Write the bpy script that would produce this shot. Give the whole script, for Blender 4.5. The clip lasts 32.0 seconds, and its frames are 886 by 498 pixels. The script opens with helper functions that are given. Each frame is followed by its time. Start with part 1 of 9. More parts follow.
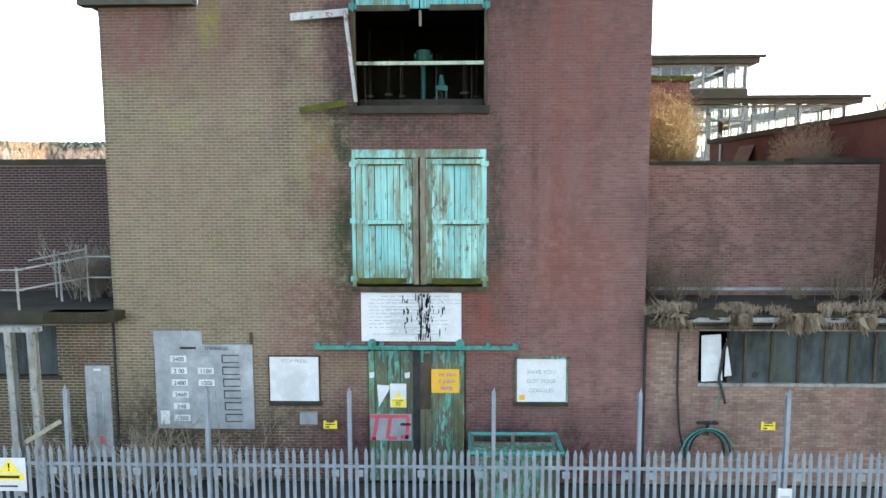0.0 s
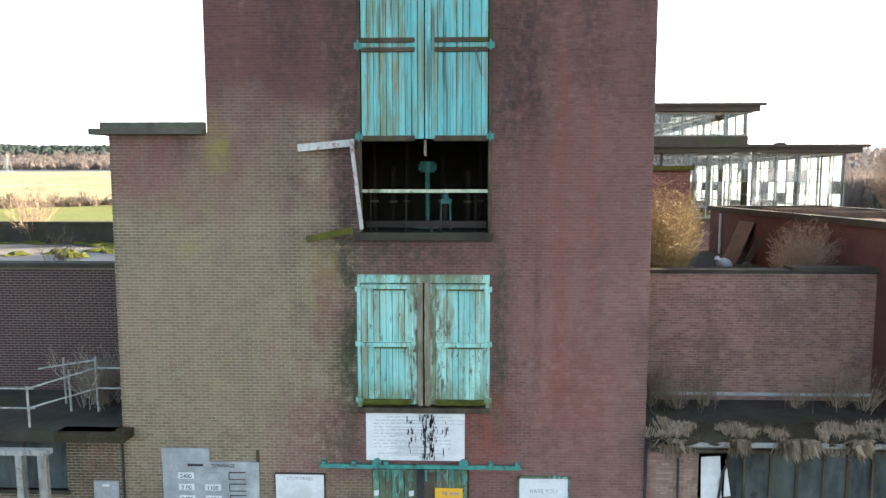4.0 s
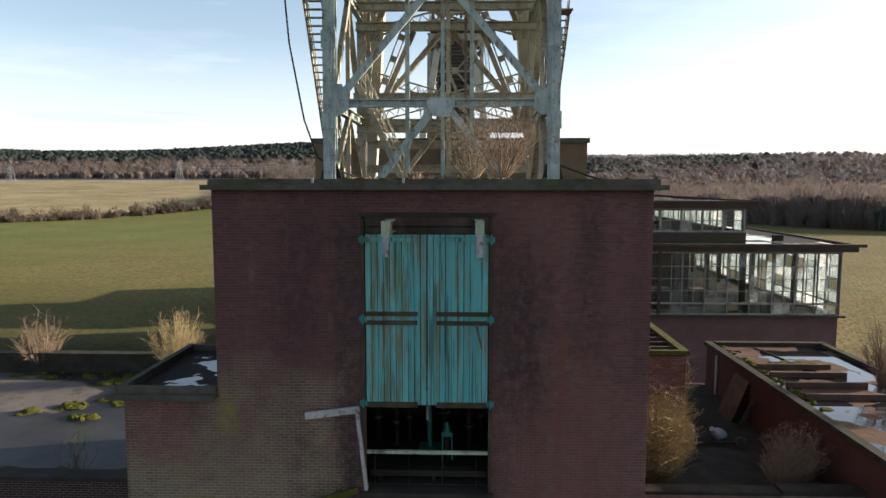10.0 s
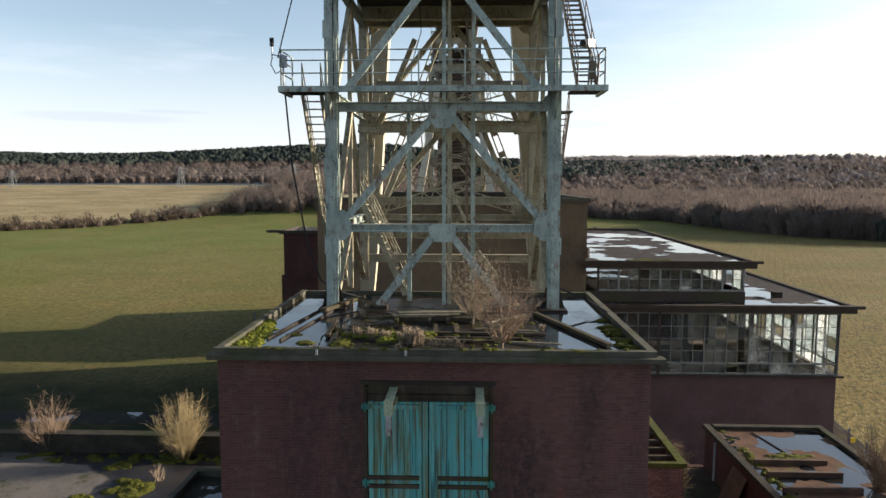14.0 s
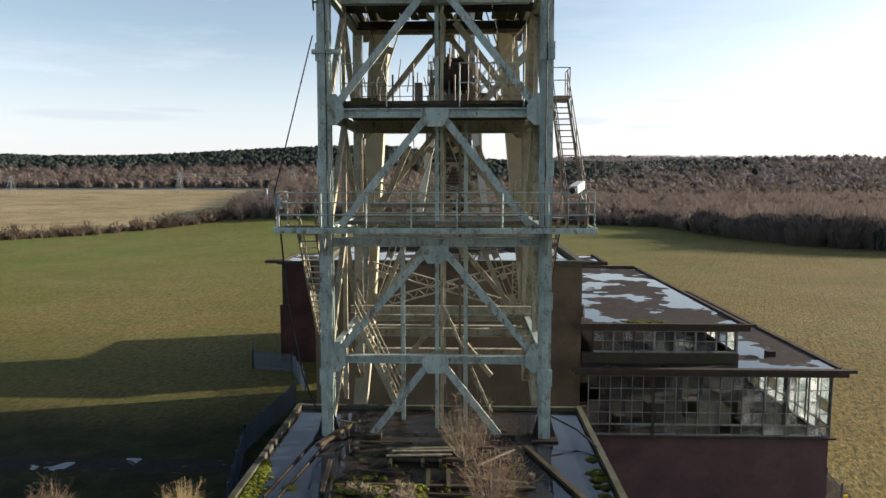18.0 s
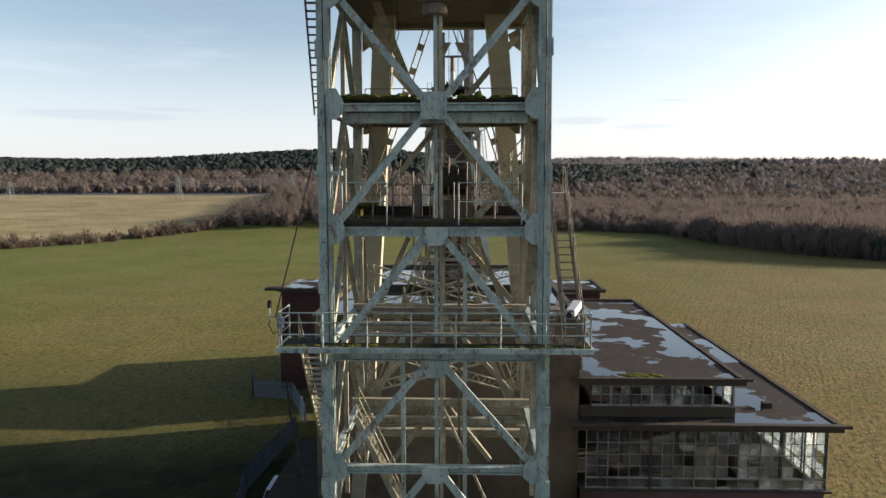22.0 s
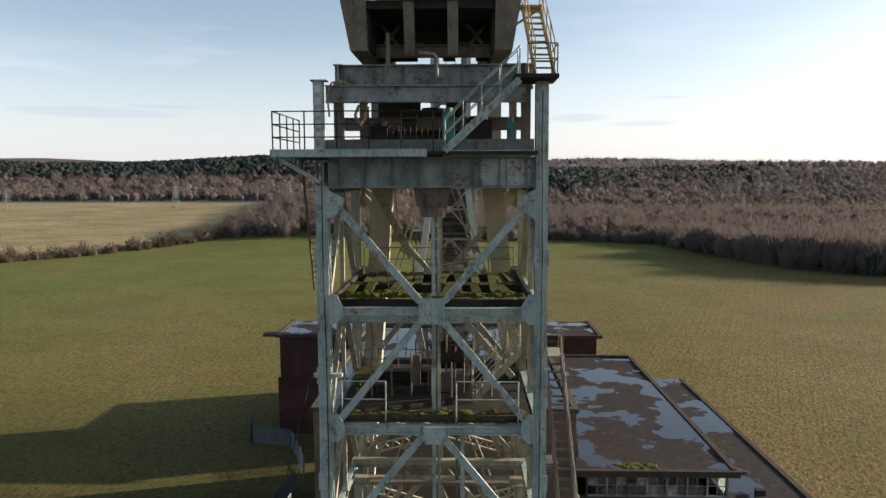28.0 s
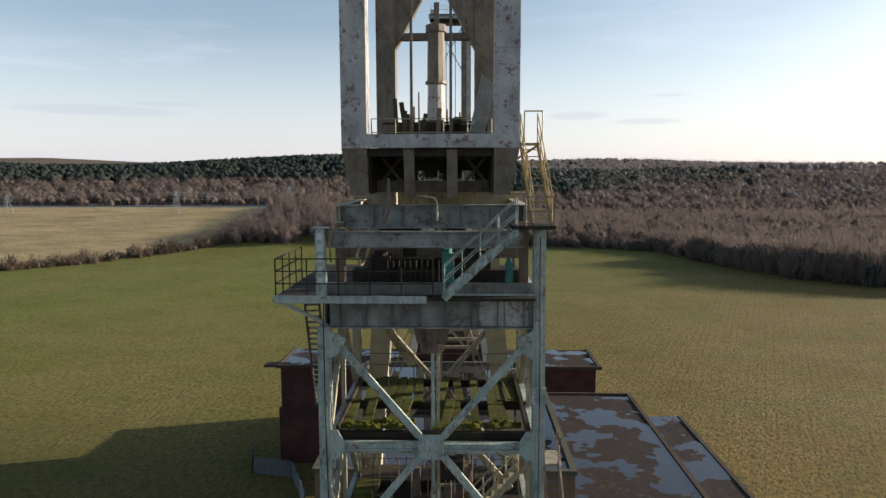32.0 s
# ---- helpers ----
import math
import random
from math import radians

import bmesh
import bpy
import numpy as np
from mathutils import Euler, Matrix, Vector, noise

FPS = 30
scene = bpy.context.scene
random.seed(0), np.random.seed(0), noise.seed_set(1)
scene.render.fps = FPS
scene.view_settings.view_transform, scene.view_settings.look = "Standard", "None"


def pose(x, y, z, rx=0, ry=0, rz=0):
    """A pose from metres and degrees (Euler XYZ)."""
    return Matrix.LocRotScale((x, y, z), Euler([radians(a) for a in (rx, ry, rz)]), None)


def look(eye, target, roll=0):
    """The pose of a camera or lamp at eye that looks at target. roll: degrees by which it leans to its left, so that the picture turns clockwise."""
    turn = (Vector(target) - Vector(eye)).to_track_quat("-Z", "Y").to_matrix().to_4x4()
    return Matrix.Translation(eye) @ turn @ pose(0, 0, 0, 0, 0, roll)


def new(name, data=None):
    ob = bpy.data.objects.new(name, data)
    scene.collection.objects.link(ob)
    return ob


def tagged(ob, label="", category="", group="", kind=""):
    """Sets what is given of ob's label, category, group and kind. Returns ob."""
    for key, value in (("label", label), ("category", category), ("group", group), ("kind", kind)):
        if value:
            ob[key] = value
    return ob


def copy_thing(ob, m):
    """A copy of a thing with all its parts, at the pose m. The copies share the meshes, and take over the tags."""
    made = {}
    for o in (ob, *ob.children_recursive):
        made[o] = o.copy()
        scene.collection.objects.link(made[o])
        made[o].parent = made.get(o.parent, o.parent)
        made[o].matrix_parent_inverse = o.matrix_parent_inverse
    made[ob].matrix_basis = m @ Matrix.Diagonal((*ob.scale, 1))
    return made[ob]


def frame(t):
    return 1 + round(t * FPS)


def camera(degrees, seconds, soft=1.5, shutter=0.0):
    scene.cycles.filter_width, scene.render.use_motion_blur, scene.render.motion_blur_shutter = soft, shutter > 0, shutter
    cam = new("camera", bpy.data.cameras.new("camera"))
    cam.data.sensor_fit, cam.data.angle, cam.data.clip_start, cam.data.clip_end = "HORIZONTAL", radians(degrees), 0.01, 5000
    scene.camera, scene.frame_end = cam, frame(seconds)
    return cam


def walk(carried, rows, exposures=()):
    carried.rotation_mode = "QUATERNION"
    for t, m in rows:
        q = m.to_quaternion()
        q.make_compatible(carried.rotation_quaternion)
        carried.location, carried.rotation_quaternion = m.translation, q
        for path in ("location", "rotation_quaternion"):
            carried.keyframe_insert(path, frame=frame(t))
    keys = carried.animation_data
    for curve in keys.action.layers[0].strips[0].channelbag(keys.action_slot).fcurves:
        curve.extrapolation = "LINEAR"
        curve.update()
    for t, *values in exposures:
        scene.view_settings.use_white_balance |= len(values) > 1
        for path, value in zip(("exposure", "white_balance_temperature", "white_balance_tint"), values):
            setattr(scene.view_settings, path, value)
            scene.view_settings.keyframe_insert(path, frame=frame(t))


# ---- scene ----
cam = camera(67.0, 32.0)
PATH = [
    (0, 0.484, -0.567, 7.462, 1.680, -5.691, 0.177),
    (0.5, 0.453, -0.564, 7.653, 1.712, -5.699, 0.173),
    (1, 0.454, -0.574, 7.906, 1.669, -5.627, 0.151),
    (1.5, 0.460, -0.579, 8.193, 1.689, -5.618, 0.134),
    (2, 0.453, -0.582, 8.537, 1.720, -5.598, 0.110),
    (2.5, 0.464, -0.590, 8.939, 1.680, -5.527, 0.069),
    (3, 0.465, -0.598, 9.387, 1.666, -5.531, 0.049),
    (3.5, 0.425, -0.575, 9.892, 1.726, -5.550, 0.040),
    (5.5, 0.390, -0.528, 12.114, 1.802, -5.564, -0.057),
    (6, 0.395, -0.549, 12.663, 1.866, -5.510, -0.069),
    (6.5, 0.409, -0.546, 13.191, 1.869, -5.513, -0.037),
    (7, 0.433, -0.537, 13.703, 1.872, -5.497, -0.023),
    (7.5, 0.447, -0.519, 14.255, 1.895, -5.522, -0.033),
    (8, 0.441, -0.509, 14.832, 1.889, -5.529, -0.038),
    (8.5, 0.446, -0.522, 15.410, 1.894, -5.552, -0.047),
    (9, 0.427, -0.536, 15.973, 1.903, -5.586, 0.002),
    (9.5, 0.403, -0.554, 16.482, 1.934, -5.581, -0.025),
    (10, 0.407, -0.567, 16.951, 1.915, -5.617, -0.030),
    (10.5, 0.410, -0.575, 17.443, 1.883, -5.634, -0.058),
    (11, 0.425, -0.562, 17.982, 1.890, -5.647, -0.074),
    (11.5, 0.433, -0.549, 18.560, 1.894, -5.710, -0.070),
    (12, 0.430, -0.538, 19.133, 1.902, -5.723, -0.040),
    (12.5, 0.395, -0.518, 19.690, 1.912, -5.711, -0.010),
    (13, 0.378, -0.484, 20.196, 1.938, -5.710, -0.024),
    (13.5, 0.377, -0.475, 20.651, 1.968, -5.704, -0.003),
    (14, 0.395, -0.494, 21.102, 2.011, -5.725, -0.040),
    (14.5, 0.431, -0.525, 21.555, 1.999, -5.789, -0.040),
    (16.5, 0.604, -0.473, 23.799, 1.969, -5.885, 0.002),
    (17, 0.609, -0.448, 24.414, 1.961, -5.893, 0.030),
    (17.5, 0.607, -0.436, 25.021, 1.941, -5.905, 0.039),
    (18, 0.605, -0.413, 25.618, 1.925, -5.924, 0.055),
    (18.5, 0.597, -0.393, 26.203, 1.891, -5.943, 0.071),
    (19, 0.594, -0.387, 26.760, 1.883, -5.960, 0.077),
    (19.5, 0.601, -0.410, 27.283, 1.891, -5.984, 0.094),
    (20, 0.610, -0.447, 27.780, 1.877, -5.995, 0.140),
    (20.5, 0.596, -0.474, 28.230, 1.884, -5.981, 0.161),
    (21, 0.591, -0.482, 28.624, 1.875, -5.972, 0.121),
    (21.5, 0.596, -0.452, 29.052, 1.882, -5.982, 0.105),
    (22, 0.596, -0.407, 29.523, 1.830, -5.976, 0.115),
    (22.5, 0.591, -0.361, 30.012, 1.800, -6.008, 0.150),
    (23, 0.589, -0.306, 30.541, 1.769, -6.041, 0.160),
    (23.5, 0.578, -0.263, 31.111, 1.750, -6.073, 0.178),
    (24, 0.574, -0.209, 31.664, 1.740, -6.121, 0.175),
    (24.5, 0.571, -0.158, 32.237, 1.700, -6.140, 0.210),
    (25, 0.566, -0.119, 32.832, 1.669, -6.170, 0.219),
    (25.5, 0.564, -0.106, 33.430, 1.672, -6.173, 0.216),
    (27.5, 0.590, -0.168, 35.736, 1.615, -6.155, 0.138),
    (28, 0.586, -0.151, 36.319, 1.592, -6.201, 0.161),
    (28.5, 0.584, -0.111, 36.908, 1.600, -6.220, 0.157),
    (29, 0.580, -0.076, 37.531, 1.609, -6.258, 0.105),
    (29.5, 0.601, -0.050, 38.138, 1.619, -6.265, 0.104),
    (30, 0.638, -0.042, 38.697, 1.638, -6.316, 0.104),
    (30.5, 0.660, -0.025, 39.272, 1.625, -6.307, 0.095),
    (31, 0.663, -0.022, 39.858, 1.620, -6.332, 0.084),
    (31.5, 0.656, -0.043, 40.444, 1.641, -6.371, 0.092),
    (32, 0.627, -0.080, 41.025, 1.629, -6.385, 0.135),
]
EXPOSURES = [(t, e, 6850 if t < 4 else 6750 if t < 8 else 6720, 9 if t < 8 else 12) for t, e in ((0, 3.51), (1.5, 3.51), (3, 3.36), (6, 2.96), (7.5, 2.25), (9, 1.55), (11, 1.39), (13, 1.32), (17, 1.21), (22, 1.12), (27, 1.07), (29, 1.04), (32, 0.97))]
walk(cam, [(t, pose(x, y, z, 90 + pitch, roll, yaw)) for t, x, y, z, yaw, pitch, roll in PATH], EXPOSURES)


# ---- light ----
SUN_AZ, SUN_EL = 75.0, 13.0  # degrees to the right of the way ahead, and above the horizon
world = bpy.data.worlds.new("sky")
scene.world = world
world.use_nodes = True
wn = world.node_tree
sky = wn.nodes.new("ShaderNodeTexSky")
sky.sky_type = "NISHITA"
sky.sun_disc = False
sky.sun_elevation, sky.sun_rotation = radians(SUN_EL), radians(SUN_AZ)
sky.air_density, sky.dust_density, sky.ozone_density = 0.9, 1.3, 1.2
wn.nodes["Background"].inputs[1].default_value = 0.103
veil = wn.nodes.new("ShaderNodeHueSaturation")  # thin high haze takes some of the colour out of the sky
veil.inputs["Saturation"].default_value = 0.9
wn.links.new(sky.outputs[0], veil.inputs["Color"])
where = wn.nodes.new("ShaderNodeTexCoord")
flat = wn.nodes.new("ShaderNodeVectorMath")
flat.operation = "MULTIPLY"
flat.inputs[1].default_value = (1.0, 1.0, 6.5)
wn.links.new(where.outputs["Generated"], flat.inputs[0])
wisp = wn.nodes.new("ShaderNodeTexNoise")
wisp.inputs["Scale"].default_value, wisp.inputs["Detail"].default_value, wisp.inputs["Roughness"].default_value = 2.4, 6.0, 0.6
wn.links.new(flat.outputs[0], wisp.inputs["Vector"])
thin = wn.nodes.new("ShaderNodeMapRange")
thin.inputs[1].default_value, thin.inputs[2].default_value, thin.inputs[4].default_value = 0.46, 0.72, 0.4
wn.links.new(wisp.outputs[0], thin.inputs[0])
cloud = wn.nodes.new("ShaderNodeMix")
cloud.data_type = "RGBA"
cloud.inputs[7].default_value = (4.9, 5.1, 6.1, 1)
parts_of = wn.nodes.new("ShaderNodeSeparateXYZ")
wn.links.new(where.outputs["Generated"], parts_of.inputs[0])
low = wn.nodes.new("ShaderNodeMapRange")  # the wisps lie low, the sky overhead is clear
low.inputs[1].default_value, low.inputs[2].default_value = 0.42, 0.12
wn.links.new(parts_of.outputs[2], low.inputs[0])
both = wn.nodes.new("ShaderNodeMath")
both.operation = "MULTIPLY"
wn.links.new(thin.outputs[0], both.inputs[0])
wn.links.new(low.outputs[0], both.inputs[1])
haze = wn.nodes.new("ShaderNodeMapRange")  # pale haze along the horizon
haze.inputs[1].default_value, haze.inputs[2].default_value, haze.inputs[4].default_value = 0.20, 0.0, 0.6
wn.links.new(parts_of.outputs[2], haze.inputs[0])
most = wn.nodes.new("ShaderNodeMath")
most.operation = "MAXIMUM"
wn.links.new(both.outputs[0], most.inputs[0])
wn.links.new(haze.outputs[0], most.inputs[1])
wn.links.new(most.outputs[0], cloud.inputs[0])
wn.links.new(veil.outputs[0], cloud.inputs[6])


def sky_math(op, a, b=0.0):
    n = wn.nodes.new("ShaderNodeMath")
    n.operation = op
    for sock, v in zip(n.inputs, (a, b)):
        if isinstance(v, (int, float)):
            sock.default_value = v
        else:
            wn.links.new(v, sock)
    return n.outputs[0]


bearing = sky_math("DIVIDE", parts_of.outputs[0], sky_math("MAXIMUM", parts_of.outputs[1], 0.05))
ragged = sky_math("MULTIPLY", sky_math("SUBTRACT", wisp.outputs[0], 0.5), 2.6)
streaks = 0.0
for at, half, up, thick in ((-0.54, 0.14, 0.084, 0.0075), (-0.44, 0.06, 0.0945, 0.003), (0.17, 0.05, 0.083, 0.007), (0.27, 0.06, 0.073, 0.006), (0.30, 0.04, 0.108, 0.003)):
    a = sky_math("DIVIDE", sky_math("SUBTRACT", bearing, at), half)
    b = sky_math("DIVIDE", sky_math("SUBTRACT", parts_of.outputs[2], up), thick)
    d = sky_math("ADD", sky_math("ADD", sky_math("MULTIPLY", a, a), sky_math("MULTIPLY", b, b)), ragged)
    streaks = sky_math("MAXIMUM", streaks, sky_math("SUBTRACT", 1.0, d))
streaks = sky_math("MULTIPLY", sky_math("MINIMUM", sky_math("MULTIPLY", streaks, 1.3), 1.0), 0.30)
grey = wn.nodes.new("ShaderNodeMix")
grey.data_type = "RGBA"
grey.inputs[7].default_value = (2.6, 2.9, 3.7, 1)
wn.links.new(streaks, grey.inputs[0])
wn.links.new(cloud.outputs[2], grey.inputs[6])
wn.links.new(grey.outputs[2], wn.nodes["Background"].inputs[0])
sun = new("sun", bpy.data.lights.new("sun", "SUN"))
sun.data.energy, sun.data.angle, sun.data.color = 5.0, radians(0.6), (1.0, 0.915, 0.78)
sun_way = Vector((math.sin(radians(SUN_AZ)) * math.cos(radians(SUN_EL)), math.cos(radians(SUN_AZ)) * math.cos(radians(SUN_EL)), math.sin(radians(SUN_EL))))
sun.matrix_world = look(sun_way * 200, (0, 0, 0))


# ---- materials ----
class Tree:
    """A material's nodes, built up in short calls."""

    def __init__(self, name, rough=0.8, metal=0.0, spec=0.4):
        self.m = bpy.data.materials.new(name)
        self.m.use_nodes = True
        self.t = self.m.node_tree
        self.b = self.t.nodes["Principled BSDF"]
        self.b.inputs["Roughness"].default_value = rough
        self.b.inputs["Metallic"].default_value = metal
        self.b.inputs["Specular IOR Level"].default_value = spec
        self.pos = self.t.nodes.new("ShaderNodeNewGeometry")

    def put(self, sock, v):
        if isinstance(v, (int, float)):
            sock.default_value = v
        elif isinstance(v, (tuple, list)):
            sock.default_value = (*v, 1) if len(v) == 3 and len(sock.default_value) == 4 else v
        else:
            self.t.links.new(v, sock)

    def vec(self, sx=1, sy=1, sz=1):
        n = self.t.nodes.new("ShaderNodeVectorMath")
        n.operation = "MULTIPLY"
        self.t.links.new(self.pos.outputs["Position"], n.inputs[0])
        n.inputs[1].default_value = (sx, sy, sz)
        return n.outputs[0]

    def noise(self, scale, detail=4, rough=0.6, v=None):
        n = self.t.nodes.new("ShaderNodeTexNoise")
        n.inputs["Scale"].default_value, n.inputs["Detail"].default_value, n.inputs["Roughness"].default_value = scale, detail, rough
        self.t.links.new(v if v is not None else self.pos.outputs["Position"], n.inputs["Vector"])
        return n.outputs[0]

    def band(self, f, lo, hi):
        n = self.t.nodes.new("ShaderNodeMapRange")
        n.clamp = True
        self.put(n.inputs[0], f)
        n.inputs[1].default_value, n.inputs[2].default_value = lo, hi
        return n.outputs[0]

    def math(self, op, a, b=0.0):
        n = self.t.nodes.new("ShaderNodeMath")
        n.operation = op
        self.put(n.inputs[0], a)
        self.put(n.inputs[1], b)
        return n.outputs[0]

    def mix(self, f, a, b):
        n = self.t.nodes.new("ShaderNodeMix")
        n.data_type = "RGBA"
        self.put(n.inputs[0], f)
        self.put(n.inputs[6], a)
        self.put(n.inputs[7], b)
        return n.outputs[2]

    def axis(self, i):
        n = self.t.nodes.new("ShaderNodeSeparateXYZ")
        self.t.links.new(self.pos.outputs["Position"], n.inputs[0])
        return n.outputs[i]

    def island(self):
        return self.pos.outputs["Random Per Island"]

    def each(self):
        return self.t.nodes.new("ShaderNodeObjectInfo").outputs["Random"]

    def bump(self, f, strength=0.3, dist=0.02):
        n = self.t.nodes.new("ShaderNodeBump")
        n.inputs["Strength"].default_value, n.inputs["Distance"].default_value = strength, dist
        self.t.links.new(f, n.inputs["Height"])
        self.t.links.new(n.outputs[0], self.b.inputs["Normal"])

    def done(self, col, rough=None):
        self.put(self.b.inputs["Base Color"], col)
        if rough is not None:
            self.put(self.b.inputs["Roughness"], rough)
        return self.m


def two_tone(name, a, b, scale=2.0, rough=0.8, metal=0.0, grain=25.0, bump=0.2, stretch=(1, 1, 1), lo=0.35, hi=0.65, dirt=None):
    """A surface of two colours in patches, with a finer grain over it and a little relief."""
    k = Tree(name, rough, metal, 0.12 if max(b) < 0.11 else 0.4)
    v = k.vec(*stretch)
    col = k.mix(k.band(k.noise(scale, 5, 0.65, v), lo, hi), a, b)
    g = k.noise(grain, 3, 0.6, v)
    col = k.mix(k.math("MULTIPLY", k.band(g, 0.35, 0.7), 0.35), col, tuple(c * 0.55 for c in b))
    if dirt:
        col = k.mix(k.math("MULTIPLY", k.band(k.noise(scale * 0.35, 6, 0.7), 0.52, 0.66), 0.8), col, dirt)
    k.bump(g, bump, 0.01)
    return k.done(col)


def blot(k, x, z, near, xc, xr, z0, z1, soft=0.5):
    """A ragged stain round x = xc between two heights, on the tower's front only."""
    j = k.math("MULTIPLY", k.math("SUBTRACT", k.noise(1.7, 6, 0.75, k.vec(1, 1, 0.45)), 0.5), 2.0)
    a = k.band(k.math("ABSOLUTE", k.math("SUBTRACT", k.math("ADD", x, k.math("MULTIPLY", j, xr * 1.2)), xc)), xr * 1.25, xr * 0.4)
    b = k.math("MULTIPLY", k.band(k.math("ADD", z, j), z0 - soft, z0 + soft), k.band(k.math("ADD", z, j), z1 + soft, z1 - soft))
    worn = k.band(k.noise(5.5, 9, 0.8, k.vec(1, 1, 0.8)), 0.38, 0.58)
    return k.math("MULTIPLY", k.math("MULTIPLY", k.math("MULTIPLY", a, b), near), worn)


def stains(k, base, x, z, near):
    """Damp, moss, sooty grime and rust runs, over bricks and joints alike."""
    grime = k.math("MULTIPLY", k.band(k.noise(0.9, 9, 0.8, k.vec(1, 1, 0.6)), 0.5, 0.66), k.math("ADD", 0.25, k.math("MULTIPLY", k.band(x, -2.5, 0.0), 0.35)))
    base = k.mix(grime, base, (0.042, 0.028, 0.025))
    base = k.mix(k.math("MULTIPLY", k.band(k.noise(2.2, 9, 0.85, k.vec(1, 1, 0.7)), 0.56, 0.7), 0.5), base, (0.20, 0.165, 0.135))
    for xc, xr, z0, z1, col, amount in ((1.95, 0.6, 10.6, 15.2, (0.022, 0.018, 0.017), 0.72), (3.4, 0.5, 12.6, 16.6, (0.03, 0.022, 0.022), 0.5), (-3.6, 0.7, 13.0, 16.6, (0.035, 0.022, 0.024), 0.6), (-2.5, 0.35, 8.4, 16.4, (0.03, 0.024, 0.02), 0.75), (1.3, 0.3, 5.0, 16.2, (0.035, 0.027, 0.022), 0.55), (-0.55, 1.9, 8.3, 9.1, (0.03, 0.032, 0.016), 0.85), (-2.45, 0.35, 4.6, 7.2, (0.035, 0.04, 0.015), 0.8), (-3.3, 1.1, 2.6, 5.2, (0.135, 0.042, 0.045), 0.6), (-2.9, 0.5, 6.8, 8.6, (0.14, 0.04, 0.042), 0.6), (-5.45, 0.3, 10.9, 11.8, (0.22, 0.20, 0.03), 0.8), (-3.0, 0.5, 8.2, 8.7, (0.16, 0.16, 0.03), 0.7), (-2.35, 0.22, 4.6, 9.0, (0.028, 0.034, 0.014), 0.85), (1.3, 0.16, 4.4, 8.6, (0.04, 0.042, 0.022), 0.7), (-7.2, 1.2, 10.0, 11.9, (0.16, 0.055, 0.055), 0.7), (-6.3, 0.5, 11.1, 11.8, (0.03, 0.026, 0.018), 0.7), (-1.9, 1.6, 8.9, 9.15, (0.02, 0.022, 0.012), 0.8), (-8.9, 0.6, 2.9, 3.9, (0.17, 0.062, 0.05), 0.75), (-7.6, 4.2, -0.5, 2.0, (0.028, 0.03, 0.016), 0.85), (-6.8, 1.6, 0.6, 2.6, (0.05, 0.052, 0.022), 0.7), (2.75, 0.16, 4.8, 13.5, (0.15, 0.05, 0.036), 0.75), (3.45, 0.13, 7.0, 13.0, (0.15, 0.05, 0.036), 0.65), (2.2, 0.12, 5.0, 9.5, (0.07, 0.035, 0.025), 0.6), (3.9, 1.2, 3.0, 12.0, (0.15, 0.075, 0.065), 0.35), (0.5, 5.5, -0.5, 1.6, (0.03, 0.017, 0.022), 0.85), (0.95, 0.7, 3.4, 5.4, (0.18, 0.055, 0.035), 0.85), (3.2, 1.1, 4.2, 6.4, (0.165, 0.06, 0.042), 0.6), (-2.7, 0.5, 3.4, 4.8, (0.05, 0.045, 0.022), 0.8), (2.6, 1.6, 8.5, 11.5, (0.17, 0.068, 0.05), 0.5)):
        base = k.mix(k.math("MULTIPLY", blot(k, x, z, near, xc, xr, z0, z1), amount), base, col)
    return base


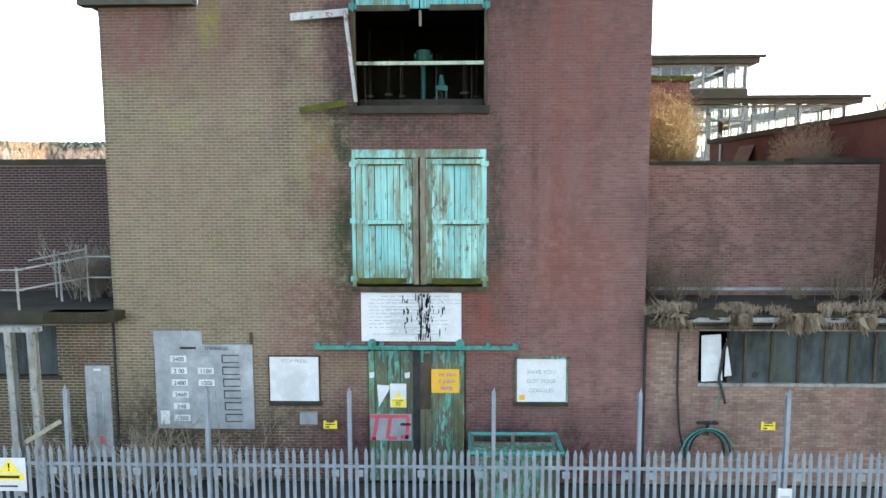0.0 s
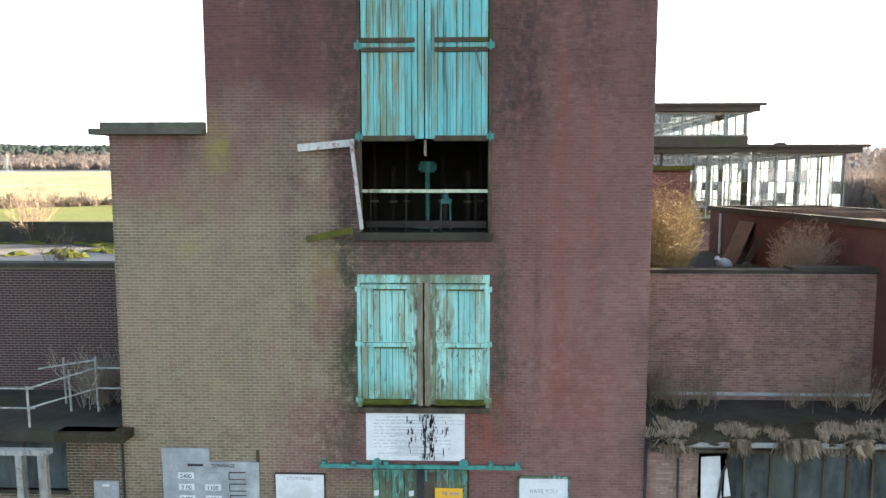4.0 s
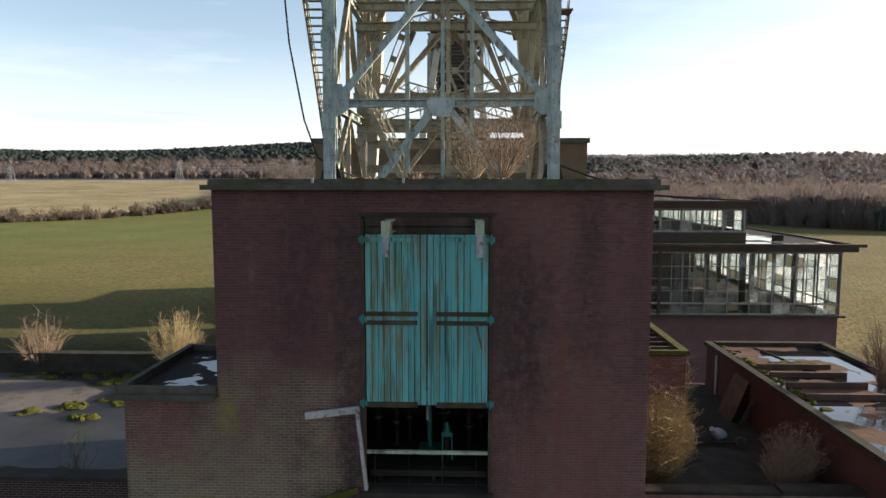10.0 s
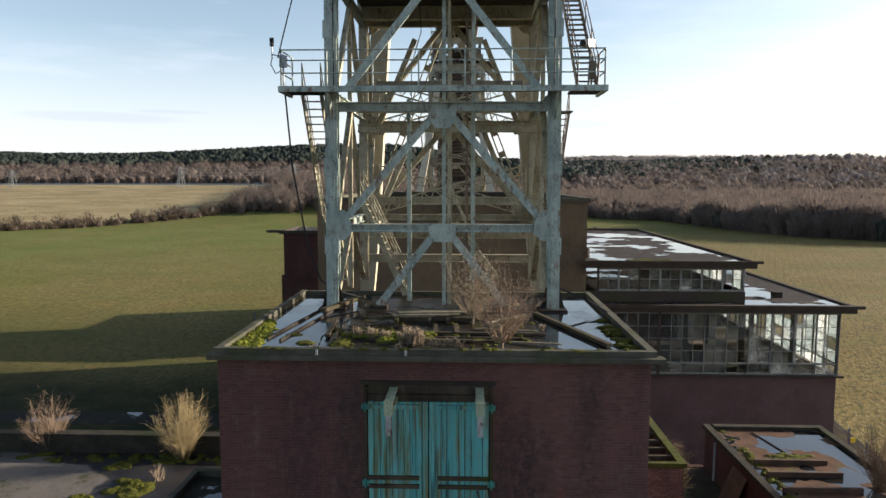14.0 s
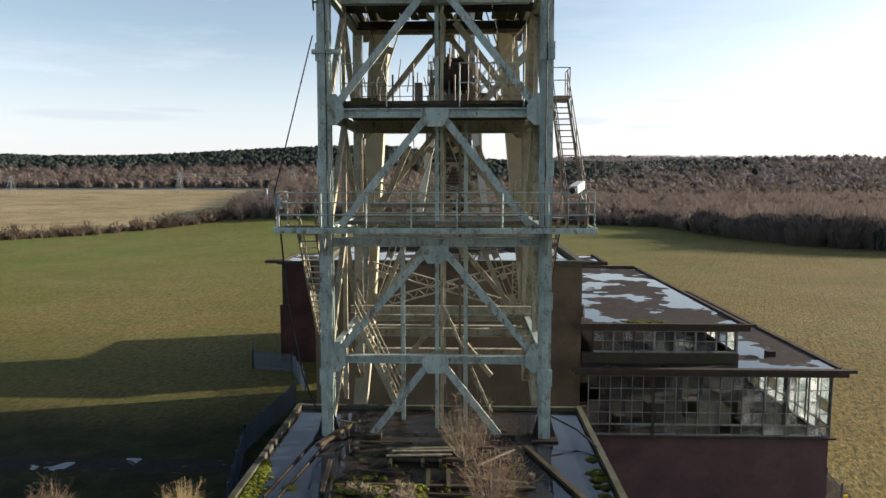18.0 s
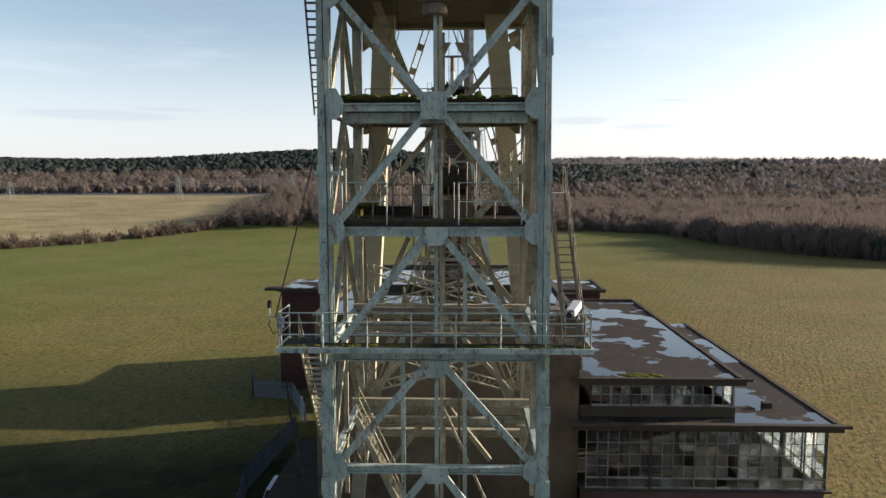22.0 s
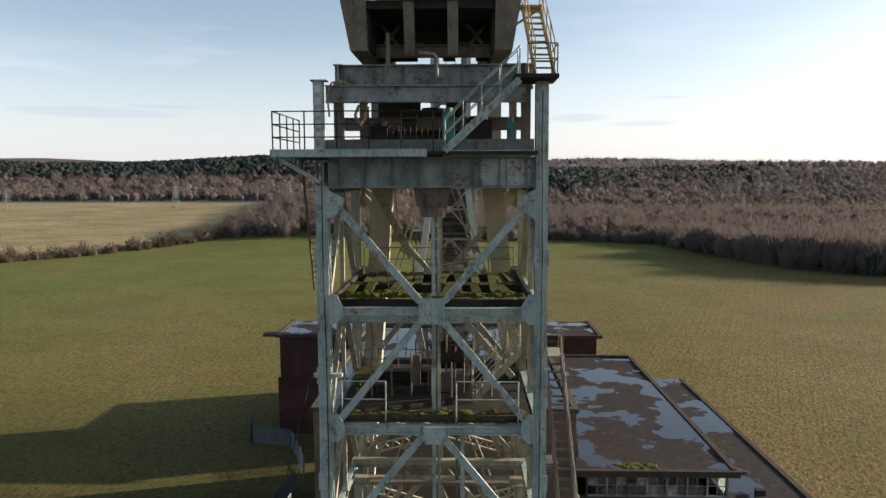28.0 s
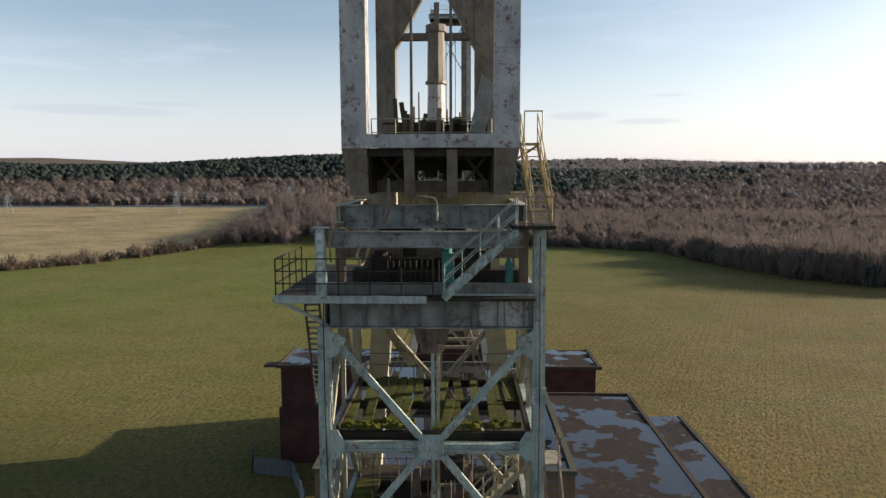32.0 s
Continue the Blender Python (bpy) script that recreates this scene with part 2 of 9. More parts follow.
def brick_material():
    """Old red engineering brick: dark purple-red, olive with algae low on the tower's open side, pale bloom and damp runs."""
    k = Tree("old_brick", 0.85, spec=0.25)
    isl = k.island()
    x, y, z = k.axis(0), k.axis(1), k.axis(2)
    base = k.mix(isl, (0.090, 0.036, 0.032), (0.132, 0.053, 0.046))
    # paler to the right, most below: bloom, with sun haze added in colour
    base = k.mix(k.math("MULTIPLY", k.band(k.math("ADD", x, k.math("MULTIPLY", k.noise(0.6, 5, 0.7), 3.0)), 1.8, 4.0), k.math("ADD", 0.4, k.math("MULTIPLY", k.band(k.math("ADD", z, k.math("MULTIPLY", k.noise(0.5, 5, 0.7), 3.0)), 12.5, 9.5), 0.45))), base, k.mix(isl, (0.18, 0.082, 0.068), (0.25, 0.13, 0.105)))
    base = k.mix(k.math("MULTIPLY", k.band(k.noise(0.35, 4), 0.4, 0.65), 0.45), base, (0.078, 0.036, 0.036))
    # algae: on the tower's left part below the upper stage, ragged
    wob = k.math("MULTIPLY", k.math("SUBTRACT", k.noise(0.45, 5, 0.65), 0.5), 7.0)
    gx = k.band(k.math("ADD", x, wob), -1.6, -3.4)
    gz = k.band(k.math("ADD", z, wob), 12.6, 9.8)
    near = k.band(y, 19.0, 17.0)
    lower = k.band(k.math("ADD", z, k.math("MULTIPLY", wob, 0.35)), 0.6, 2.0)
    alga = k.math("MULTIPLY", k.math("MULTIPLY", gx, gz), k.math("MULTIPLY", near, lower))
    olive = k.mix(isl, (0.135, 0.105, 0.060), (0.20, 0.165, 0.10))
    olive = k.mix(k.math("MULTIPLY", k.band(k.noise(0.4, 6, 0.7, k.vec(1, 1, 0.8)), 0.46, 0.64), 0.65), olive, (0.205, 0.125, 0.092))
    olive = k.mix(k.math("MULTIPLY", k.band(k.noise(0.75, 6, 0.7, k.vec(1, 1, 0.5)), 0.54, 0.68), 0.6), olive, (0.085, 0.082, 0.045))
    base = k.mix(k.math("MULTIPLY", alga, 0.88), base, olive)
    wing = k.math("MULTIPLY", k.math("MULTIPLY", k.band(x, 4.9, 5.2), near), k.band(k.math("ADD", z, k.math("MULTIPLY", wob, 0.5)), 5.2, 3.4))
    base = k.mix(k.math("MULTIPLY", wing, 0.8), base, k.mix(isl, (0.19, 0.125, 0.088), (0.28, 0.205, 0.148)))
    # bright moss blotches and pale bloom
    base = k.mix(k.math("MULTIPLY", k.math("MULTIPLY", k.band(k.noise(0.55, 3), 0.62, 0.72), alga), 0.5), base, (0.17, 0.17, 0.045))
    run = k.noise(1.1, 5, 0.6, k.vec(1, 1, 0.12))
    base = k.mix(k.math("MULTIPLY", k.band(run, 0.56, 0.7), 0.45), base, (0.17, 0.095, 0.075))
    base = k.mix(k.math("MULTIPLY", k.band(k.noise(0.7, 8, 0.75, k.vec(1.3, 1, 0.22)), 0.54, 0.72), 0.55), base, (0.035, 0.024, 0.021))
    base = k.mix(k.math("MULTIPLY", k.band(k.noise(0.5, 6, 0.7, k.vec(1, 1, 0.6)), 0.55, 0.68), 0.5), base, (0.17, 0.06, 0.06))
    base = k.mix(k.math("MULTIPLY", k.band(k.noise(2.6, 4, 0.7, k.vec(1, 1, 0.6)), 0.6, 0.75), 0.4), base, (0.24, 0.20, 0.18))
    base = stains(k, base, x, z, near)
    speck = k.math("MULTIPLY", blot(k, x, z, near, 1.5, 0.35, 4.6, 12.8), k.band(k.noise(9, 6, 0.75, k.vec(1, 1, 0.45)), 0.5, 0.66))
    base = k.mix(k.math("MULTIPLY", speck, 0.5), base, (0.22, 0.19, 0.17))
    # the low building on the left has darker brick all over
    left_wall = k.math("MULTIPLY", k.band(y, 18.42, 18.46), k.band(x, -8.0, -8.2))
    base = k.mix(k.math("MULTIPLY", left_wall, 0.88), base, (0.026, 0.013, 0.017))
    # yard wall: speckled pale bloom, lightened further for sun haze over it
    open_wall = k.math("MULTIPLY", k.band(y, 18.36, 18.38), k.band(x, 4.85, 4.9))
    base = k.mix(k.math("MULTIPLY", open_wall, k.math("ADD", 0.12, k.math("MULTIPLY", k.band(k.noise(0.8, 7, 0.75), 0.4, 0.62), 0.45))), base, k.mix(isl, (0.14, 0.07, 0.055), (0.27, 0.15, 0.125)))
    base = k.mix(k.math("MULTIPLY", k.math("MULTIPLY", open_wall, k.band(k.noise(1.3, 8, 0.8), 0.53, 0.62)), 0.6), base, (0.06, 0.045, 0.035))
    base = k.mix(k.math("MULTIPLY", k.math("MULTIPLY", open_wall, k.band(k.noise(0.9, 7, 0.8, k.vec(0.6, 1, 1.6)), 0.57, 0.66)), 0.6), base, (0.22, 0.18, 0.10))
    mossy_side = k.math("MULTIPLY", k.band(x, -8.0, -8.2), k.band(y, 16.0, 15.8))
    base = k.mix(k.math("MULTIPLY", mossy_side, k.math("ADD", 0.5, k.math("MULTIPLY", k.band(k.noise(0.9, 7, 0.75), 0.4, 0.6), 0.5))), base, (0.05, 0.046, 0.026))
    g = k.noise(60, 3)
    k.bump(g, 0.25, 0.006)
    return k.done(base)


def mortar_material():
    k = Tree("mortar", 0.95)
    x, y, z = k.axis(0), k.axis(1), k.axis(2)
    wob = k.math("MULTIPLY", k.math("SUBTRACT", k.noise(0.45, 5, 0.65), 0.5), 7.0)
    near = k.math("MULTIPLY", k.band(k.math("ADD", x, wob), -1.6, -3.4), k.band(y, 19.0, 17.0))
    near = k.math("MULTIPLY", near, k.band(k.math("ADD", z, wob), 12.6, 9.8))
    col = k.mix(k.noise(3, 5), (0.098, 0.066, 0.058), (0.20, 0.152, 0.135))
    col = k.mix(k.math("MULTIPLY", k.band(x, 4.85, 4.9), k.band(y, 18.3, 18.35)), col, k.mix(k.noise(2.0, 5), (0.13, 0.10, 0.082), (0.26, 0.21, 0.175)))
    col = k.mix(k.band(k.math("ADD", z, k.math("MULTIPLY", wob, 0.4)), 10.0, 12.5), col, (0.105, 0.066, 0.061))
    col = k.mix(near, col, k.mix(k.noise(2.0, 4), (0.245, 0.208, 0.145), (0.35, 0.30, 0.225)))
    col = stains(k, col, x, z, k.band(y, 19.0, 17.0))
    k.bump(k.noise(80, 2), 0.3, 0.004)
    return k.done(col)


def door_paint():
    """Turquoise gloss over boards: rust and moss streaks run down it, the middle doors are chalky and rot along the gap, the lowest are green and worn to bare wood."""
    k = Tree("flaking_turquoise_paint", 0.5)
    x, z = k.axis(0), k.axis(2)
    upper, lowest = k.band(z, 9.0, 11.0), k.band(z, 4.6, 3.4)
    base = k.mix(k.each(), (0.058, 0.31, 0.315), (0.11, 0.40, 0.39))
    chalk = k.math("MULTIPLY", k.band(k.noise(1.3, 4, 0.6, k.vec(1, 1, 0.2)), 0.25, 0.6), k.band(z, 11.0, 8.0))
    base = k.mix(chalk, base, (0.29, 0.56, 0.485))
    base = k.mix(k.math("MULTIPLY", lowest, 0.85), base, k.mix(k.each(), (0.05, 0.36, 0.27), (0.13, 0.50, 0.40)))
    base = k.mix(k.math("MULTIPLY", k.band(k.noise(26, 5, 0.7, k.vec(1, 1, 0.05)), 0.45, 0.7), 0.4), base, (0.09, 0.25, 0.25))
    j = k.math("MULTIPLY", k.math("SUBTRACT", k.noise(2.2, 6, 0.75, k.vec(1, 1, 0.35)), 0.5), 2.0)
    centre = k.math("MULTIPLY", k.band(k.math("ADD", k.math("ABSOLUTE", k.math("ADD", x, 0.55)), j), 0.6, 0.05), k.math("SUBTRACT", 1.0, upper))
    # thin vertical runs of rust and green
    run = k.band(k.noise(8.5, 5, 0.7, k.vec(1, 1, 0.035)), 0.49, 0.58)
    fade = k.band(k.noise(1.1, 5, 0.7, k.vec(1, 1, 0.6)), 0.36, 0.56)
    base = k.mix(k.math("MULTIPLY", k.math("MULTIPLY", run, fade), 0.8), base, (0.19, 0.15, 0.07))
    green = k.band(k.noise(6.0, 6, 0.75, k.vec(1, 1, 0.06)), 0.5, 0.58)
    base = k.mix(k.math("MULTIPLY", green, k.math("ADD", 0.3, k.math("MULTIPLY", centre, 0.6))), base, (0.085, 0.115, 0.035))
    edge = k.math("MULTIPLY", k.math("MAXIMUM", k.band(k.math("ADD", z, k.math("MULTIPLY", j, 0.3)), 5.75, 5.15), k.band(k.math("ADD", z, k.math("MULTIPLY", j, 0.3)), 7.7, 8.2)), k.band(z, 9.0, 8.6))
    gap = k.math("MULTIPLY", k.band(k.noise(13, 3, 0.6, k.vec(1, 1, 0.02)), 0.57, 0.63), upper)
    base = k.mix(k.math("MULTIPLY", gap, 0.75), base, (0.016, 0.05, 0.05))
    slime = k.math("MULTIPLY", k.math("MULTIPLY", k.band(k.noise(4.2, 6, 0.7, k.vec(1, 1, 0.07)), 0.48, 0.58), k.band(x, 0.2, -0.9)), upper)
    base = k.mix(k.math("MULTIPLY", slime, 0.75), base, (0.10, 0.105, 0.03))
    moss = k.math("MULTIPLY", k.band(k.noise(3.2, 7, 0.75, k.vec(1, 1, 0.3)), 0.44, 0.56), k.math("MAXIMUM", centre, edge))
    base = k.mix(k.math("MULTIPLY", moss, 0.85), base, (0.10, 0.11, 0.035))
    level = k.math("SUBTRACT", k.math("ADD", 0.58, k.math("MULTIPLY", upper, 0.05)), k.math("ADD", k.math("MULTIPLY", centre, 0.09), k.math("MULTIPLY", lowest, 0.085)))
    flake = k.math("SUBTRACT", k.noise(11, 7, 0.8, k.vec(1, 1, 0.22)), level)
    wood = k.mix(k.noise(9, 4, 0.6, k.vec(1, 1, 0.07)), (0.028, 0.03, 0.018), (0.17, 0.15, 0.105))
    base = k.mix(k.band(flake, 0.0, 0.025), base, wood)
    grime = k.math("MULTIPLY", k.math("MULTIPLY", lowest, k.band(k.noise(1.6, 6, 0.7, k.vec(1, 1, 0.25)), 0.46, 0.62)), 0.6)
    base = k.mix(grime, base, (0.045, 0.055, 0.03))
    k.bump(k.noise(30, 4, 0.6, k.vec(1, 1, 0.14)), 0.35, 0.006)
    return k.done(base)


def steel_paint(name, a, b, rust=(0.16, 0.085, 0.045)):
    """Chalky paint on old steel: faded patches, grey dirt runs, black grime, and rust breaking through in ragged spots."""
    k = Tree(name, 0.55)
    col = k.mix(k.band(k.noise(1.2, 5, 0.65), 0.35, 0.65), a, b)
    col = k.mix(k.math("MULTIPLY", k.each(), 0.22), col, tuple(c * 0.6 for c in a))
    col = k.mix(k.math("MULTIPLY", k.band(k.noise(7.0, 6, 0.75, k.vec(1, 1, 0.12)), 0.5, 0.66), 0.55), col, tuple(c * 0.4 for c in a))
    col = k.mix(k.math("MULTIPLY", k.band(k.noise(2.1, 8, 0.8, k.vec(1, 1, 0.5)), 0.55, 0.63), 0.8), col, tuple(c * 0.22 for c in a))
    col = k.mix(k.math("MULTIPLY", k.band(k.noise(3.4, 9, 0.8, k.vec(1, 1, 0.55)), 0.56, 0.61), 0.9), col, rust)
    col = k.mix(k.math("MULTIPLY", k.band(k.noise(13, 6, 0.75), 0.6, 0.64), 0.85), col, tuple(c * 0.4 for c in rust))
    col = k.mix(k.math("MULTIPLY", k.band(k.noise(9, 7, 0.75), 0.6, 0.67), 0.6), col, tuple(min(0.6, c * 1.5) for c in b))
    k.bump(k.noise(40, 4), 0.3, 0.008)
    return k.done(col)


def flaking(name, a, b, primer):
    """Chalky paint that flakes in ragged patches to red primer and black rust."""
    k = Tree(name, 0.65)
    col = k.mix(k.band(k.noise(1.1, 6, 0.7), 0.36, 0.64), a, b)
    col = k.mix(k.math("MULTIPLY", k.band(k.noise(2.4, 7, 0.75, k.vec(1, 1, 0.3)), 0.52, 0.68), 0.6), col, tuple(c * 0.4 for c in a))
    col = k.mix(k.math("MULTIPLY", k.band(k.noise(2.6, 9, 0.8), 0.56, 0.585), 0.85), col, primer)
    col = k.mix(k.band(k.noise(5.5, 9, 0.8, k.vec(1, 1, 0.6)), 0.61, 0.63), col, (0.03, 0.024, 0.022))
    k.bump(k.noise(40, 4), 0.3, 0.006)
    return k.done(col)


def flat_roof(name, felt, level, scale, water=0.5):
    """Dark felt with standing water: the pools are a smooth, dark, mirror-like film in the hollows."""
    k = Tree(name, 0.85)
    n = k.noise(scale, 5, 0.55)
    pool = k.band(n, level, level + 0.012)
    col = k.mix(k.band(k.noise(1.5, 6, 0.7), 0.35, 0.65), felt, tuple(c * 1.7 for c in felt))
    col = k.mix(k.math("MULTIPLY", k.band(k.noise(0.8, 6, 0.7), 0.6, 0.7), 0.7), col, (0.10, 0.11, 0.03))
    col = k.mix(pool, col, (0.018, 0.018, 0.018))
    r = k.math("SUBTRACT", 0.85, k.math("MULTIPLY", pool, 0.83))
    k.put(k.b.inputs["Specular IOR Level"], k.math("ADD", 0.1, k.math("MULTIPLY", pool, water + 0.2)))
    k.bump(k.math("MULTIPLY", k.noise(30, 3), k.math("SUBTRACT", 1.0, pool)), 0.4, 0.01)
    return k.done(col, r)


def patchy_slab():
    """Old concrete, pale in one ragged patch, dark and smoother elsewhere, with a little moss."""
    k = Tree("patchy_concrete_slab", 0.85)
    x, y = k.axis(0), k.axis(1)
    j = k.math("MULTIPLY", k.math("SUBTRACT", k.noise(0.45, 6, 0.65), 0.5), 2.6)
    patch = k.math("MULTIPLY", k.band(k.math("ADD", x, j), -15.9, -16.1), k.math("MULTIPLY", k.band(k.math("ADD", y, k.math("MULTIPLY", j, 0.5)), 25.4, 25.6), k.band(k.math("ADD", k.math("ADD", y, k.math("MULTIPLY", x, 0.5)), j), 20.6, 20.4)))
    # everything outside the pale patch, darker and smoother
    wet = k.math("SUBTRACT", 1.0, patch)
    dry = k.mix(k.band(k.noise(1.2, 7, 0.75), 0.35, 0.65), (0.10, 0.086, 0.075), (0.155, 0.135, 0.118))
    col = k.mix(wet, dry, k.mix(k.band(k.noise(0.5, 6, 0.7), 0.35, 0.65), (0.014, 0.013, 0.015), (0.042, 0.037, 0.036)))
    col = k.mix(k.math("MULTIPLY", k.band(k.noise(0.6, 8, 0.8), 0.55, 0.62), 0.8), col, (0.035, 0.038, 0.012))
    k.put(k.b.inputs["Specular IOR Level"], 0.16)
    k.bump(k.noise(30, 3), 0.4, 0.01)
    return k.done(col, k.math("SUBTRACT", 0.88, k.math("MULTIPLY", wet, 0.4)))


def flooded_roof():
    """The near roof: two long pools along its sides, black wet rot and silt between them."""
    k = Tree("flooded_roof", 0.7)
    x = k.axis(0)
    j = k.math("MULTIPLY", k.math("SUBTRACT", k.noise(0.9, 5, 0.6), 0.5), 1.1)
    off = k.math("ADD", k.math("ABSOLUTE", k.math("ADD", x, 0.35)), j)
    pool = k.band(off, 2.75, 2.82)
    mud = k.mix(k.band(k.noise(1.4, 7, 0.75), 0.38, 0.62), (0.009, 0.007, 0.006), (0.032, 0.023, 0.016))
    mud = k.mix(k.math("MULTIPLY", k.band(k.noise(2.4, 7, 0.75), 0.57, 0.68), 0.6), mud, (0.06, 0.065, 0.018))
    col = k.mix(pool, mud, (0.022, 0.023, 0.026))
    damp = k.math("MULTIPLY", k.band(k.noise(0.8, 6, 0.65), 0.44, 0.52), 0.62)
    r = k.math("SUBTRACT", k.math("SUBTRACT", 0.9, damp), k.math("MULTIPLY", pool, 0.72))
    r = k.math("MAXIMUM", r, 0.03)
    k.put(k.b.inputs["Specular IOR Level"], k.math("ADD", k.math("ADD", 0.12, k.math("MULTIPLY", damp, 0.3)), k.math("MULTIPLY", pool, 0.2)))
    k.bump(k.math("MULTIPLY", k.noise(30, 3), k.math("SUBTRACT", 1.0, pool)), 0.5, 0.015)
    return k.done(col, r)


def mossy(name, a, b):
    """Cushions of moss: two greens in fine tufts with a rough relief."""
    k = Tree(name, 0.95, spec=0.1)
    f = k.noise(22, 6, 0.8)
    col = k.mix(k.band(f, 0.36, 0.64), tuple(c * 0.5 for c in a), b)
    col = k.mix(k.math("MULTIPLY", k.band(k.noise(1.8, 4), 0.42, 0.62), 0.6), col, a)
    k.bump(f, 1.0, 0.06)
    return k.done(col)


def field_material():
    """Winter crop, green going to straw in drifts, drilled rows and stubble flecks; tan pasture beyond the hedge; dark
    worn grass round the buildings, with their shadow deepened in its colour.
    """
    k = Tree("grassland", 0.95, spec=0.1)
    x, y = k.axis(0), k.axis(1)
    patch = k.math("MULTIPLY", k.math("SUBTRACT", k.noise(0.016, 6, 0.65), 0.5), 190.0)
    warm = k.band(k.math("ADD", k.math("SUBTRACT", k.math("MULTIPLY", x, 0.6), k.math("MULTIPLY", y, 0.75)), k.math("MULTIPLY", patch, 0.7)), -225.0, -75.0)
    crop = k.mix(warm, (0.12, 0.143, 0.028), (0.162, 0.112, 0.034))
    crop = k.mix(k.math("MULTIPLY", k.band(k.noise(0.035, 7, 0.75, k.vec(1.6, 0.7, 1)), 0.46, 0.64), 0.5), crop, (0.185, 0.132, 0.046))
    crop = k.mix(k.math("MULTIPLY", k.band(k.noise(0.05, 6, 0.7, k.vec(0.7, 1.5, 1)), 0.48, 0.62), 0.5), crop, (0.095, 0.115, 0.024))
    rows = k.t.nodes.new("ShaderNodeTexWave")
    rows.inputs["Scale"].default_value, rows.inputs["Distortion"].default_value, rows.inputs["Detail"].default_value = 0.5, 1.5, 3.0
    rows.inputs["Detail Scale"].default_value = 0.6
    rows.bands_direction = "DIAGONAL"
    k.t.links.new(k.vec(1.0, 0.12, 0), rows.inputs["Vector"])
    crop = k.mix(k.math("MULTIPLY", k.math("MULTIPLY", rows.outputs[1], k.band(k.noise(0.02, 4), 0.42, 0.6)), 0.3), crop, (0.21, 0.16, 0.085))
    drill = k.noise(0.9, 3, 0.6, k.vec(1.0, -0.13, 0))
    lines = k.t.nodes.new("ShaderNodeTexWave")
    lines.inputs["Scale"].default_value, lines.inputs["Distortion"].default_value, lines.inputs["Detail"].default_value = 0.19, 0.5, 2.0
    lines.inputs["Detail Scale"].default_value = 1.0
    turned = k.t.nodes.new("ShaderNodeVectorRotate")
    turned.inputs["Axis"].default_value = (0, 0, 1)
    turned.inputs["Angle"].default_value = radians(24)
    k.t.links.new(k.vec(1, 1, 0), turned.inputs["Vector"])
    k.t.links.new(turned.outputs[0], lines.inputs["Vector"])
    stretched = k.t.nodes.new("ShaderNodeVectorMath")
    stretched.operation = "MULTIPLY"
    stretched.inputs[1].default_value = (1.25, 0.55, 1.0)
    k.t.links.new(turned.outputs[0], stretched.inputs[0])
    along = stretched.outputs[0]
    tracks = k.math("MULTIPLY", k.band(lines.outputs[1], 0.86, 0.97), k.band(k.math("ADD", x, k.math("MULTIPLY", patch, 0.25)), -52.0, -40.0))
    tracks = k.math("MULTIPLY", tracks, k.band(drill, 0.36, 0.5))
    crop = k.mix(k.math("MULTIPLY", tracks, 0.32), crop, (0.05, 0.052, 0.02))
    tan = k.mix(k.band(k.noise(0.05, 7, 0.7, k.vec(0.4, 1.8, 1)), 0.35, 0.65), (0.30, 0.225, 0.115), (0.50, 0.39, 0.22))
    tan = k.mix(k.math("MULTIPLY", k.band(k.noise(0.12, 7, 0.75, k.vec(0.3, 1.5, 1)), 0.52, 0.66), 0.5), tan, (0.17, 0.15, 0.06))
    far = k.band(k.math("SUBTRACT", y, k.math("MULTIPLY", x, 0.9)), 456.0, 462.0)
    far = k.math("MULTIPLY", far, k.band(x, -70.0, -74.0))
    col = k.mix(far, crop, tan)
    col = k.mix(k.band(y, 455.0, 470.0), col, (0.11, 0.085, 0.072))
    # dark worn grass by the buildings, their shadow deepened in its colour
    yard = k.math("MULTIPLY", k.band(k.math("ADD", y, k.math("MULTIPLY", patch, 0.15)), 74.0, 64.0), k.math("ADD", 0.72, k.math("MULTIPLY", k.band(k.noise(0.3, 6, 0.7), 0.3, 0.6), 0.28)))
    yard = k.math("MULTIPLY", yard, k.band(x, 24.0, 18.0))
    f = k.noise(1.6, 4, 0.72, along)
    col = k.mix(k.math("MULTIPLY", k.band(f, 0.47, 0.6), 0.72), col, (0.033, 0.036, 0.013))
    col = k.mix(k.math("MULTIPLY", k.band(k.noise(0.3, 5, 0.7, along), 0.5, 0.64), 0.3), col, (0.045, 0.045, 0.016))
    fleck = k.math("MULTIPLY", k.band(k.noise(2.6, 3, 0.65, along), 0.54, 0.66), k.band(k.noise(0.04, 5), 0.38, 0.58))
    col = k.mix(k.math("MULTIPLY", fleck, 0.7), col, (0.31, 0.25, 0.13))
    # darker verge grass, which also deepens the shadow lying on it
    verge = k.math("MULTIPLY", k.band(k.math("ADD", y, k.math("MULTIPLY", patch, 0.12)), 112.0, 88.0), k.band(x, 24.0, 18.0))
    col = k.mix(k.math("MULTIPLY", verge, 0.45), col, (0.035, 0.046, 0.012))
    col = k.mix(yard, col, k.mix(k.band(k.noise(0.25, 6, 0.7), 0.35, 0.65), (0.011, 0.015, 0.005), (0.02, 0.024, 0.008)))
    k.bump(k.math("ADD", f, k.math("MULTIPLY", k.noise(0.7, 4, 0.7, along), 0.4)), 1.0, 0.13)
    return k.done(col)


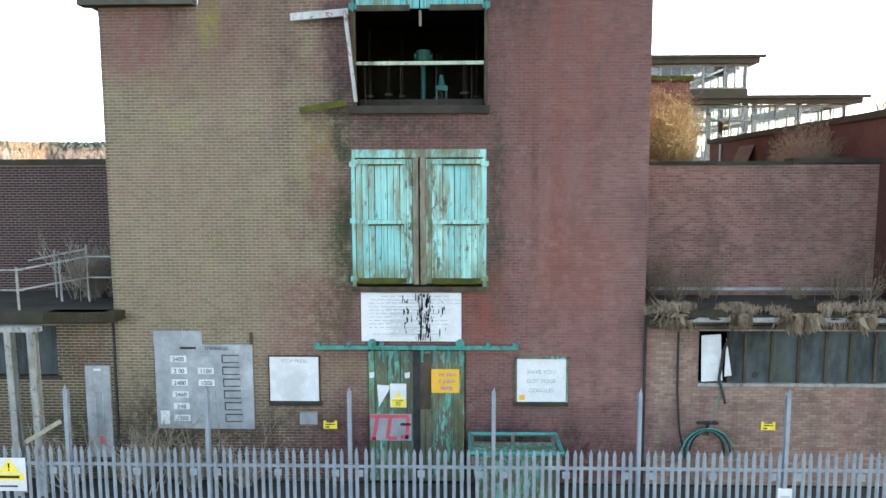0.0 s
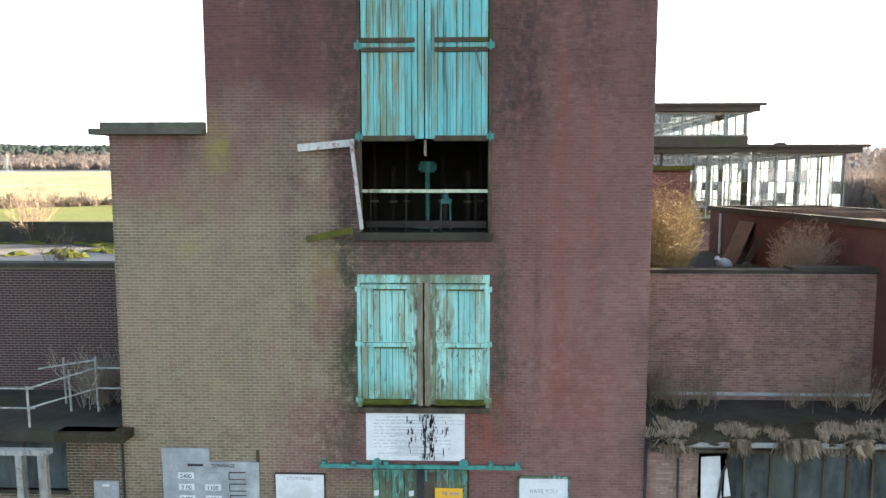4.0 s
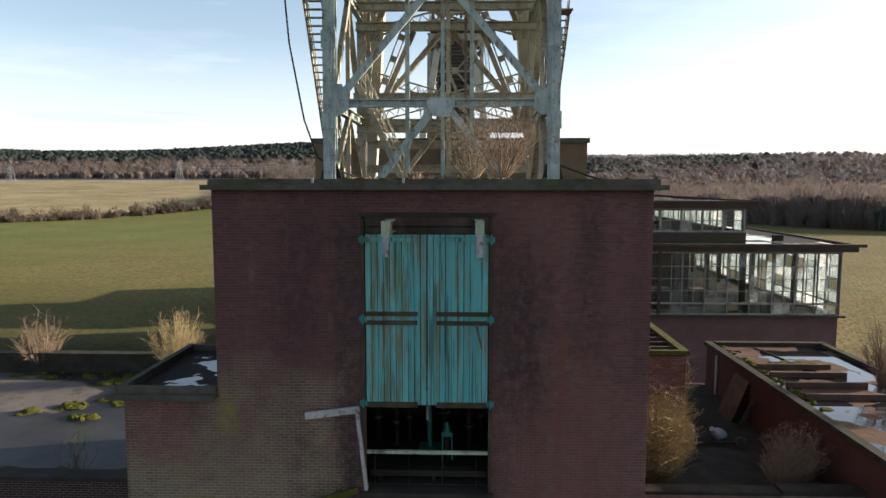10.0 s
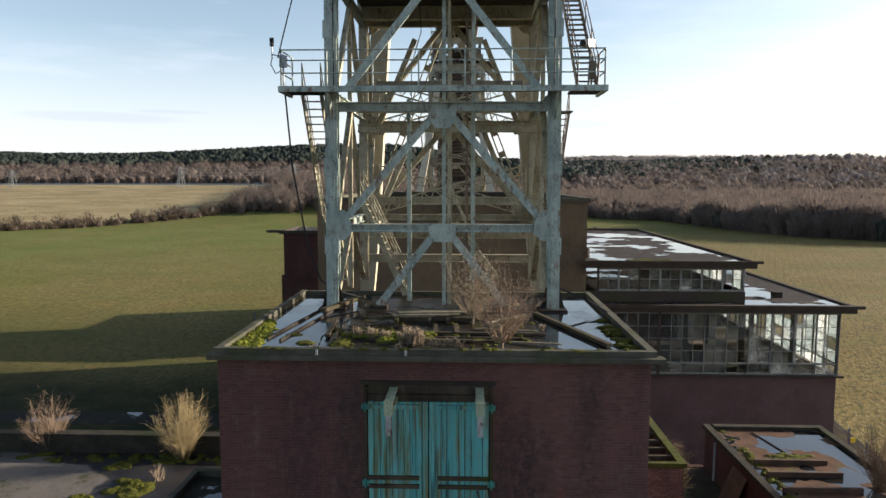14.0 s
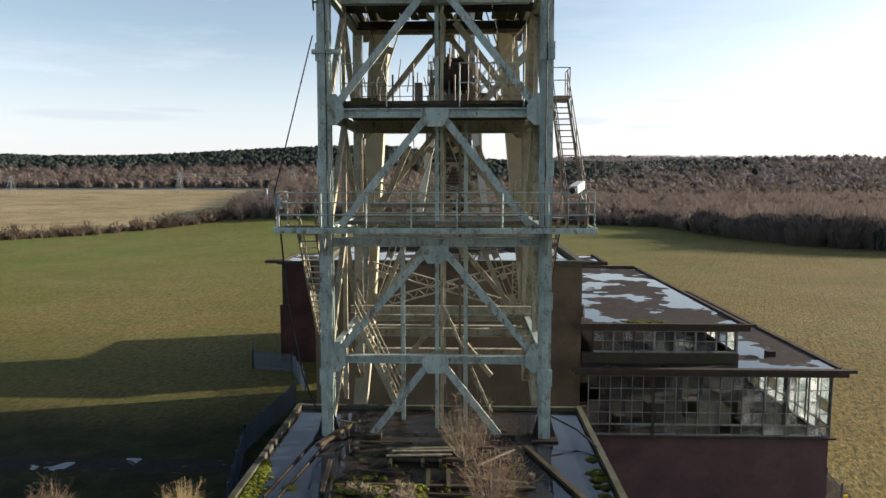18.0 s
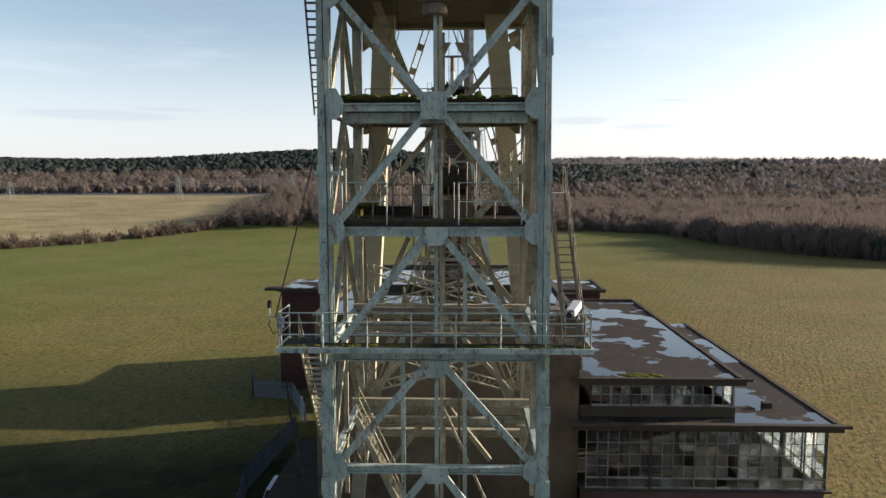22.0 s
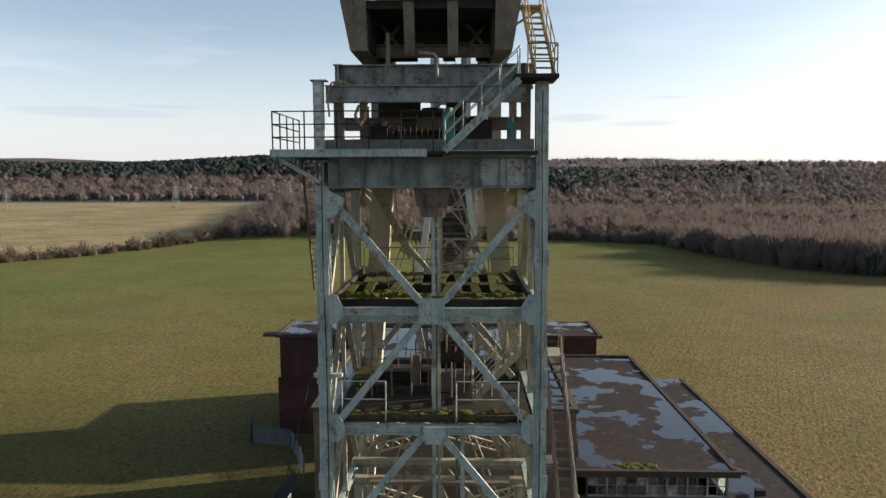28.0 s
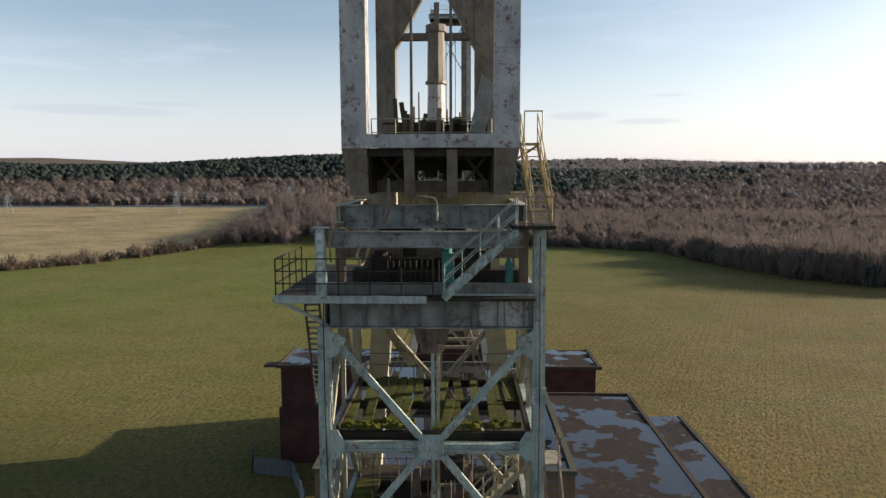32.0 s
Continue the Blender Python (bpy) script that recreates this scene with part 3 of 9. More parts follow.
def glass_material(name, dirt_col, amount, tint=(0.8, 0.85, 0.86)):
    """Old window glass: clear in part, in part filmed with pale dirt that catches the light."""
    k = Tree(name, 0.08, spec=0.5)
    dirt = k.math("MULTIPLY", k.math("ADD", k.band(k.noise(1.6, 5, 0.65), 0.35, 0.75), k.math("MULTIPLY", k.each(), 0.25)), amount)
    tr = k.t.nodes.new("ShaderNodeBsdfTransparent")
    tr.inputs[0].default_value = (*tint, 1)
    gl = k.t.nodes.new("ShaderNodeBsdfGlossy")
    gl.inputs["Roughness"].default_value = 0.05
    fr = k.t.nodes.new("ShaderNodeFresnel")
    fr.inputs[0].default_value = 1.45
    m1 = k.t.nodes.new("ShaderNodeMixShader")
    k.t.links.new(fr.outputs[0], m1.inputs[0])
    k.t.links.new(tr.outputs[0], m1.inputs[1])
    k.t.links.new(gl.outputs[0], m1.inputs[2])
    df = k.t.nodes.new("ShaderNodeBsdfDiffuse")
    df.inputs[0].default_value = (*dirt_col, 1)
    tl = k.t.nodes.new("ShaderNodeBsdfTranslucent")
    tl.inputs[0].default_value = (*dirt_col, 1)
    md = k.t.nodes.new("ShaderNodeMixShader")
    md.inputs[0].default_value = 0.5
    k.t.links.new(df.outputs[0], md.inputs[1])
    k.t.links.new(tl.outputs[0], md.inputs[2])
    m2 = k.t.nodes.new("ShaderNodeMixShader")
    k.put(m2.inputs[0], dirt)
    k.t.links.new(m1.outputs[0], m2.inputs[1])
    k.t.links.new(md.outputs[0], m2.inputs[2])
    k.t.links.new(m2.outputs[0], k.t.nodes["Material Output"].inputs[0])
    return k.m


def woodland(name, a, b, c, relief=0.0):
    """Far trees: colour differs from tree to tree and from stand to stand, with a twiggy grain."""
    k = Tree(name, 0.9, spec=0.1)
    col = k.mix(k.island(), a, b)
    col = k.mix(k.math("MULTIPLY", k.band(k.noise(0.04, 5, 0.7), 0.42, 0.62), 0.7), col, c)
    if relief:
        f = k.noise(0.9, 7, 0.8, k.vec(1, 1, 0.6))
        col = k.mix(k.math("MULTIPLY", k.band(f, 0.5, 0.62), 0.6), col, tuple(q * 0.6 for q in c))
        k.bump(f, 1.0, relief)
    # the massed twigs let part of the light through
    thin = k.t.nodes.new("ShaderNodeBsdfTranslucent")
    k.put(thin.inputs[0], col)
    both = k.t.nodes.new("ShaderNodeMixShader")
    both.inputs[0].default_value = 0.48
    k.t.links.new(k.b.outputs[0], both.inputs[1])
    k.t.links.new(thin.outputs[0], both.inputs[2])
    k.t.links.new(both.outputs[0], k.t.nodes["Material Output"].inputs[0])
    return k.done(col)


def plant_material(name, a, b, rough=0.9):
    k = Tree(name, rough, spec=0.15)
    return k.done(k.mix(k.island(), a, b))


BRICK, MORTAR, DOOR = brick_material(), mortar_material(), door_paint()
STEEL = steel_paint("grey_green_paint", (0.25, 0.31, 0.278), (0.415, 0.475, 0.425))
GRIME = steel_paint("grimy_grey_paint", (0.085, 0.09, 0.08), (0.175, 0.18, 0.16))
GRIMECREAM = steel_paint("grimy_cream_paint", (0.12, 0.102, 0.075), (0.215, 0.185, 0.14))
MINT = steel_paint("pale_mint_paint", (0.27, 0.33, 0.22), (0.42, 0.47, 0.33))
OCHRE = two_tone("ochre_paint", (0.27, 0.19, 0.07), (0.40, 0.31, 0.15), 2.0, 0.8, dirt=(0.09, 0.07, 0.04))
PLANK = two_tone("brown_rotting_plank", (0.06, 0.042, 0.032), (0.12, 0.085, 0.065), 2.0, 0.9, stretch=(0.3, 1, 1), dirt=(0.14, 0.125, 0.11))
# galvanised steel of the far fences, with blue shade put into the colour
SHADEGALV = two_tone("shaded_galvanised_steel", (0.09, 0.112, 0.155), (0.14, 0.168, 0.215), 3.0, 0.6)
PALECREAM = two_tone("pale_cream_paint", (0.34, 0.31, 0.225), (0.43, 0.40, 0.30), 0.7, 0.6, dirt=(0.26, 0.235, 0.165))
CREAM = steel_paint("cream_paint", (0.25, 0.228, 0.155), (0.41, 0.38, 0.275))
RUSTY = steel_paint("rusty_steel", (0.11, 0.085, 0.062), (0.17, 0.14, 0.11), (0.17, 0.07, 0.03))
HEADP = flaking("chalky_pale_paint", (0.27, 0.275, 0.262), (0.44, 0.44, 0.412), (0.15, 0.052, 0.042))
BEAMP = flaking("peeling_beam_paint", (0.12, 0.13, 0.118), (0.25, 0.262, 0.238), (0.09, 0.05, 0.036))
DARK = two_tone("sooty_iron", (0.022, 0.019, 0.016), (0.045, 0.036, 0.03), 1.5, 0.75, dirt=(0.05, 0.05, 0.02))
GALV = two_tone("galvanised_steel", (0.185, 0.215, 0.245), (0.27, 0.305, 0.335), 3.0, 0.5, 0.2)
CONC = two_tone("mossy_concrete", (0.055, 0.052, 0.04), (0.10, 0.095, 0.072), 2.2, 0.9, dirt=(0.05, 0.058, 0.02))
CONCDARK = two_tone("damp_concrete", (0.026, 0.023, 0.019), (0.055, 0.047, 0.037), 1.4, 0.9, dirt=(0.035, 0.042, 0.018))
RENDERED = two_tone("brown_render", (0.10, 0.072, 0.043), (0.155, 0.112, 0.07), 0.4, 0.9, dirt=(0.05, 0.032, 0.023))
PLAIN_BRICK = two_tone("weathered_brick", (0.055, 0.025, 0.023), (0.088, 0.043, 0.036), 0.5, 0.9, grain=6.0, dirt=(0.045, 0.025, 0.022))
FELT = flat_roof("puddled_felt_roof", (0.024, 0.019, 0.018), 0.53, 0.22)
FELTWINDING = flat_roof("flooded_winding_roof", (0.022, 0.018, 0.017), 0.44, 0.16, 0.7)
FELTNEAR = flooded_roof()
FELTSHOULDER = flat_roof("shoulder_roof", (0.022, 0.02, 0.014), 0.5, 0.55, 0.6)
SOIL = mossy("leaf_mould", (0.03, 0.028, 0.015), (0.085, 0.07, 0.045))
GOALPAINT = steel_paint("streaked_white_paint", (0.20, 0.205, 0.18), (0.33, 0.33, 0.30), (0.15, 0.075, 0.035))
JOIST = two_tone("rusted_joist", (0.055, 0.032, 0.022), (0.11, 0.06, 0.036), 1.5, 0.85, dirt=(0.04, 0.03, 0.025))
FELTSHED = flat_roof("rusty_puddled_roof", (0.075, 0.042, 0.027), 0.50, 0.45)
SLABROOF = patchy_slab()
TIMBER = two_tone("rotten_timber", (0.036, 0.028, 0.02), (0.085, 0.067, 0.047), 3.0, 0.9, grain=40.0, stretch=(1, 0.4, 0.4), dirt=(0.045, 0.052, 0.014))
FASCIA = two_tone("weathered_fascia", (0.045, 0.036, 0.03), (0.075, 0.058, 0.047), 1.0, 0.85, dirt=(0.05, 0.055, 0.025))
FRAMEP = steel_paint("window_frame_paint", (0.20, 0.20, 0.187), (0.30, 0.30, 0.28))
HALLBRICK = two_tone("purple_red_brick", (0.10, 0.055, 0.054), (0.145, 0.083, 0.08), 0.5, 0.9, grain=6.0, dirt=(0.06, 0.034, 0.032))
WHITE = two_tone("weathered_white_board", (0.50, 0.51, 0.50), (0.60, 0.61, 0.60), 2.5, 0.6, dirt=(0.40, 0.41, 0.39))
GREYB = two_tone("grey_sheet", (0.19, 0.205, 0.205), (0.30, 0.315, 0.32), 2.2, 0.6, dirt=(0.40, 0.41, 0.41))
BLACK = two_tone("black_paint", (0.02, 0.02, 0.02), (0.04, 0.04, 0.04), 4, 0.6)
YELLOW = two_tone("yellow_plastic", (0.75, 0.58, 0.03), (0.80, 0.63, 0.06), 5, 0.5)
ORANGE = two_tone("orange_board", (0.62, 0.33, 0.02), (0.68, 0.38, 0.03), 5, 0.6)
RED = two_tone("red_spray", (0.45, 0.06, 0.09), (0.52, 0.09, 0.12), 5, 0.7)
BLUE = two_tone("blue_lettering", (0.08, 0.10, 0.35), (0.10, 0.12, 0.40), 5, 0.7)
GREENP = steel_paint("green_machine_paint", (0.028, 0.17, 0.145), (0.05, 0.25, 0.205), (0.05, 0.04, 0.03))
FADED = two_tone("faded_lettering", (0.34, 0.35, 0.35), (0.42, 0.43, 0.43), 3.0, 0.7)
PIPE = two_tone("grey_pipe", (0.16, 0.18, 0.18), (0.24, 0.26, 0.26), 2.0, 0.6)
MOSS = mossy("moss", (0.05, 0.056, 0.012), (0.12, 0.12, 0.02))
# the same moss with sunlight put into its colour, for the roof corner
SUNMOSS = mossy("sunlit_moss", (0.10, 0.12, 0.018), (0.21, 0.22, 0.03))
STILE = two_tone("bare_weathered_wood", (0.09, 0.08, 0.052), (0.24, 0.205, 0.15), 5.0, 0.85, grain=30.0, stretch=(1, 1, 0.15), dirt=(0.075, 0.085, 0.03))
MOSSBOARD = two_tone("mossy_decking", (0.035, 0.042, 0.009), (0.085, 0.088, 0.018), 2.6, 0.95, dirt=(0.06, 0.05, 0.03))
STRAW = plant_material("dry_grass", (0.15, 0.115, 0.08), (0.32, 0.25, 0.175))
TWIG = plant_material("bare_twigs", (0.11, 0.085, 0.06), (0.24, 0.19, 0.13))
GREYTWIG = plant_material("grey_bramble", (0.17, 0.145, 0.11), (0.33, 0.29, 0.23))
GOLDTWIG = plant_material("golden_twigs", (0.17, 0.13, 0.066), (0.32, 0.25, 0.135))
PINKTWIG = plant_material("pinkish_twigs", (0.14, 0.098, 0.07), (0.26, 0.185, 0.125))
WOODS = woodland("winter_wood", (0.168, 0.134, 0.115), (0.21, 0.171, 0.147), (0.152, 0.121, 0.108))
HEDGE = woodland("winter_hedge", (0.12, 0.09, 0.065), (0.22, 0.17, 0.12), (0.09, 0.067, 0.052))
CROWNS = woodland("bare_crowns", (0.165, 0.132, 0.115), (0.195, 0.157, 0.137), (0.15, 0.12, 0.107), 0.06)
# distance haze is mixed into this wood's grey base colour
HAZEHILLS = woodland("haze_grey_hill_wood", (0.22, 0.196, 0.193), (0.262, 0.234, 0.228), (0.195, 0.18, 0.178))
PINE = woodland("pine_wood", (0.046, 0.060, 0.050), (0.064, 0.080, 0.066), (0.052, 0.064, 0.058), 0.15)
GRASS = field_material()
ASPHALT = two_tone("wet_asphalt", (0.03, 0.03, 0.031), (0.055, 0.053, 0.05), 0.8, 0.6)
GLASS = glass_material("dirty_glass", (0.40, 0.425, 0.43), 0.2)
GLASSDIM = glass_material("grimy_glass", (0.08, 0.085, 0.08), 0.5)
GREYGLASS = two_tone("filmed_blue_grey_glass", (0.018, 0.022, 0.022), (0.075, 0.09, 0.09), 2.2, 0.3, stretch=(1, 1, 0.3), dirt=(0.06, 0.068, 0.05))
GLASSPALE = glass_material("pale_glass", (0.72, 0.76, 0.76), 0.42, (0.95, 0.97, 0.97))


# ---- building helpers ----
class Solid:
    """Boxes, bars and tubes gathered into one mesh."""

    def __init__(self):
        self.v, self.f, self.weld = [], [], False

    def hexa(self, p):
        n = len(self.v)
        self.v += [tuple(q) for q in p]
        self.f += [tuple(n + i for i in q) for q in ((0, 3, 2, 1), (4, 5, 6, 7), (0, 1, 5, 4), (1, 2, 6, 5), (2, 3, 7, 6), (3, 0, 4, 7))]
        return self

    def box(self, x0, x1, y0, y1, z0, z1):
        return self.hexa([(x0, y0, z0), (x1, y0, z0), (x1, y1, z0), (x0, y1, z0), (x0, y0, z1), (x1, y0, z1), (x1, y1, z1), (x0, y1, z1)])

    def frame_of(self, p, q, up):
        p, q = Vector(p), Vector(q)
        d = (q - p).normalized()
        u = Vector(up)
        if abs(d.dot(u)) > 0.99:
            u = Vector((0, 1, 0)) if abs(d.y) < 0.9 else Vector((1, 0, 0))
        s = d.cross(u).normalized()
        return p, q, s, s.cross(d)

    def bar(self, p, q, w, h=None, up=(0, 0, 1), a=0.0, b=0.0):
        """A bar from p to q, w wide and h high, set off by a to its side and by b upwards."""
        h = w if h is None else h
        p, q, s, u = self.frame_of(p, q, up)
        o = s * a + u * b
        c = [o - s * w / 2 - u * h / 2, o + s * w / 2 - u * h / 2, o + s * w / 2 + u * h / 2, o - s * w / 2 + u * h / 2]
        return self.hexa([p + i for i in c] + [q + i for i in c])

    def girder(self, p, q, w, h, t=0.04, up=(0, 0, 1)):
        """An I-section: two flanges w wide, h apart, and a web."""
        p, q, s, u = self.frame_of(p, q, up)
        a, b, c, d = w / 2, t / 2, h / 2, h / 2 - t
        outline = ((-a, -c), (a, -c), (a, -d), (b, -d), (b, d), (a, d), (a, c), (-a, c), (-a, d), (-b, d), (-b, -d), (-a, -d))
        return self.plate([p + s * i + u * j for i, j in outline], q - p)

    def angle(self, p, q, w, t=0.03, up=(0, 0, 1)):
        """An L-section."""
        self.bar(p, q, w, t, up, 0, -w / 2)
        return self.bar(p, q, t, w, up, w / 2, 0)

    def tube(self, p, q, r, n=6, r2=None):
        r2 = r if r2 is None else r2
        p, q, s, u = self.frame_of(p, q, (0, 0, 1))
        k = len(self.v)
        for c, rr in ((p, r), (q, r2)):
            self.v += [tuple(c + s * (rr * math.cos(2 * math.pi * i / n)) + u * (rr * math.sin(2 * math.pi * i / n))) for i in range(n)]
        self.f += [(k + i, k + (i + 1) % n, k + n + (i + 1) % n, k + n + i) for i in range(n)]
        self.f += [tuple(k + n - 1 - i for i in range(n)), tuple(k + n + i for i in range(n))]
        return self

    def line(self, pts, r, n=5):
        for p, q in zip(pts, pts[1:]):
            self.tube(p, q, r, n)
        return self

    def plate(self, pts, d):
        """A flat plate with the outline pts, thickened by the vector d."""
        k, n = len(self.v), len(pts)
        self.v += [tuple(p) for p in pts] + [tuple(Vector(p) + Vector(d)) for p in pts]
        self.f += [tuple(range(k + n - 1, k - 1, -1)), tuple(range(k + n, k + 2 * n))]
        self.f += [(k + i, k + (i + 1) % n, k + n + (i + 1) % n, k + n + i) for i in range(n)]
        return self

    def mesh(self, name, m):
        me = bpy.data.meshes.new(name)
        me.from_pydata([tuple(c) for c in self.v], [], self.f)
        if self.weld:
            bm = bmesh.new()
            bm.from_mesh(me)
            bmesh.ops.remove_doubles(bm, verts=bm.verts, dist=0.001)
            bm.to_mesh(me)
            bm.free()
        me.materials.append(m)
        me.update()
        return me


def thing(name, label, category, at=(0, 0, 0), group="", kind=""):
    ob = new(name)
    ob.empty_display_size = 0.3
    ob.matrix_world = Matrix.Translation(at)
    return tagged(ob, label, category, group, kind)


def base_of(ob):
    m = Matrix.Identity(4)
    while ob is not None:
        m = ob.matrix_basis @ m if ob.parent is None else ob.matrix_parent_inverse @ ob.matrix_basis @ m
        ob = ob.parent
    return m


def part(name, solid, m, parent=None, label=""):
    """One mesh object, given in world coordinates, under its thing or part."""
    ob = new(name, solid if isinstance(solid, bpy.types.Mesh) else solid.mesh(name, m))
    if parent is not None:
        ob.parent = parent
        ob.matrix_parent_inverse = base_of(parent).inverted()
    if label:
        tagged(ob, label)
    return ob


def single(name, solid, m, label, category, kind="", group=""):
    return tagged(part(name, solid, m), label, category, group, kind)


def piece(name, me, at, parent):
    """One of many alike pieces, on shared mesh data."""
    ob = new(name, me)
    ob.matrix_basis = at if isinstance(at, Matrix) else Matrix.Translation(at)
    ob.parent = parent
    ob.matrix_parent_inverse = base_of(parent).inverted()
    return ob


def letters(text, size, at, m, parent, name="lettering", turn=(90, 0, 0), align="CENTER"):
    cu = bpy.data.curves.new(name, "FONT")
    cu.body, cu.size, cu.align_x, cu.extrude = text, size, align, 0.004
    tmp = bpy.data.objects.new(name, cu)
    scene.collection.objects.link(tmp)
    bpy.context.view_layer.update()
    me = bpy.data.meshes.new_from_object(tmp.evaluated_get(bpy.context.evaluated_depsgraph_get()))
    bpy.data.objects.remove(tmp)
    me.transform(pose(*at, *turn))
    me.materials.clear()
    me.materials.append(m)
    return part(name, me, m, parent)


def mass(name, verts, faces, m, label, category, kind="stuff", parent=None):
    me = bpy.data.meshes.new(name)
    me.from_pydata(verts, [], faces)
    me.materials.append(m)
    me.update()
    ob = new(name, me)
    if parent is not None:
        ob.parent = parent
        ob.matrix_parent_inverse = base_of(parent).inverted()
    return tagged(ob, label, category, kind=kind)


def railing(parent, m, pts, h=1.1, gap=1.5, r=0.025, rails=(1.0, 0.55)):
    """Tubular railing along pts: each post and each rail a part of its own."""
    for p, q in zip(pts, pts[1:]):
        p, q = Vector(p), Vector(q)
        n = max(1, round((q - p).length / gap))
        for i in range(n + 1):
            c = p.lerp(q, i / n)
            part("rail_post", Solid().tube(c, c + Vector((0, 0, h)), r), m, parent)
        for k in rails:
            part("rail", Solid().tube(p + Vector((0, 0, h * k)), q + Vector((0, 0, h * k)), r * 0.9), m, parent)


def sprigs(rng, at, n, height, spread, r=0.02, forks=3, lean=0.35):
    """A bare bush: stems that fan out of one place and fork into twigs; three-sided tapering sticks."""
    v, f = [], []

    def stick(p, q, a, b):
        k = len(v)
        d = (q - p).normalized()
        s = d.orthogonal().normalized()
        u = d.cross(s)
        for c, rr in ((p, a), (q, b)):
            for i in range(3):
                g = 2.094 * i
                v.append(tuple(c + (s * math.cos(g) + u * math.sin(g)) * rr))
        f.extend([(k + i, k + (i + 1) % 3, k + 3 + (i + 1) % 3, k + 3 + i) for i in range(3)])

    def grow(p, d, length, rad, depth):
        q = p + d * length * 0.5 + Vector((rng.uniform(-1, 1), rng.uniform(-1, 1), 0.2)) * length * 0.05
        e = q + (d + Vector((rng.uniform(-1, 1), rng.uniform(-1, 1), rng.uniform(-0.2, 0.5))) * 0.2).normalized() * length * 0.5
        stick(p, q, rad, rad * 0.8)
        stick(q, e, rad * 0.8, rad * 0.55)
        if depth > 0:
            for _ in range(forks):
                t = rng.uniform(0.25, 1.0)
                o = p.lerp(q, t * 2) if t < 0.5 else q.lerp(e, t * 2 - 1)
                nd = (d + Vector((rng.uniform(-1, 1), rng.uniform(-1, 1), rng.uniform(-0.3, 0.7))) * 0.65).normalized()
                grow(o, nd, length * rng.uniform(0.4, 0.62), rad * 0.55, depth - 1)

    for _ in range(n):
        a = rng.uniform(0, 6.283)
        d = Vector((math.cos(a) * lean * rng.uniform(0.1, 1.2), math.sin(a) * lean * rng.uniform(0.1, 1.2), 1)).normalized()
        o = Vector(at) + Vector((rng.uniform(-1, 1) * spread, rng.uniform(-1, 1) * spread, 0))
        grow(o, d, height * rng.uniform(0.35, 0.72), r * rng.uniform(0.7, 1.2), 2)
    return v, f


def thicket(rng, at, n, height, radius, r=0.006, flare=1.15):
    """A rounded leafless bush: arching stems that fill a dome, feathered with short twigs and curled dead leaves."""
    v, f = [], []

    def stick(p, q, a, b):
        k = len(v)
        d = (q - p).normalized()
        s = d.orthogonal().normalized()
        u = d.cross(s)
        for c, rr in ((p, a), (q, b)):
            for i in range(3):
                v.append(tuple(c + (s * math.cos(2.094 * i) + u * math.sin(2.094 * i)) * rr))
        f.extend([(k + i, k + (i + 1) % 3, k + 3 + (i + 1) % 3, k + 3 + i) for i in range(3)])

    o = Vector(at)
    for _ in range(n):
        a, q = rng.uniform(0, 6.283), math.sqrt(rng.random())
        top = Vector((math.cos(a) * q * radius, math.sin(a) * q * radius, height * (0.62 + 0.36 * math.sqrt(1 - q * q)) * rng.uniform(0.55, 1.12)))
        foot = Vector((math.cos(a), math.sin(a), 0)) * q * radius * 0.2
        pts = [o + foot]
        for i in (1, 2, 3):
            t = i / 3
            wob = Vector((rng.gauss(0, 1), rng.gauss(0, 1), 0)) * radius * 0.06
            pts.append(o + Vector((foot.x + (top.x - foot.x) * t ** flare, foot.y + (top.y - foot.y) * t ** flare, top.z * t)) + wob)
        for i in range(3):
            stick(pts[i], pts[i + 1], r * (1.6 - 0.4 * i), r * (1.2 - 0.4 * i))
        for _ in range(9):
            t = rng.uniform(0.8, 3.0)
            i = min(2, int(t))
            p = pts[i].lerp(pts[i + 1], t - i)
            d = Vector((rng.gauss(0, 1), rng.gauss(0, 1), rng.uniform(0.0, 1.3))).normalized() * height * rng.uniform(0.06, 0.17)
            stick(p, p + d, r * 0.7, r * 0.5)
            c = p + d * rng.uniform(0.5, 1.0)
            w, k = rng.uniform(0.006, 0.02), len(v)
            e = Vector((rng.gauss(0, 1), rng.gauss(0, 1), rng.gauss(0, 1))).normalized() * w
            g = e.orthogonal().normalized() * w
            v.extend([tuple(c - e), tuple(c + g), tuple(c + e), tuple(c - g)])
            f.append((k, k + 1, k + 2, k + 3))
    return v, f


def tufts(rng, places, blades, height, width=0.02):
    """Grass tufts: each a fan of narrow bent blades."""
    v, f = [], []
    for x, y, z, s in places:
        for _ in range(blades):
            a, l = rng.uniform(0, 6.283), height * s * rng.uniform(0.5, 1.1)
            ox, oy = x + rng.gauss(0, 0.09) * s, y + rng.gauss(0, 0.09) * s
            dx, dy = math.cos(a) * l * 0.55, math.sin(a) * l * 0.55
            px, py = -math.sin(a) * width, math.cos(a) * width
            k = len(v)
            v += [(ox - px, oy - py, z), (ox + px, oy + py, z), (ox + dx * 0.4 + px, oy + dy * 0.4 + py, z + l * 0.75), (ox + dx * 0.4 - px, oy + dy * 0.4 - py, z + l * 0.75), (ox + dx, oy + dy, z + l * rng.uniform(0.55, 1.0))]
            f += [(k, k + 1, k + 2, k + 3), (k + 3, k + 2, k + 4)]
    return v, f


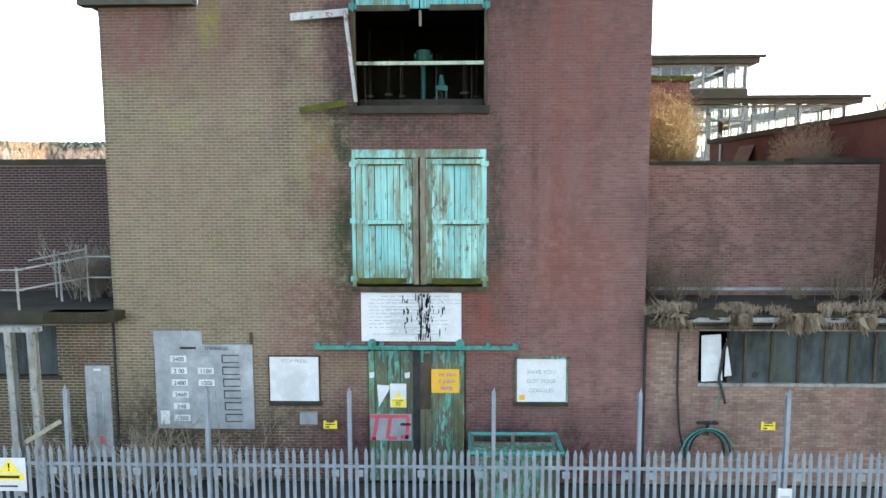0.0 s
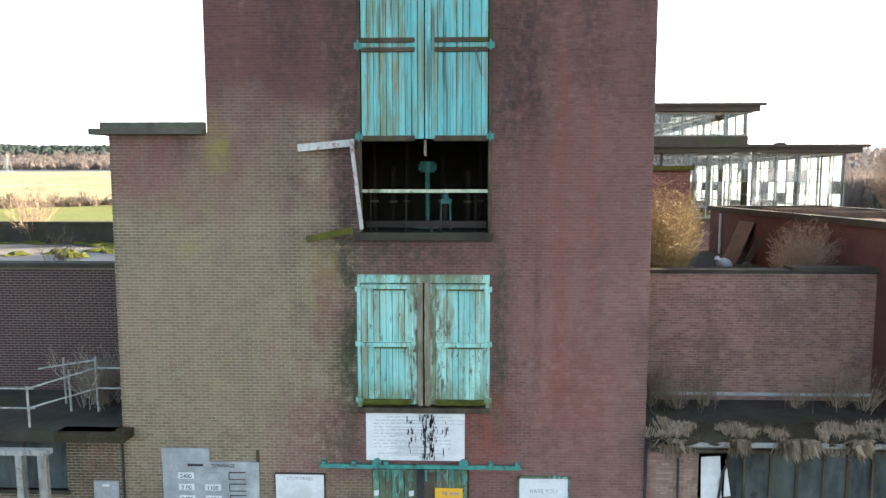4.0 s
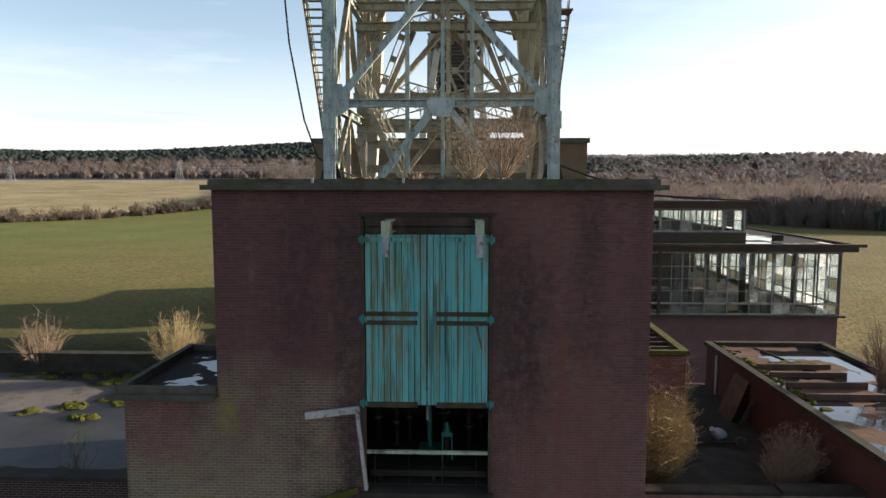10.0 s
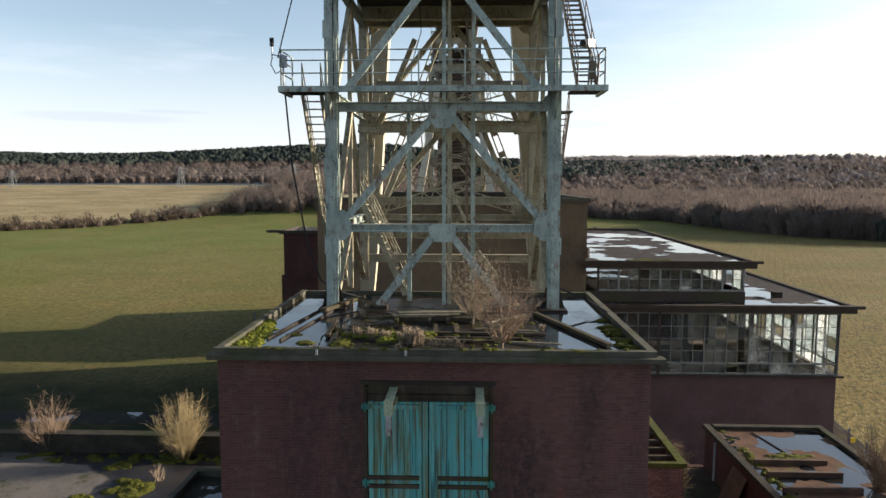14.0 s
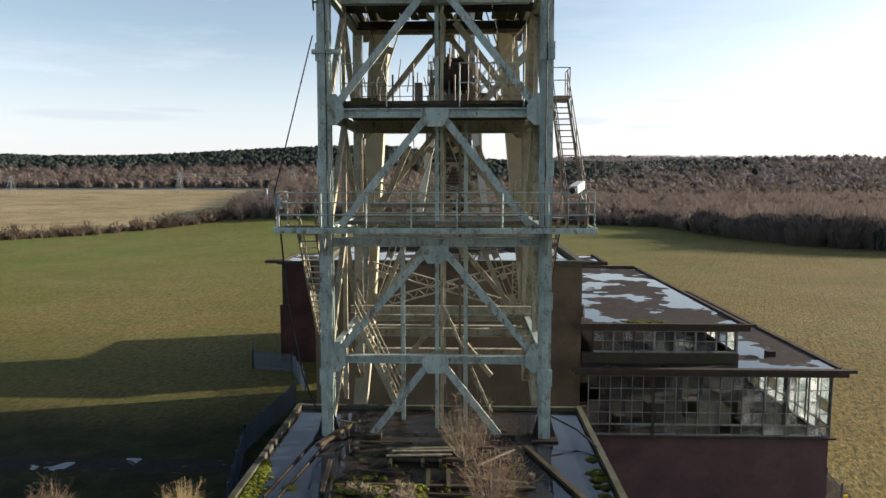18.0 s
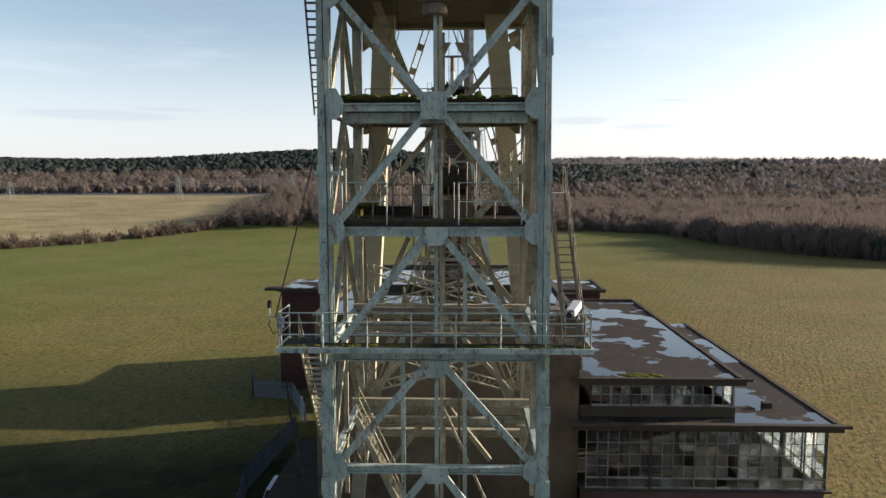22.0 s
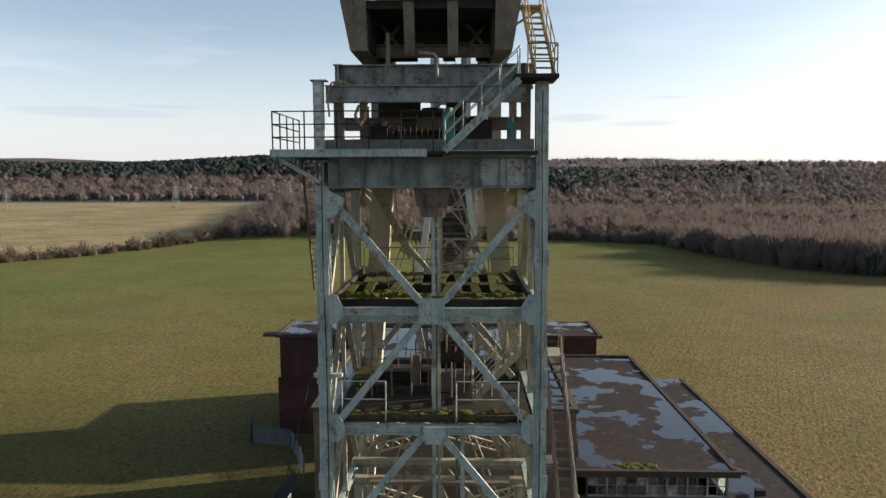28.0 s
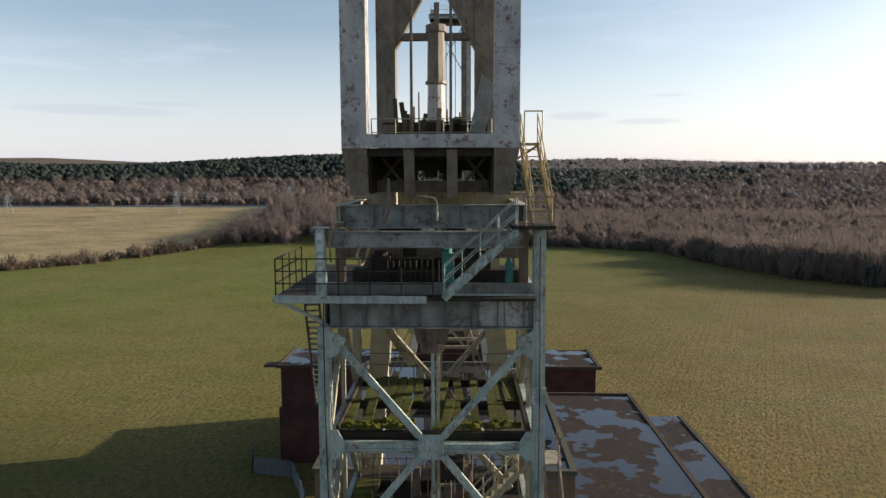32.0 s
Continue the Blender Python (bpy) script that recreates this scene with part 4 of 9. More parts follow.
def hump(rng, x, y, z, r, h, n=9):
    """A flattened mossy hummock."""
    v, f = [(x, y, z + h)], []
    for j, (rr, hh) in enumerate(((0.5, 0.85), (0.85, 0.45), (1.0, -0.02))):
        for i in range(n):
            a = 6.283 * i / n
            k = r * rr * rng.uniform(0.75, 1.2)
            v.append((x + k * math.cos(a) * 1.4, y + k * math.sin(a), z + h * hh * rng.uniform(0.8, 1.15)))
    f += [(0, 1 + i, 1 + (i + 1) % n) for i in range(n)]
    for j in range(2):
        f += [(1 + j * n + i, 1 + (j + 1) * n + i, 1 + (j + 1) * n + (i + 1) % n, 1 + j * n + (i + 1) % n) for i in range(n)]
    return v, f


def rooted(t, m, rng):
    """The short woody stems at the foot of a bush, one part each."""
    o = t.matrix_world.translation
    for i in range(3):
        a = 2.1 * i + rng.uniform(-0.4, 0.4)
        part("stem", Solid().tube((o.x + 0.05 * math.cos(a), o.y + 0.05 * math.sin(a), o.z - 0.02), (o.x + 0.22 * math.cos(a), o.y + 0.22 * math.sin(a), o.z + 0.6), 0.026, 6, 0.014), m, t)


def joined(chunks):
    V, F = [], []
    for v, f in chunks:
        k = len(V)
        V += v
        F += [tuple(i + k for i in q) for q in f]
    return V, F


# ---- the land ----
def smooth(a):
    a = max(0.0, min(1.0, a))
    return a * a * (3 - 2 * a)


def land(x, y):
    """Height of the ground: level round the colliery, rising to low wooded hills."""
    if y < 260:
        return 0.0
    left = smooth((40 - x) / 140)
    h = 19 * smooth((y - 290) / 170) * (0.35 + 0.65 * left)
    h += 33 * smooth((y - 450) / 330)
    h += 26 * smooth((y - 800) / 900)
    h += 5 * math.sin(x * 0.004 + 0.6) * smooth((y - 500) / 500) + 4 * math.sin(x * 0.011 + y * 0.004) * smooth((y - 480) / 300)
    return h


def build_land():
    xs = sorted({*range(-2600, -700, 100), *range(-700, 701, 25), *range(700, 2601, 100)})
    ys = sorted({*range(-600, 0, 100), *range(0, 260, 20), *range(260, 900, 16), *range(900, 1600, 50), *range(1600, 4001, 200)})
    v = [(x, y, land(x, y)) for y in ys for x in xs]
    n = len(xs)
    f = [(j * n + i, j * n + i + 1, (j + 1) * n + i + 1, (j + 1) * n + i) for j in range(len(ys) - 1) for i in range(n - 1)]
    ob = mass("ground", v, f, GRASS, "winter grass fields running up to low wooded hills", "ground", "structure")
    ob.data.shade_smooth()


build_land()


def bare_trees(rng, spots, blades, wide):
    """Leafless far trees: a stem and a broom of fine upward slivers each."""
    v, f = [], []
    for x, y, h in spots:
        z = land(x, y) - 0.3
        cw = h * wide * rng.uniform(0.8, 1.2)
        k = len(v)
        t = 0.16 + h * 0.008
        v += [(x - t, y, z), (x + t, y, z), (x + t * 0.3, y, z + h * 0.6), (x - t * 0.3, y, z + h * 0.6)]
        f.append((k, k + 1, k + 2, k + 3))
        for _ in range(blades):
            a, q = rng.uniform(0, 6.283), math.sqrt(rng.random())
            lift = rng.random() ** 0.6
            rr = cw * q
            z1 = z + h * (0.12 + (0.30 + 0.56 * math.sqrt(max(0.0, 1 - q * q))) * lift) * rng.uniform(0.9, 1.06)
            z0 = z1 - h * rng.uniform(0.12, 0.3)
            ca, sa = math.cos(a), math.sin(a)
            ex, ey, g = rr * ca, rr * sa, 0.66
            w = rng.uniform(0.06, 0.17)
            px, py = -sa * w + ca * w * 0.5, ca * w
            k = len(v)
            v += [(x + ex * g - px, y + ey * g - py, z0), (x + ex * g + px, y + ey * g + py, z0), (x + ex + w * 0.7, y + ey, z1), (x + ex - w * 0.7, y + ey, z1 - 0.3)]
            f.append((k, k + 1, k + 2, k + 3))
    return v, f


def crowns(rng, spots, wide=0.28, skirt=0.0):
    """The body of each bare tree's crown: an uneven dome of massed twigs over the stem."""
    v, f = [], []
    rings = ((0.7, skirt), (1.0, 0.32), (0.9, 0.46), (0.35, 0.58))
    for x, y, h in spots:
        z, k = land(x, y) - 0.4, len(v)
        r = h * wide * rng.uniform(0.75, 1.2)
        for rr, hh in rings:
            for i in range(5):
                g = 1.2566 * i + hh * 2
                q = r * rr * rng.uniform(0.65, 1.2)
                v.append((x + q * math.cos(g), y + q * math.sin(g), z + h * hh * rng.uniform(0.9, 1.08)))
        f += [(k + 5 * j + i, k + 5 * j + (i + 1) % 5, k + 5 * j + 5 + (i + 1) % 5, k + 5 * j + 5 + i) for j in range(3) for i in range(5)]
        f.append(tuple(k + 15 + i for i in range(5)))
    return v, f


def field_edge(x):
    """How far ahead the wood beside the field begins, at x."""
    pts = ((20, 372), (46, 362), (100, 345), (113, 315), (124, 287), (135, 258), (152, 246), (220, 232), (700, 190))
    for (a, b), (c, d) in zip(pts, pts[1:]):
        if x <= c:
            return b + (d - b) * (x - a) / (c - a)
    return 190


def build_woods():
    rng = random.Random(5)
    # far broadleaf woods on the slopes
    spots = [(rng.uniform(-900, 900), rng.uniform(462, 700), rng.uniform(8.5, 12)) for _ in range(8600)]
    spots = [q for q in spots if q[1] < 600 or q[0] > 120]
    body = spots
    mass("far_wood", *bare_trees(rng, spots, 36, 0.55), WOODS, "leafless brown woodland on the far slopes", "woodland")
    # the wood along the field's other side, coming nearer and taller
    spots = []
    while len(spots) < 3300:
        x, y = rng.uniform(24, 640), rng.uniform(190, 485)
        e = field_edge(x) + 4 * math.sin(x * 0.13)
        if y > e + rng.uniform(0, 5):
            tall = 13 + 7 * smooth((x - 100) / 40) * smooth((340 - y) / 70)
            spots.append((x, y, tall * rng.uniform(0.62, 1.08)))
    for _ in range(260):
        x = rng.uniform(112, 330)
        spots.append((x, field_edge(x) + rng.uniform(-2, 10), rng.uniform(14, 21)))
    for _ in range(90):
        x = rng.uniform(30, 112)
        spots.append((x, field_edge(x) + rng.uniform(-3, 3), rng.uniform(5, 9)))
    body = body + spots
    mass("side_wood", *bare_trees(rng, spots, 90, 0.46), WOODS, "bare purple-brown wood along the field edge", "woodland")
    spots = []
    for _ in range(420):
        x = rng.uniform(-125, 45)
        spots.append((x, rng.uniform(345, 372) + 0.12 * abs(x + 60) * rng.random() + (30 * rng.random() if x > -90 else 0), rng.uniform(6, 13)))
    for _ in range(380):
        x = rng.uniform(-118, 40)
        spots.append((x, rng.uniform(372, 462), rng.uniform(8, 13)))
    body = body + spots
    mass("copse", *bare_trees(rng, spots, 110, 0.46), WOODS, "dark bare copse between the two fields", "woodland")
    spots = []
    for _ in range(520):
        x = rng.uniform(-330, -112)
        y = 452 + 0.9 * x + rng.uniform(3, 14)
        spots.append((x, y, rng.uniform(2.0, 5.0) if rng.random() < 0.8 else rng.uniform(5, 9)))
    body = body + [(x, y, h * 0.85) for x, y, h in spots]
    mass("hedgerow", *bare_trees(rng, spots, 80, 0.6), HEDGE, "overgrown leafless hedgerow dividing the fields", "hedge")
    mass("crown_mass", *crowns(rng, body), CROWNS, "brown twiggy crowns of the leafless trees", "woodland").data.shade_smooth()
    spots = [(rng.uniform(-1000, 160), rng.uniform(600, 860), rng.uniform(9, 12)) for _ in range(8000)]
    spots += [(rng.uniform(-200, 1300), rng.uniform(1080, 1300), rng.uniform(8, 12)) for _ in range(420)]
    spots += [(rng.gauss(190, 60), rng.uniform(640, 780), rng.uniform(8, 11)) for _ in range(600)]
    spots += [(x, field_edge(x) - 3, h) for x, h in ((112, 11), (115, 12), (118, 9), (150, 12))]
    mass("pine_wood", *crowns(rng, [(x, y, h * 1.3) for x, y, h in spots], 0.28, 0.06), PINE, "dark green conifer plantation along the skyline", "woodland").data.shade_smooth()
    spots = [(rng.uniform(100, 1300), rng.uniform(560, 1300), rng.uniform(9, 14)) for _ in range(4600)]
    mass("hill_wood", *joined([bare_trees(rng, spots, 24, 0.5), crowns(rng, spots, 0.3)]), HAZEHILLS, "grey bare woodland covering the distant hill", "woodland")


build_woods()


def pylon(x, y, h, name="electricity_pylon"):
    z = land(x, y)
    t = thing(name, "grey lattice electricity pylon standing in the tan field", "pylon", (x, y, z), "pylons across the field")
    s = Solid()
    for a, b in ((-1, -1), (1, -1), (1, 1), (-1, 1)):
        s.bar((x + a * 2.2, y + b * 2.2, z), (x + a * 0.4, y + b * 0.4, z + h), 0.22)
    part("leg_frame", s, PIPE, t)
    s = Solid()
    for i in range(6):
        r0, r1 = 2.2 - 0.3 * i, 2.2 - 0.3 * (i + 1)
        z0, z1 = z + h * i / 6, z + h * (i + 1) / 6
        s.bar((x - r0, y - r0, z0), (x + r1, y - r1, z1), 0.14)
        s.bar((x + r0, y - r0, z0), (x - r1, y - r1, z1), 0.14)
    part("bracing", s, PIPE, t)
    for k in (0.66, 0.8, 0.93):
        part("cross_arm", Solid().bar((x - 4.2, y, z + h * k), (x + 4.2, y, z + h * k), 0.2, 0.35), PIPE, t)
    return t


s = Solid()
for i in range(28):
    x0, x1 = -360 + 9 * i, -351 + 9 * i
    s.hexa([(x0, 455.5, land(x0, 455.5) - 0.3), (x1, 455.5, land(x1, 455.5) - 0.3), (x1, 456.1, land(x1, 456) - 0.3), (x0, 456.1, land(x0, 456) - 0.3), (x0, 455.5, land(x0, 455.5) + 1.0), (x1, 455.5, land(x1, 455.5) + 1.0), (x1, 456.1, land(x1, 456) + 1.0), (x0, 456.1, land(x0, 456) + 1.0)])
single("field_wall", s, GALV, "low pale grey barrier along the far wood", "wall", "structure")
pylon(-182, 423, 14)
pylon(-119, 462, 14)
pylon(-290, 420, 12)
lines = thing("power_line", "thin sagging power cables strung between pylons", "cable", (-150, 442, land(-150, 442) + 10))
for k in (0.66, 0.8, 0.93):
    for a in (-4, 4):
        pts = [(-182 + 63 * i / 8 + a, 423 + 39 * i / 8, land(-182, 423) * (1 - i / 8) + land(-119, 462) * i / 8 + 14 * k - 2 * (1 - (i / 4 - 1) ** 2)) for i in range(9)]
        part("cable", Solid().line(pts, 0.05, 3), PIPE, lines)


# ---- the shaft-top building, nearest the fence ----
FY = 15.5  # its front


def wall_with_holes(s, x0, x1, y0, y1, z0, z1, holes):
    """A wall in the x-z plane with rectangular openings right through it."""
    xs = sorted({x0, x1, *[h[0] for h in holes], *[h[1] for h in holes]})
    xs = [x for x in xs if x0 <= x <= x1]
    for a, b in zip(xs, xs[1:]):
        cuts = sorted((h[2], h[3]) for h in holes if h[0] < (a + b) / 2 < h[1])
        z = z0
        for c, d in cuts:
            if c > z:
                s.box(a, b, y0, y1, z, c)
            z = max(z, d)
        if z < z1:
            s.box(a, b, y0, y1, z, z1)
    s.weld = True
    return s


HOLES = [(-2.12, 1.02, 4.92, 8.22), (-2.1, 1.02, 9.25, 16.15), (-1.85, 0.55, 0.0, 3.4)]
block = thing("shaft_building", "tall flat-roofed red brick shaft building stained with algae", "building", (-0.4, FY, 0))
part("front_wall", wall_with_holes(wall_with_holes(Solid(), -8.14, -5.75, FY + 0.006, FY + 0.45, 0, 11.62, []), -5.75, 4.88, FY + 0.006, FY + 0.45, 0, 16.78, HOLES), MORTAR, block)
part("side_wall", Solid().box(-8.14, -7.7, FY + 0.45, 20.0, 0, 11.62).box(-7.7, -5.75, 19.6, 20.0, 0, 11.62), PLAIN_BRICK, block)
part("side_wall", Solid().box(-5.75, -5.35, FY + 0.45, 24.5, 0, 16.78), PLAIN_BRICK, block)
part("side_wall", Solid().box(4.48, 4.88, FY + 0.45, 24.5, 0, 16.78), PLAIN_BRICK, block)
part("rear_wall", Solid().box(-5.35, 4.48, 24.1, 24.5, 0, 16.78), PLAIN_BRICK, block)
part("roof", Solid().box(-5.68, 4.84, FY + 0.06, 24.42, 16.55, 16.83), FELTNEAR, block, "flooded flat roof with moss and debris")
s = Solid().box(-5.92, 5.16, FY - 0.28, FY + 0.06, 16.79, 16.91).box(-5.76, 4.98, FY - 0.12, FY + 0.06, 16.912, 17.05)
part("coping", s, CONC, block, "mossy concrete coping")
part("coping", Solid().box(-5.86, -5.68, FY + 0.06, 24.6, 16.79, 17.0), CONC, block)
part("coping", Solid().box(4.84, 5.04, FY + 0.06, 24.6, 16.79, 17.0), CONC, block)
part("coping", Solid().box(-5.68, 4.84, 24.42, 24.6, 16.79, 16.98), CONC, block)
s = Solid().box(-8.5, -5.78, FY - 0.25, FY + 0.06, 11.6, 11.74).box(-8.3, -5.78, FY - 0.1, FY + 0.06, 11.742, 11.9)
part("coping", s, CONC, block, "mossy concrete coping on the lower shoulder")
part("coping", Solid().box(-8.35, -8.18, FY + 0.06, 20.1, 11.6, 11.86).box(-8.18, -5.78, 19.92, 20.1, 11.6, 11.86), CONC, block)
part("roof", Solid().box(-8.18, -5.76, FY + 0.06, 19.92, 11.4, 11.66), FELTSHOULDER, block, "wet shoulder roof")
part("expansion_joint", Solid().box(-8.19, -8.15, FY - 0.03, FY + 0.02, 0, 4.1), BLACK, block)
rng = random.Random(9)

# storage room behind the open bay
room = thing("pump_room", "dark derelict room behind the open loading bay", "room", (-0.5, 18, 9.2), kind="structure")
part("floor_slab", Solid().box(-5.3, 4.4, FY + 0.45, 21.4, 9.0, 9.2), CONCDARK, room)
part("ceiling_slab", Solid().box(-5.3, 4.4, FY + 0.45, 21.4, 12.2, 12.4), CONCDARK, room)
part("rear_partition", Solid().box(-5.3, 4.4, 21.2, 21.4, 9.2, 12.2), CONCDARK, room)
machine = thing("pump", "green-painted upright pump with pipework in the dark room", "machine", (-0.6, 18.2, 9.2))
part("column", Solid().tube((-0.6, 18.2, 9.2), (-0.6, 18.2, 11.0), 0.07, 10), GREENP, machine)
part("valve_body", Solid().tube((-0.6, 18.2, 10.75), (-0.6, 18.2, 11.05), 0.2, 12).tube((-0.85, 18.2, 10.9), (-0.35, 18.2, 10.9), 0.1, 10), GREENP, machine)
part("base_plate", Solid().box(-0.9, -0.3, 17.9, 18.5, 9.2, 9.35), GREENP, machine)
part("yoke", Solid().bar((-0.22, 17.6, 9.2), (-0.2, 17.6, 9.98), 0.04).bar((0.06, 17.6, 9.2), (0.04, 17.6, 9.98), 0.04).box(-0.24, 0.08, 17.52, 17.68, 9.9, 10.02).tube((-0.08, 17.6, 10.0), (-0.08, 17.6, 10.3), 0.1, 10, 0.05), GREENP, machine)
part("spindle", Solid().tube((-0.08, 17.6, 9.2), (-0.08, 17.6, 9.9), 0.06, 8), DARK, machine)
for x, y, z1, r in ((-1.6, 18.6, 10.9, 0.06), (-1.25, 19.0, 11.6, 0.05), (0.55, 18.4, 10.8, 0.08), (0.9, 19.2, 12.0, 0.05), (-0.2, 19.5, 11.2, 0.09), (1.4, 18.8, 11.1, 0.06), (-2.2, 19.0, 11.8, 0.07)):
    pp = thing("pipe", "upright dark pipe in the dark room", "pipe", (x, y, 9.2), "pipes in the dark room")
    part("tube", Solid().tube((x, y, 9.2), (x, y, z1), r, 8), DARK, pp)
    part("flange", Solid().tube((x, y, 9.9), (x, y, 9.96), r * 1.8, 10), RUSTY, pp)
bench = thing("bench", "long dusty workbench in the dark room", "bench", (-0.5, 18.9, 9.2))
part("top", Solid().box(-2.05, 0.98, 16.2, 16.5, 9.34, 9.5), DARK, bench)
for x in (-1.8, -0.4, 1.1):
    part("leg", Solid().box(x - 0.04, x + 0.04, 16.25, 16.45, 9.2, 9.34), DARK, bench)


def board_leaf(name, x0, x1, z0, z1, y, rng, parent, rails=(), n=None, thick=0.05):
    """A leaf of upright boards with gaps, ledges across it and a frame along its edges."""
    n = n or max(5, round((x1 - x0) / 0.145))
    leaf = part(name, Solid().box(x0 + 0.01, x1 - 0.01, y + thick, y + thick + 0.03, z0, z1), TIMBER, parent)
    w = (x1 - x0) / n
    me = Solid().box(-w / 2 + 0.006, w / 2 - 0.006, -thick / 2, thick / 2, 0, z1 - z0).mesh("board", DOOR)
    for i in range(n):
        piece("board", me, pose(x0 + w * (i + 0.5), y + thick / 2 + rng.uniform(-0.008, 0.008), z0, 0, rng.uniform(-0.12, 0.12), 0), leaf)
    for a, b, zc, h, m in rails:
        part("ledge", Solid().box(a, b, y - 0.035, y, zc - h / 2, zc + h / 2), m, leaf)
    return leaf


# upper pair of loading doors
up = thing("loading_doors", "closed pair of tall turquoise boarded loading doors, paint flaking", "door", (-0.52, FY, 11.45))
for a, b in ((-2.02, -0.53), (-0.51, 0.97)):
    board_leaf("leaf", a, b, 11.5, 15.72, FY - 0.02, rng, up, ())
for side, a, b in ((-1, -2.02, -0.75), (1, -0.28, 0.97)):
    for z in (11.52, 13.56, 13.78, 15.6):
        part("strap_ledge", Solid().box(a, b, FY - 0.075, FY - 0.02, z - 0.05, z + 0.05), TIMBER if z < 15 else DOOR, up, "dark weathered timber ledge" if z < 15 else "")
for x in (-2.08, 1.03):
    part("jamb", Solid().box(x - 0.04, x + 0.04, FY - 0.045, FY + 0.12, 9.3, 16.1), TIMBER, up)
    for z in (11.55, 13.65, 15.6):
        part("hinge", Solid().box(x - 0.09, x + 0.09, FY - 0.085, FY - 0.05, z - 0.07, z + 0.07).tube((x, FY - 0.1, z - 0.12), (x, FY - 0.1, z + 0.12), 0.025), GREENP, up)
part("head_board", Solid().box(-2.02, 0.98, FY - 0.03, FY + 0.03, 15.92, 16.14), TIMBER, up, "dark rotten head board")
part("head_board", Solid().box(-2.02, 0.98, FY - 0.025, FY + 0.03, 15.74, 15.9), TIMBER, up)
part("lintel_strip", Solid().box(-2.18, 1.12, FY - 0.06, FY + 0.02, 16.15, 16.25), DARK, up)
part("hanging_bar", Solid().bar((0.68, FY - 0.1, 13.55), (0.82, FY - 0.12, 12.95), 0.07, 0.04), RUSTY, up, "loose rusty locking bar")
part("bottom_rail", Solid().box(-2.02, -0.75, FY - 0.06, FY, 11.44, 11.5).box(-0.3, 0.97, FY - 0.06, FY, 11.44, 11.5), TIMBER, up)
for x in (-1.37, 0.73):
    b = thing("hoist_beam", "projecting turquoise steel hoist beam above the loading doors", "beam", (x, FY, 15.95), "hoist beams")
    part("joist", Solid().girder((x, FY + 0.3, 15.95), (x, 14.3, 15.95), 0.2, 0.3, 0.035), MINT, b)
    part("end_plate", Solid().box(x - 0.1, x + 0.1, 14.27, 14.3, 15.79, 16.11), MINT, b)
    part("hanger_plate", Solid().box(x - 0.07, x + 0.07, 14.29, 14.33, 15.3, 15.79), HEADP, b, "pale slotted hanger plate")
# open bay with its swung-out rails
bay = thing("bay_rail", "weathered timber guard rail across the open bay", "rail", (-0.55, FY, 10.26))
part("rail_bar", Solid().box(-2.05, 0.98, FY + 0.02, FY + 0.1, 10.22, 10.3), MINT, bay)
part("sill", Solid().box(-2.2, 1.12, FY - 0.12, FY + 0.4, 9.08, 9.26), CONCDARK, bay)
for i in range(4):
    x = -1.85 + i * 0.85
    part("baluster", Solid().tube((x, FY + 0.2, 9.26), (x, FY + 0.2, 10.24), 0.009, 5), DARK, bay)
gate = thing("hanging_frame", "broken white timber frame hanging out of the bay", "frame", (-2.1, FY, 9.4))
part("top_bar", Solid().bar((-3.5, FY - 0.25, 11.27), (-2.18, FY - 0.12, 11.4), 0.07, 0.17), HEADP, gate)
part("upright", Solid().bar((-2.25, FY - 0.14, 11.42), (-2.03, FY - 0.1, 9.35), 0.17, 0.07, (1, 0, 0)), HEADP, gate)
part("low_bar", Solid().bar((-3.3, FY - 0.4, 9.12), (-2.25, FY - 0.12, 9.34), 0.07, 0.15), MOSSBOARD, gate, "moss-green rotten bar")
part("hook", Solid().bar((-0.51, FY + 0.05, 11.1), (-0.51, FY + 0.05, 11.46), 0.09, 0.06, (1, 0, 0)), RUSTY, gate)

# middle doors
mid = thing("loading_doors", "closed pair of pale turquoise boarded doors, mossy and rotting", "door", (-0.55, FY, 4.92))
for a, b in ((-2.08, -0.565), (-0.545, 0.98)):
    board_leaf("leaf", a, b, 5.02, 8.02, FY - 0.02, rng, mid, ())
for a, b in ((-2.08, -0.86), (-0.26, 0.98)):
    for z in (5.1, 6.52, 7.95):
        part("strap_ledge", Solid().box(a, b, FY - 0.08, FY - 0.02, z - 0.05, z + 0.05), MOSSBOARD if z < 5.5 else DOOR, mid)
        # dark strip below each ledge, its shadow and the moss in one
        part("moss_shadow_line", Solid().box(a + 0.3 * (z > 5.5), b - 0.1, FY - 0.082, FY - 0.02, z - 0.085, z - 0.052), MOSS, mid, "strip of moss and painted shadow under the ledge")
for x in (-0.64, -0.46):
    part("meeting_stile", Solid().box(x - 0.06, x + 0.06, FY - 0.07, FY - 0.02, 5.0, 8.05), STILE, mid, "bare rotten timber stile")
part("head", Solid().box(-2.16, 1.04, FY - 0.07, FY + 0.05, 8.05, 8.24), DOOR, mid)
part("sill", Solid().box(-2.2, 1.06, FY - 0.14, FY + 0.1, 4.84, 4.95), TIMBER, mid, "moss-covered timber sill")
for x in (-2.13, 1.01):
    part("jamb", Solid().box(x - 0.05, x + 0.04, FY - 0.05, FY + 0.1, 4.95, 8.05), DOOR, mid)
    for z in (5.15, 6.55, 7.9):
        part("hinge", Solid().box(x - 0.09, x + 0.09, FY - 0.1, FY - 0.05, z - 0.06, z + 0.06), DOOR, mid)

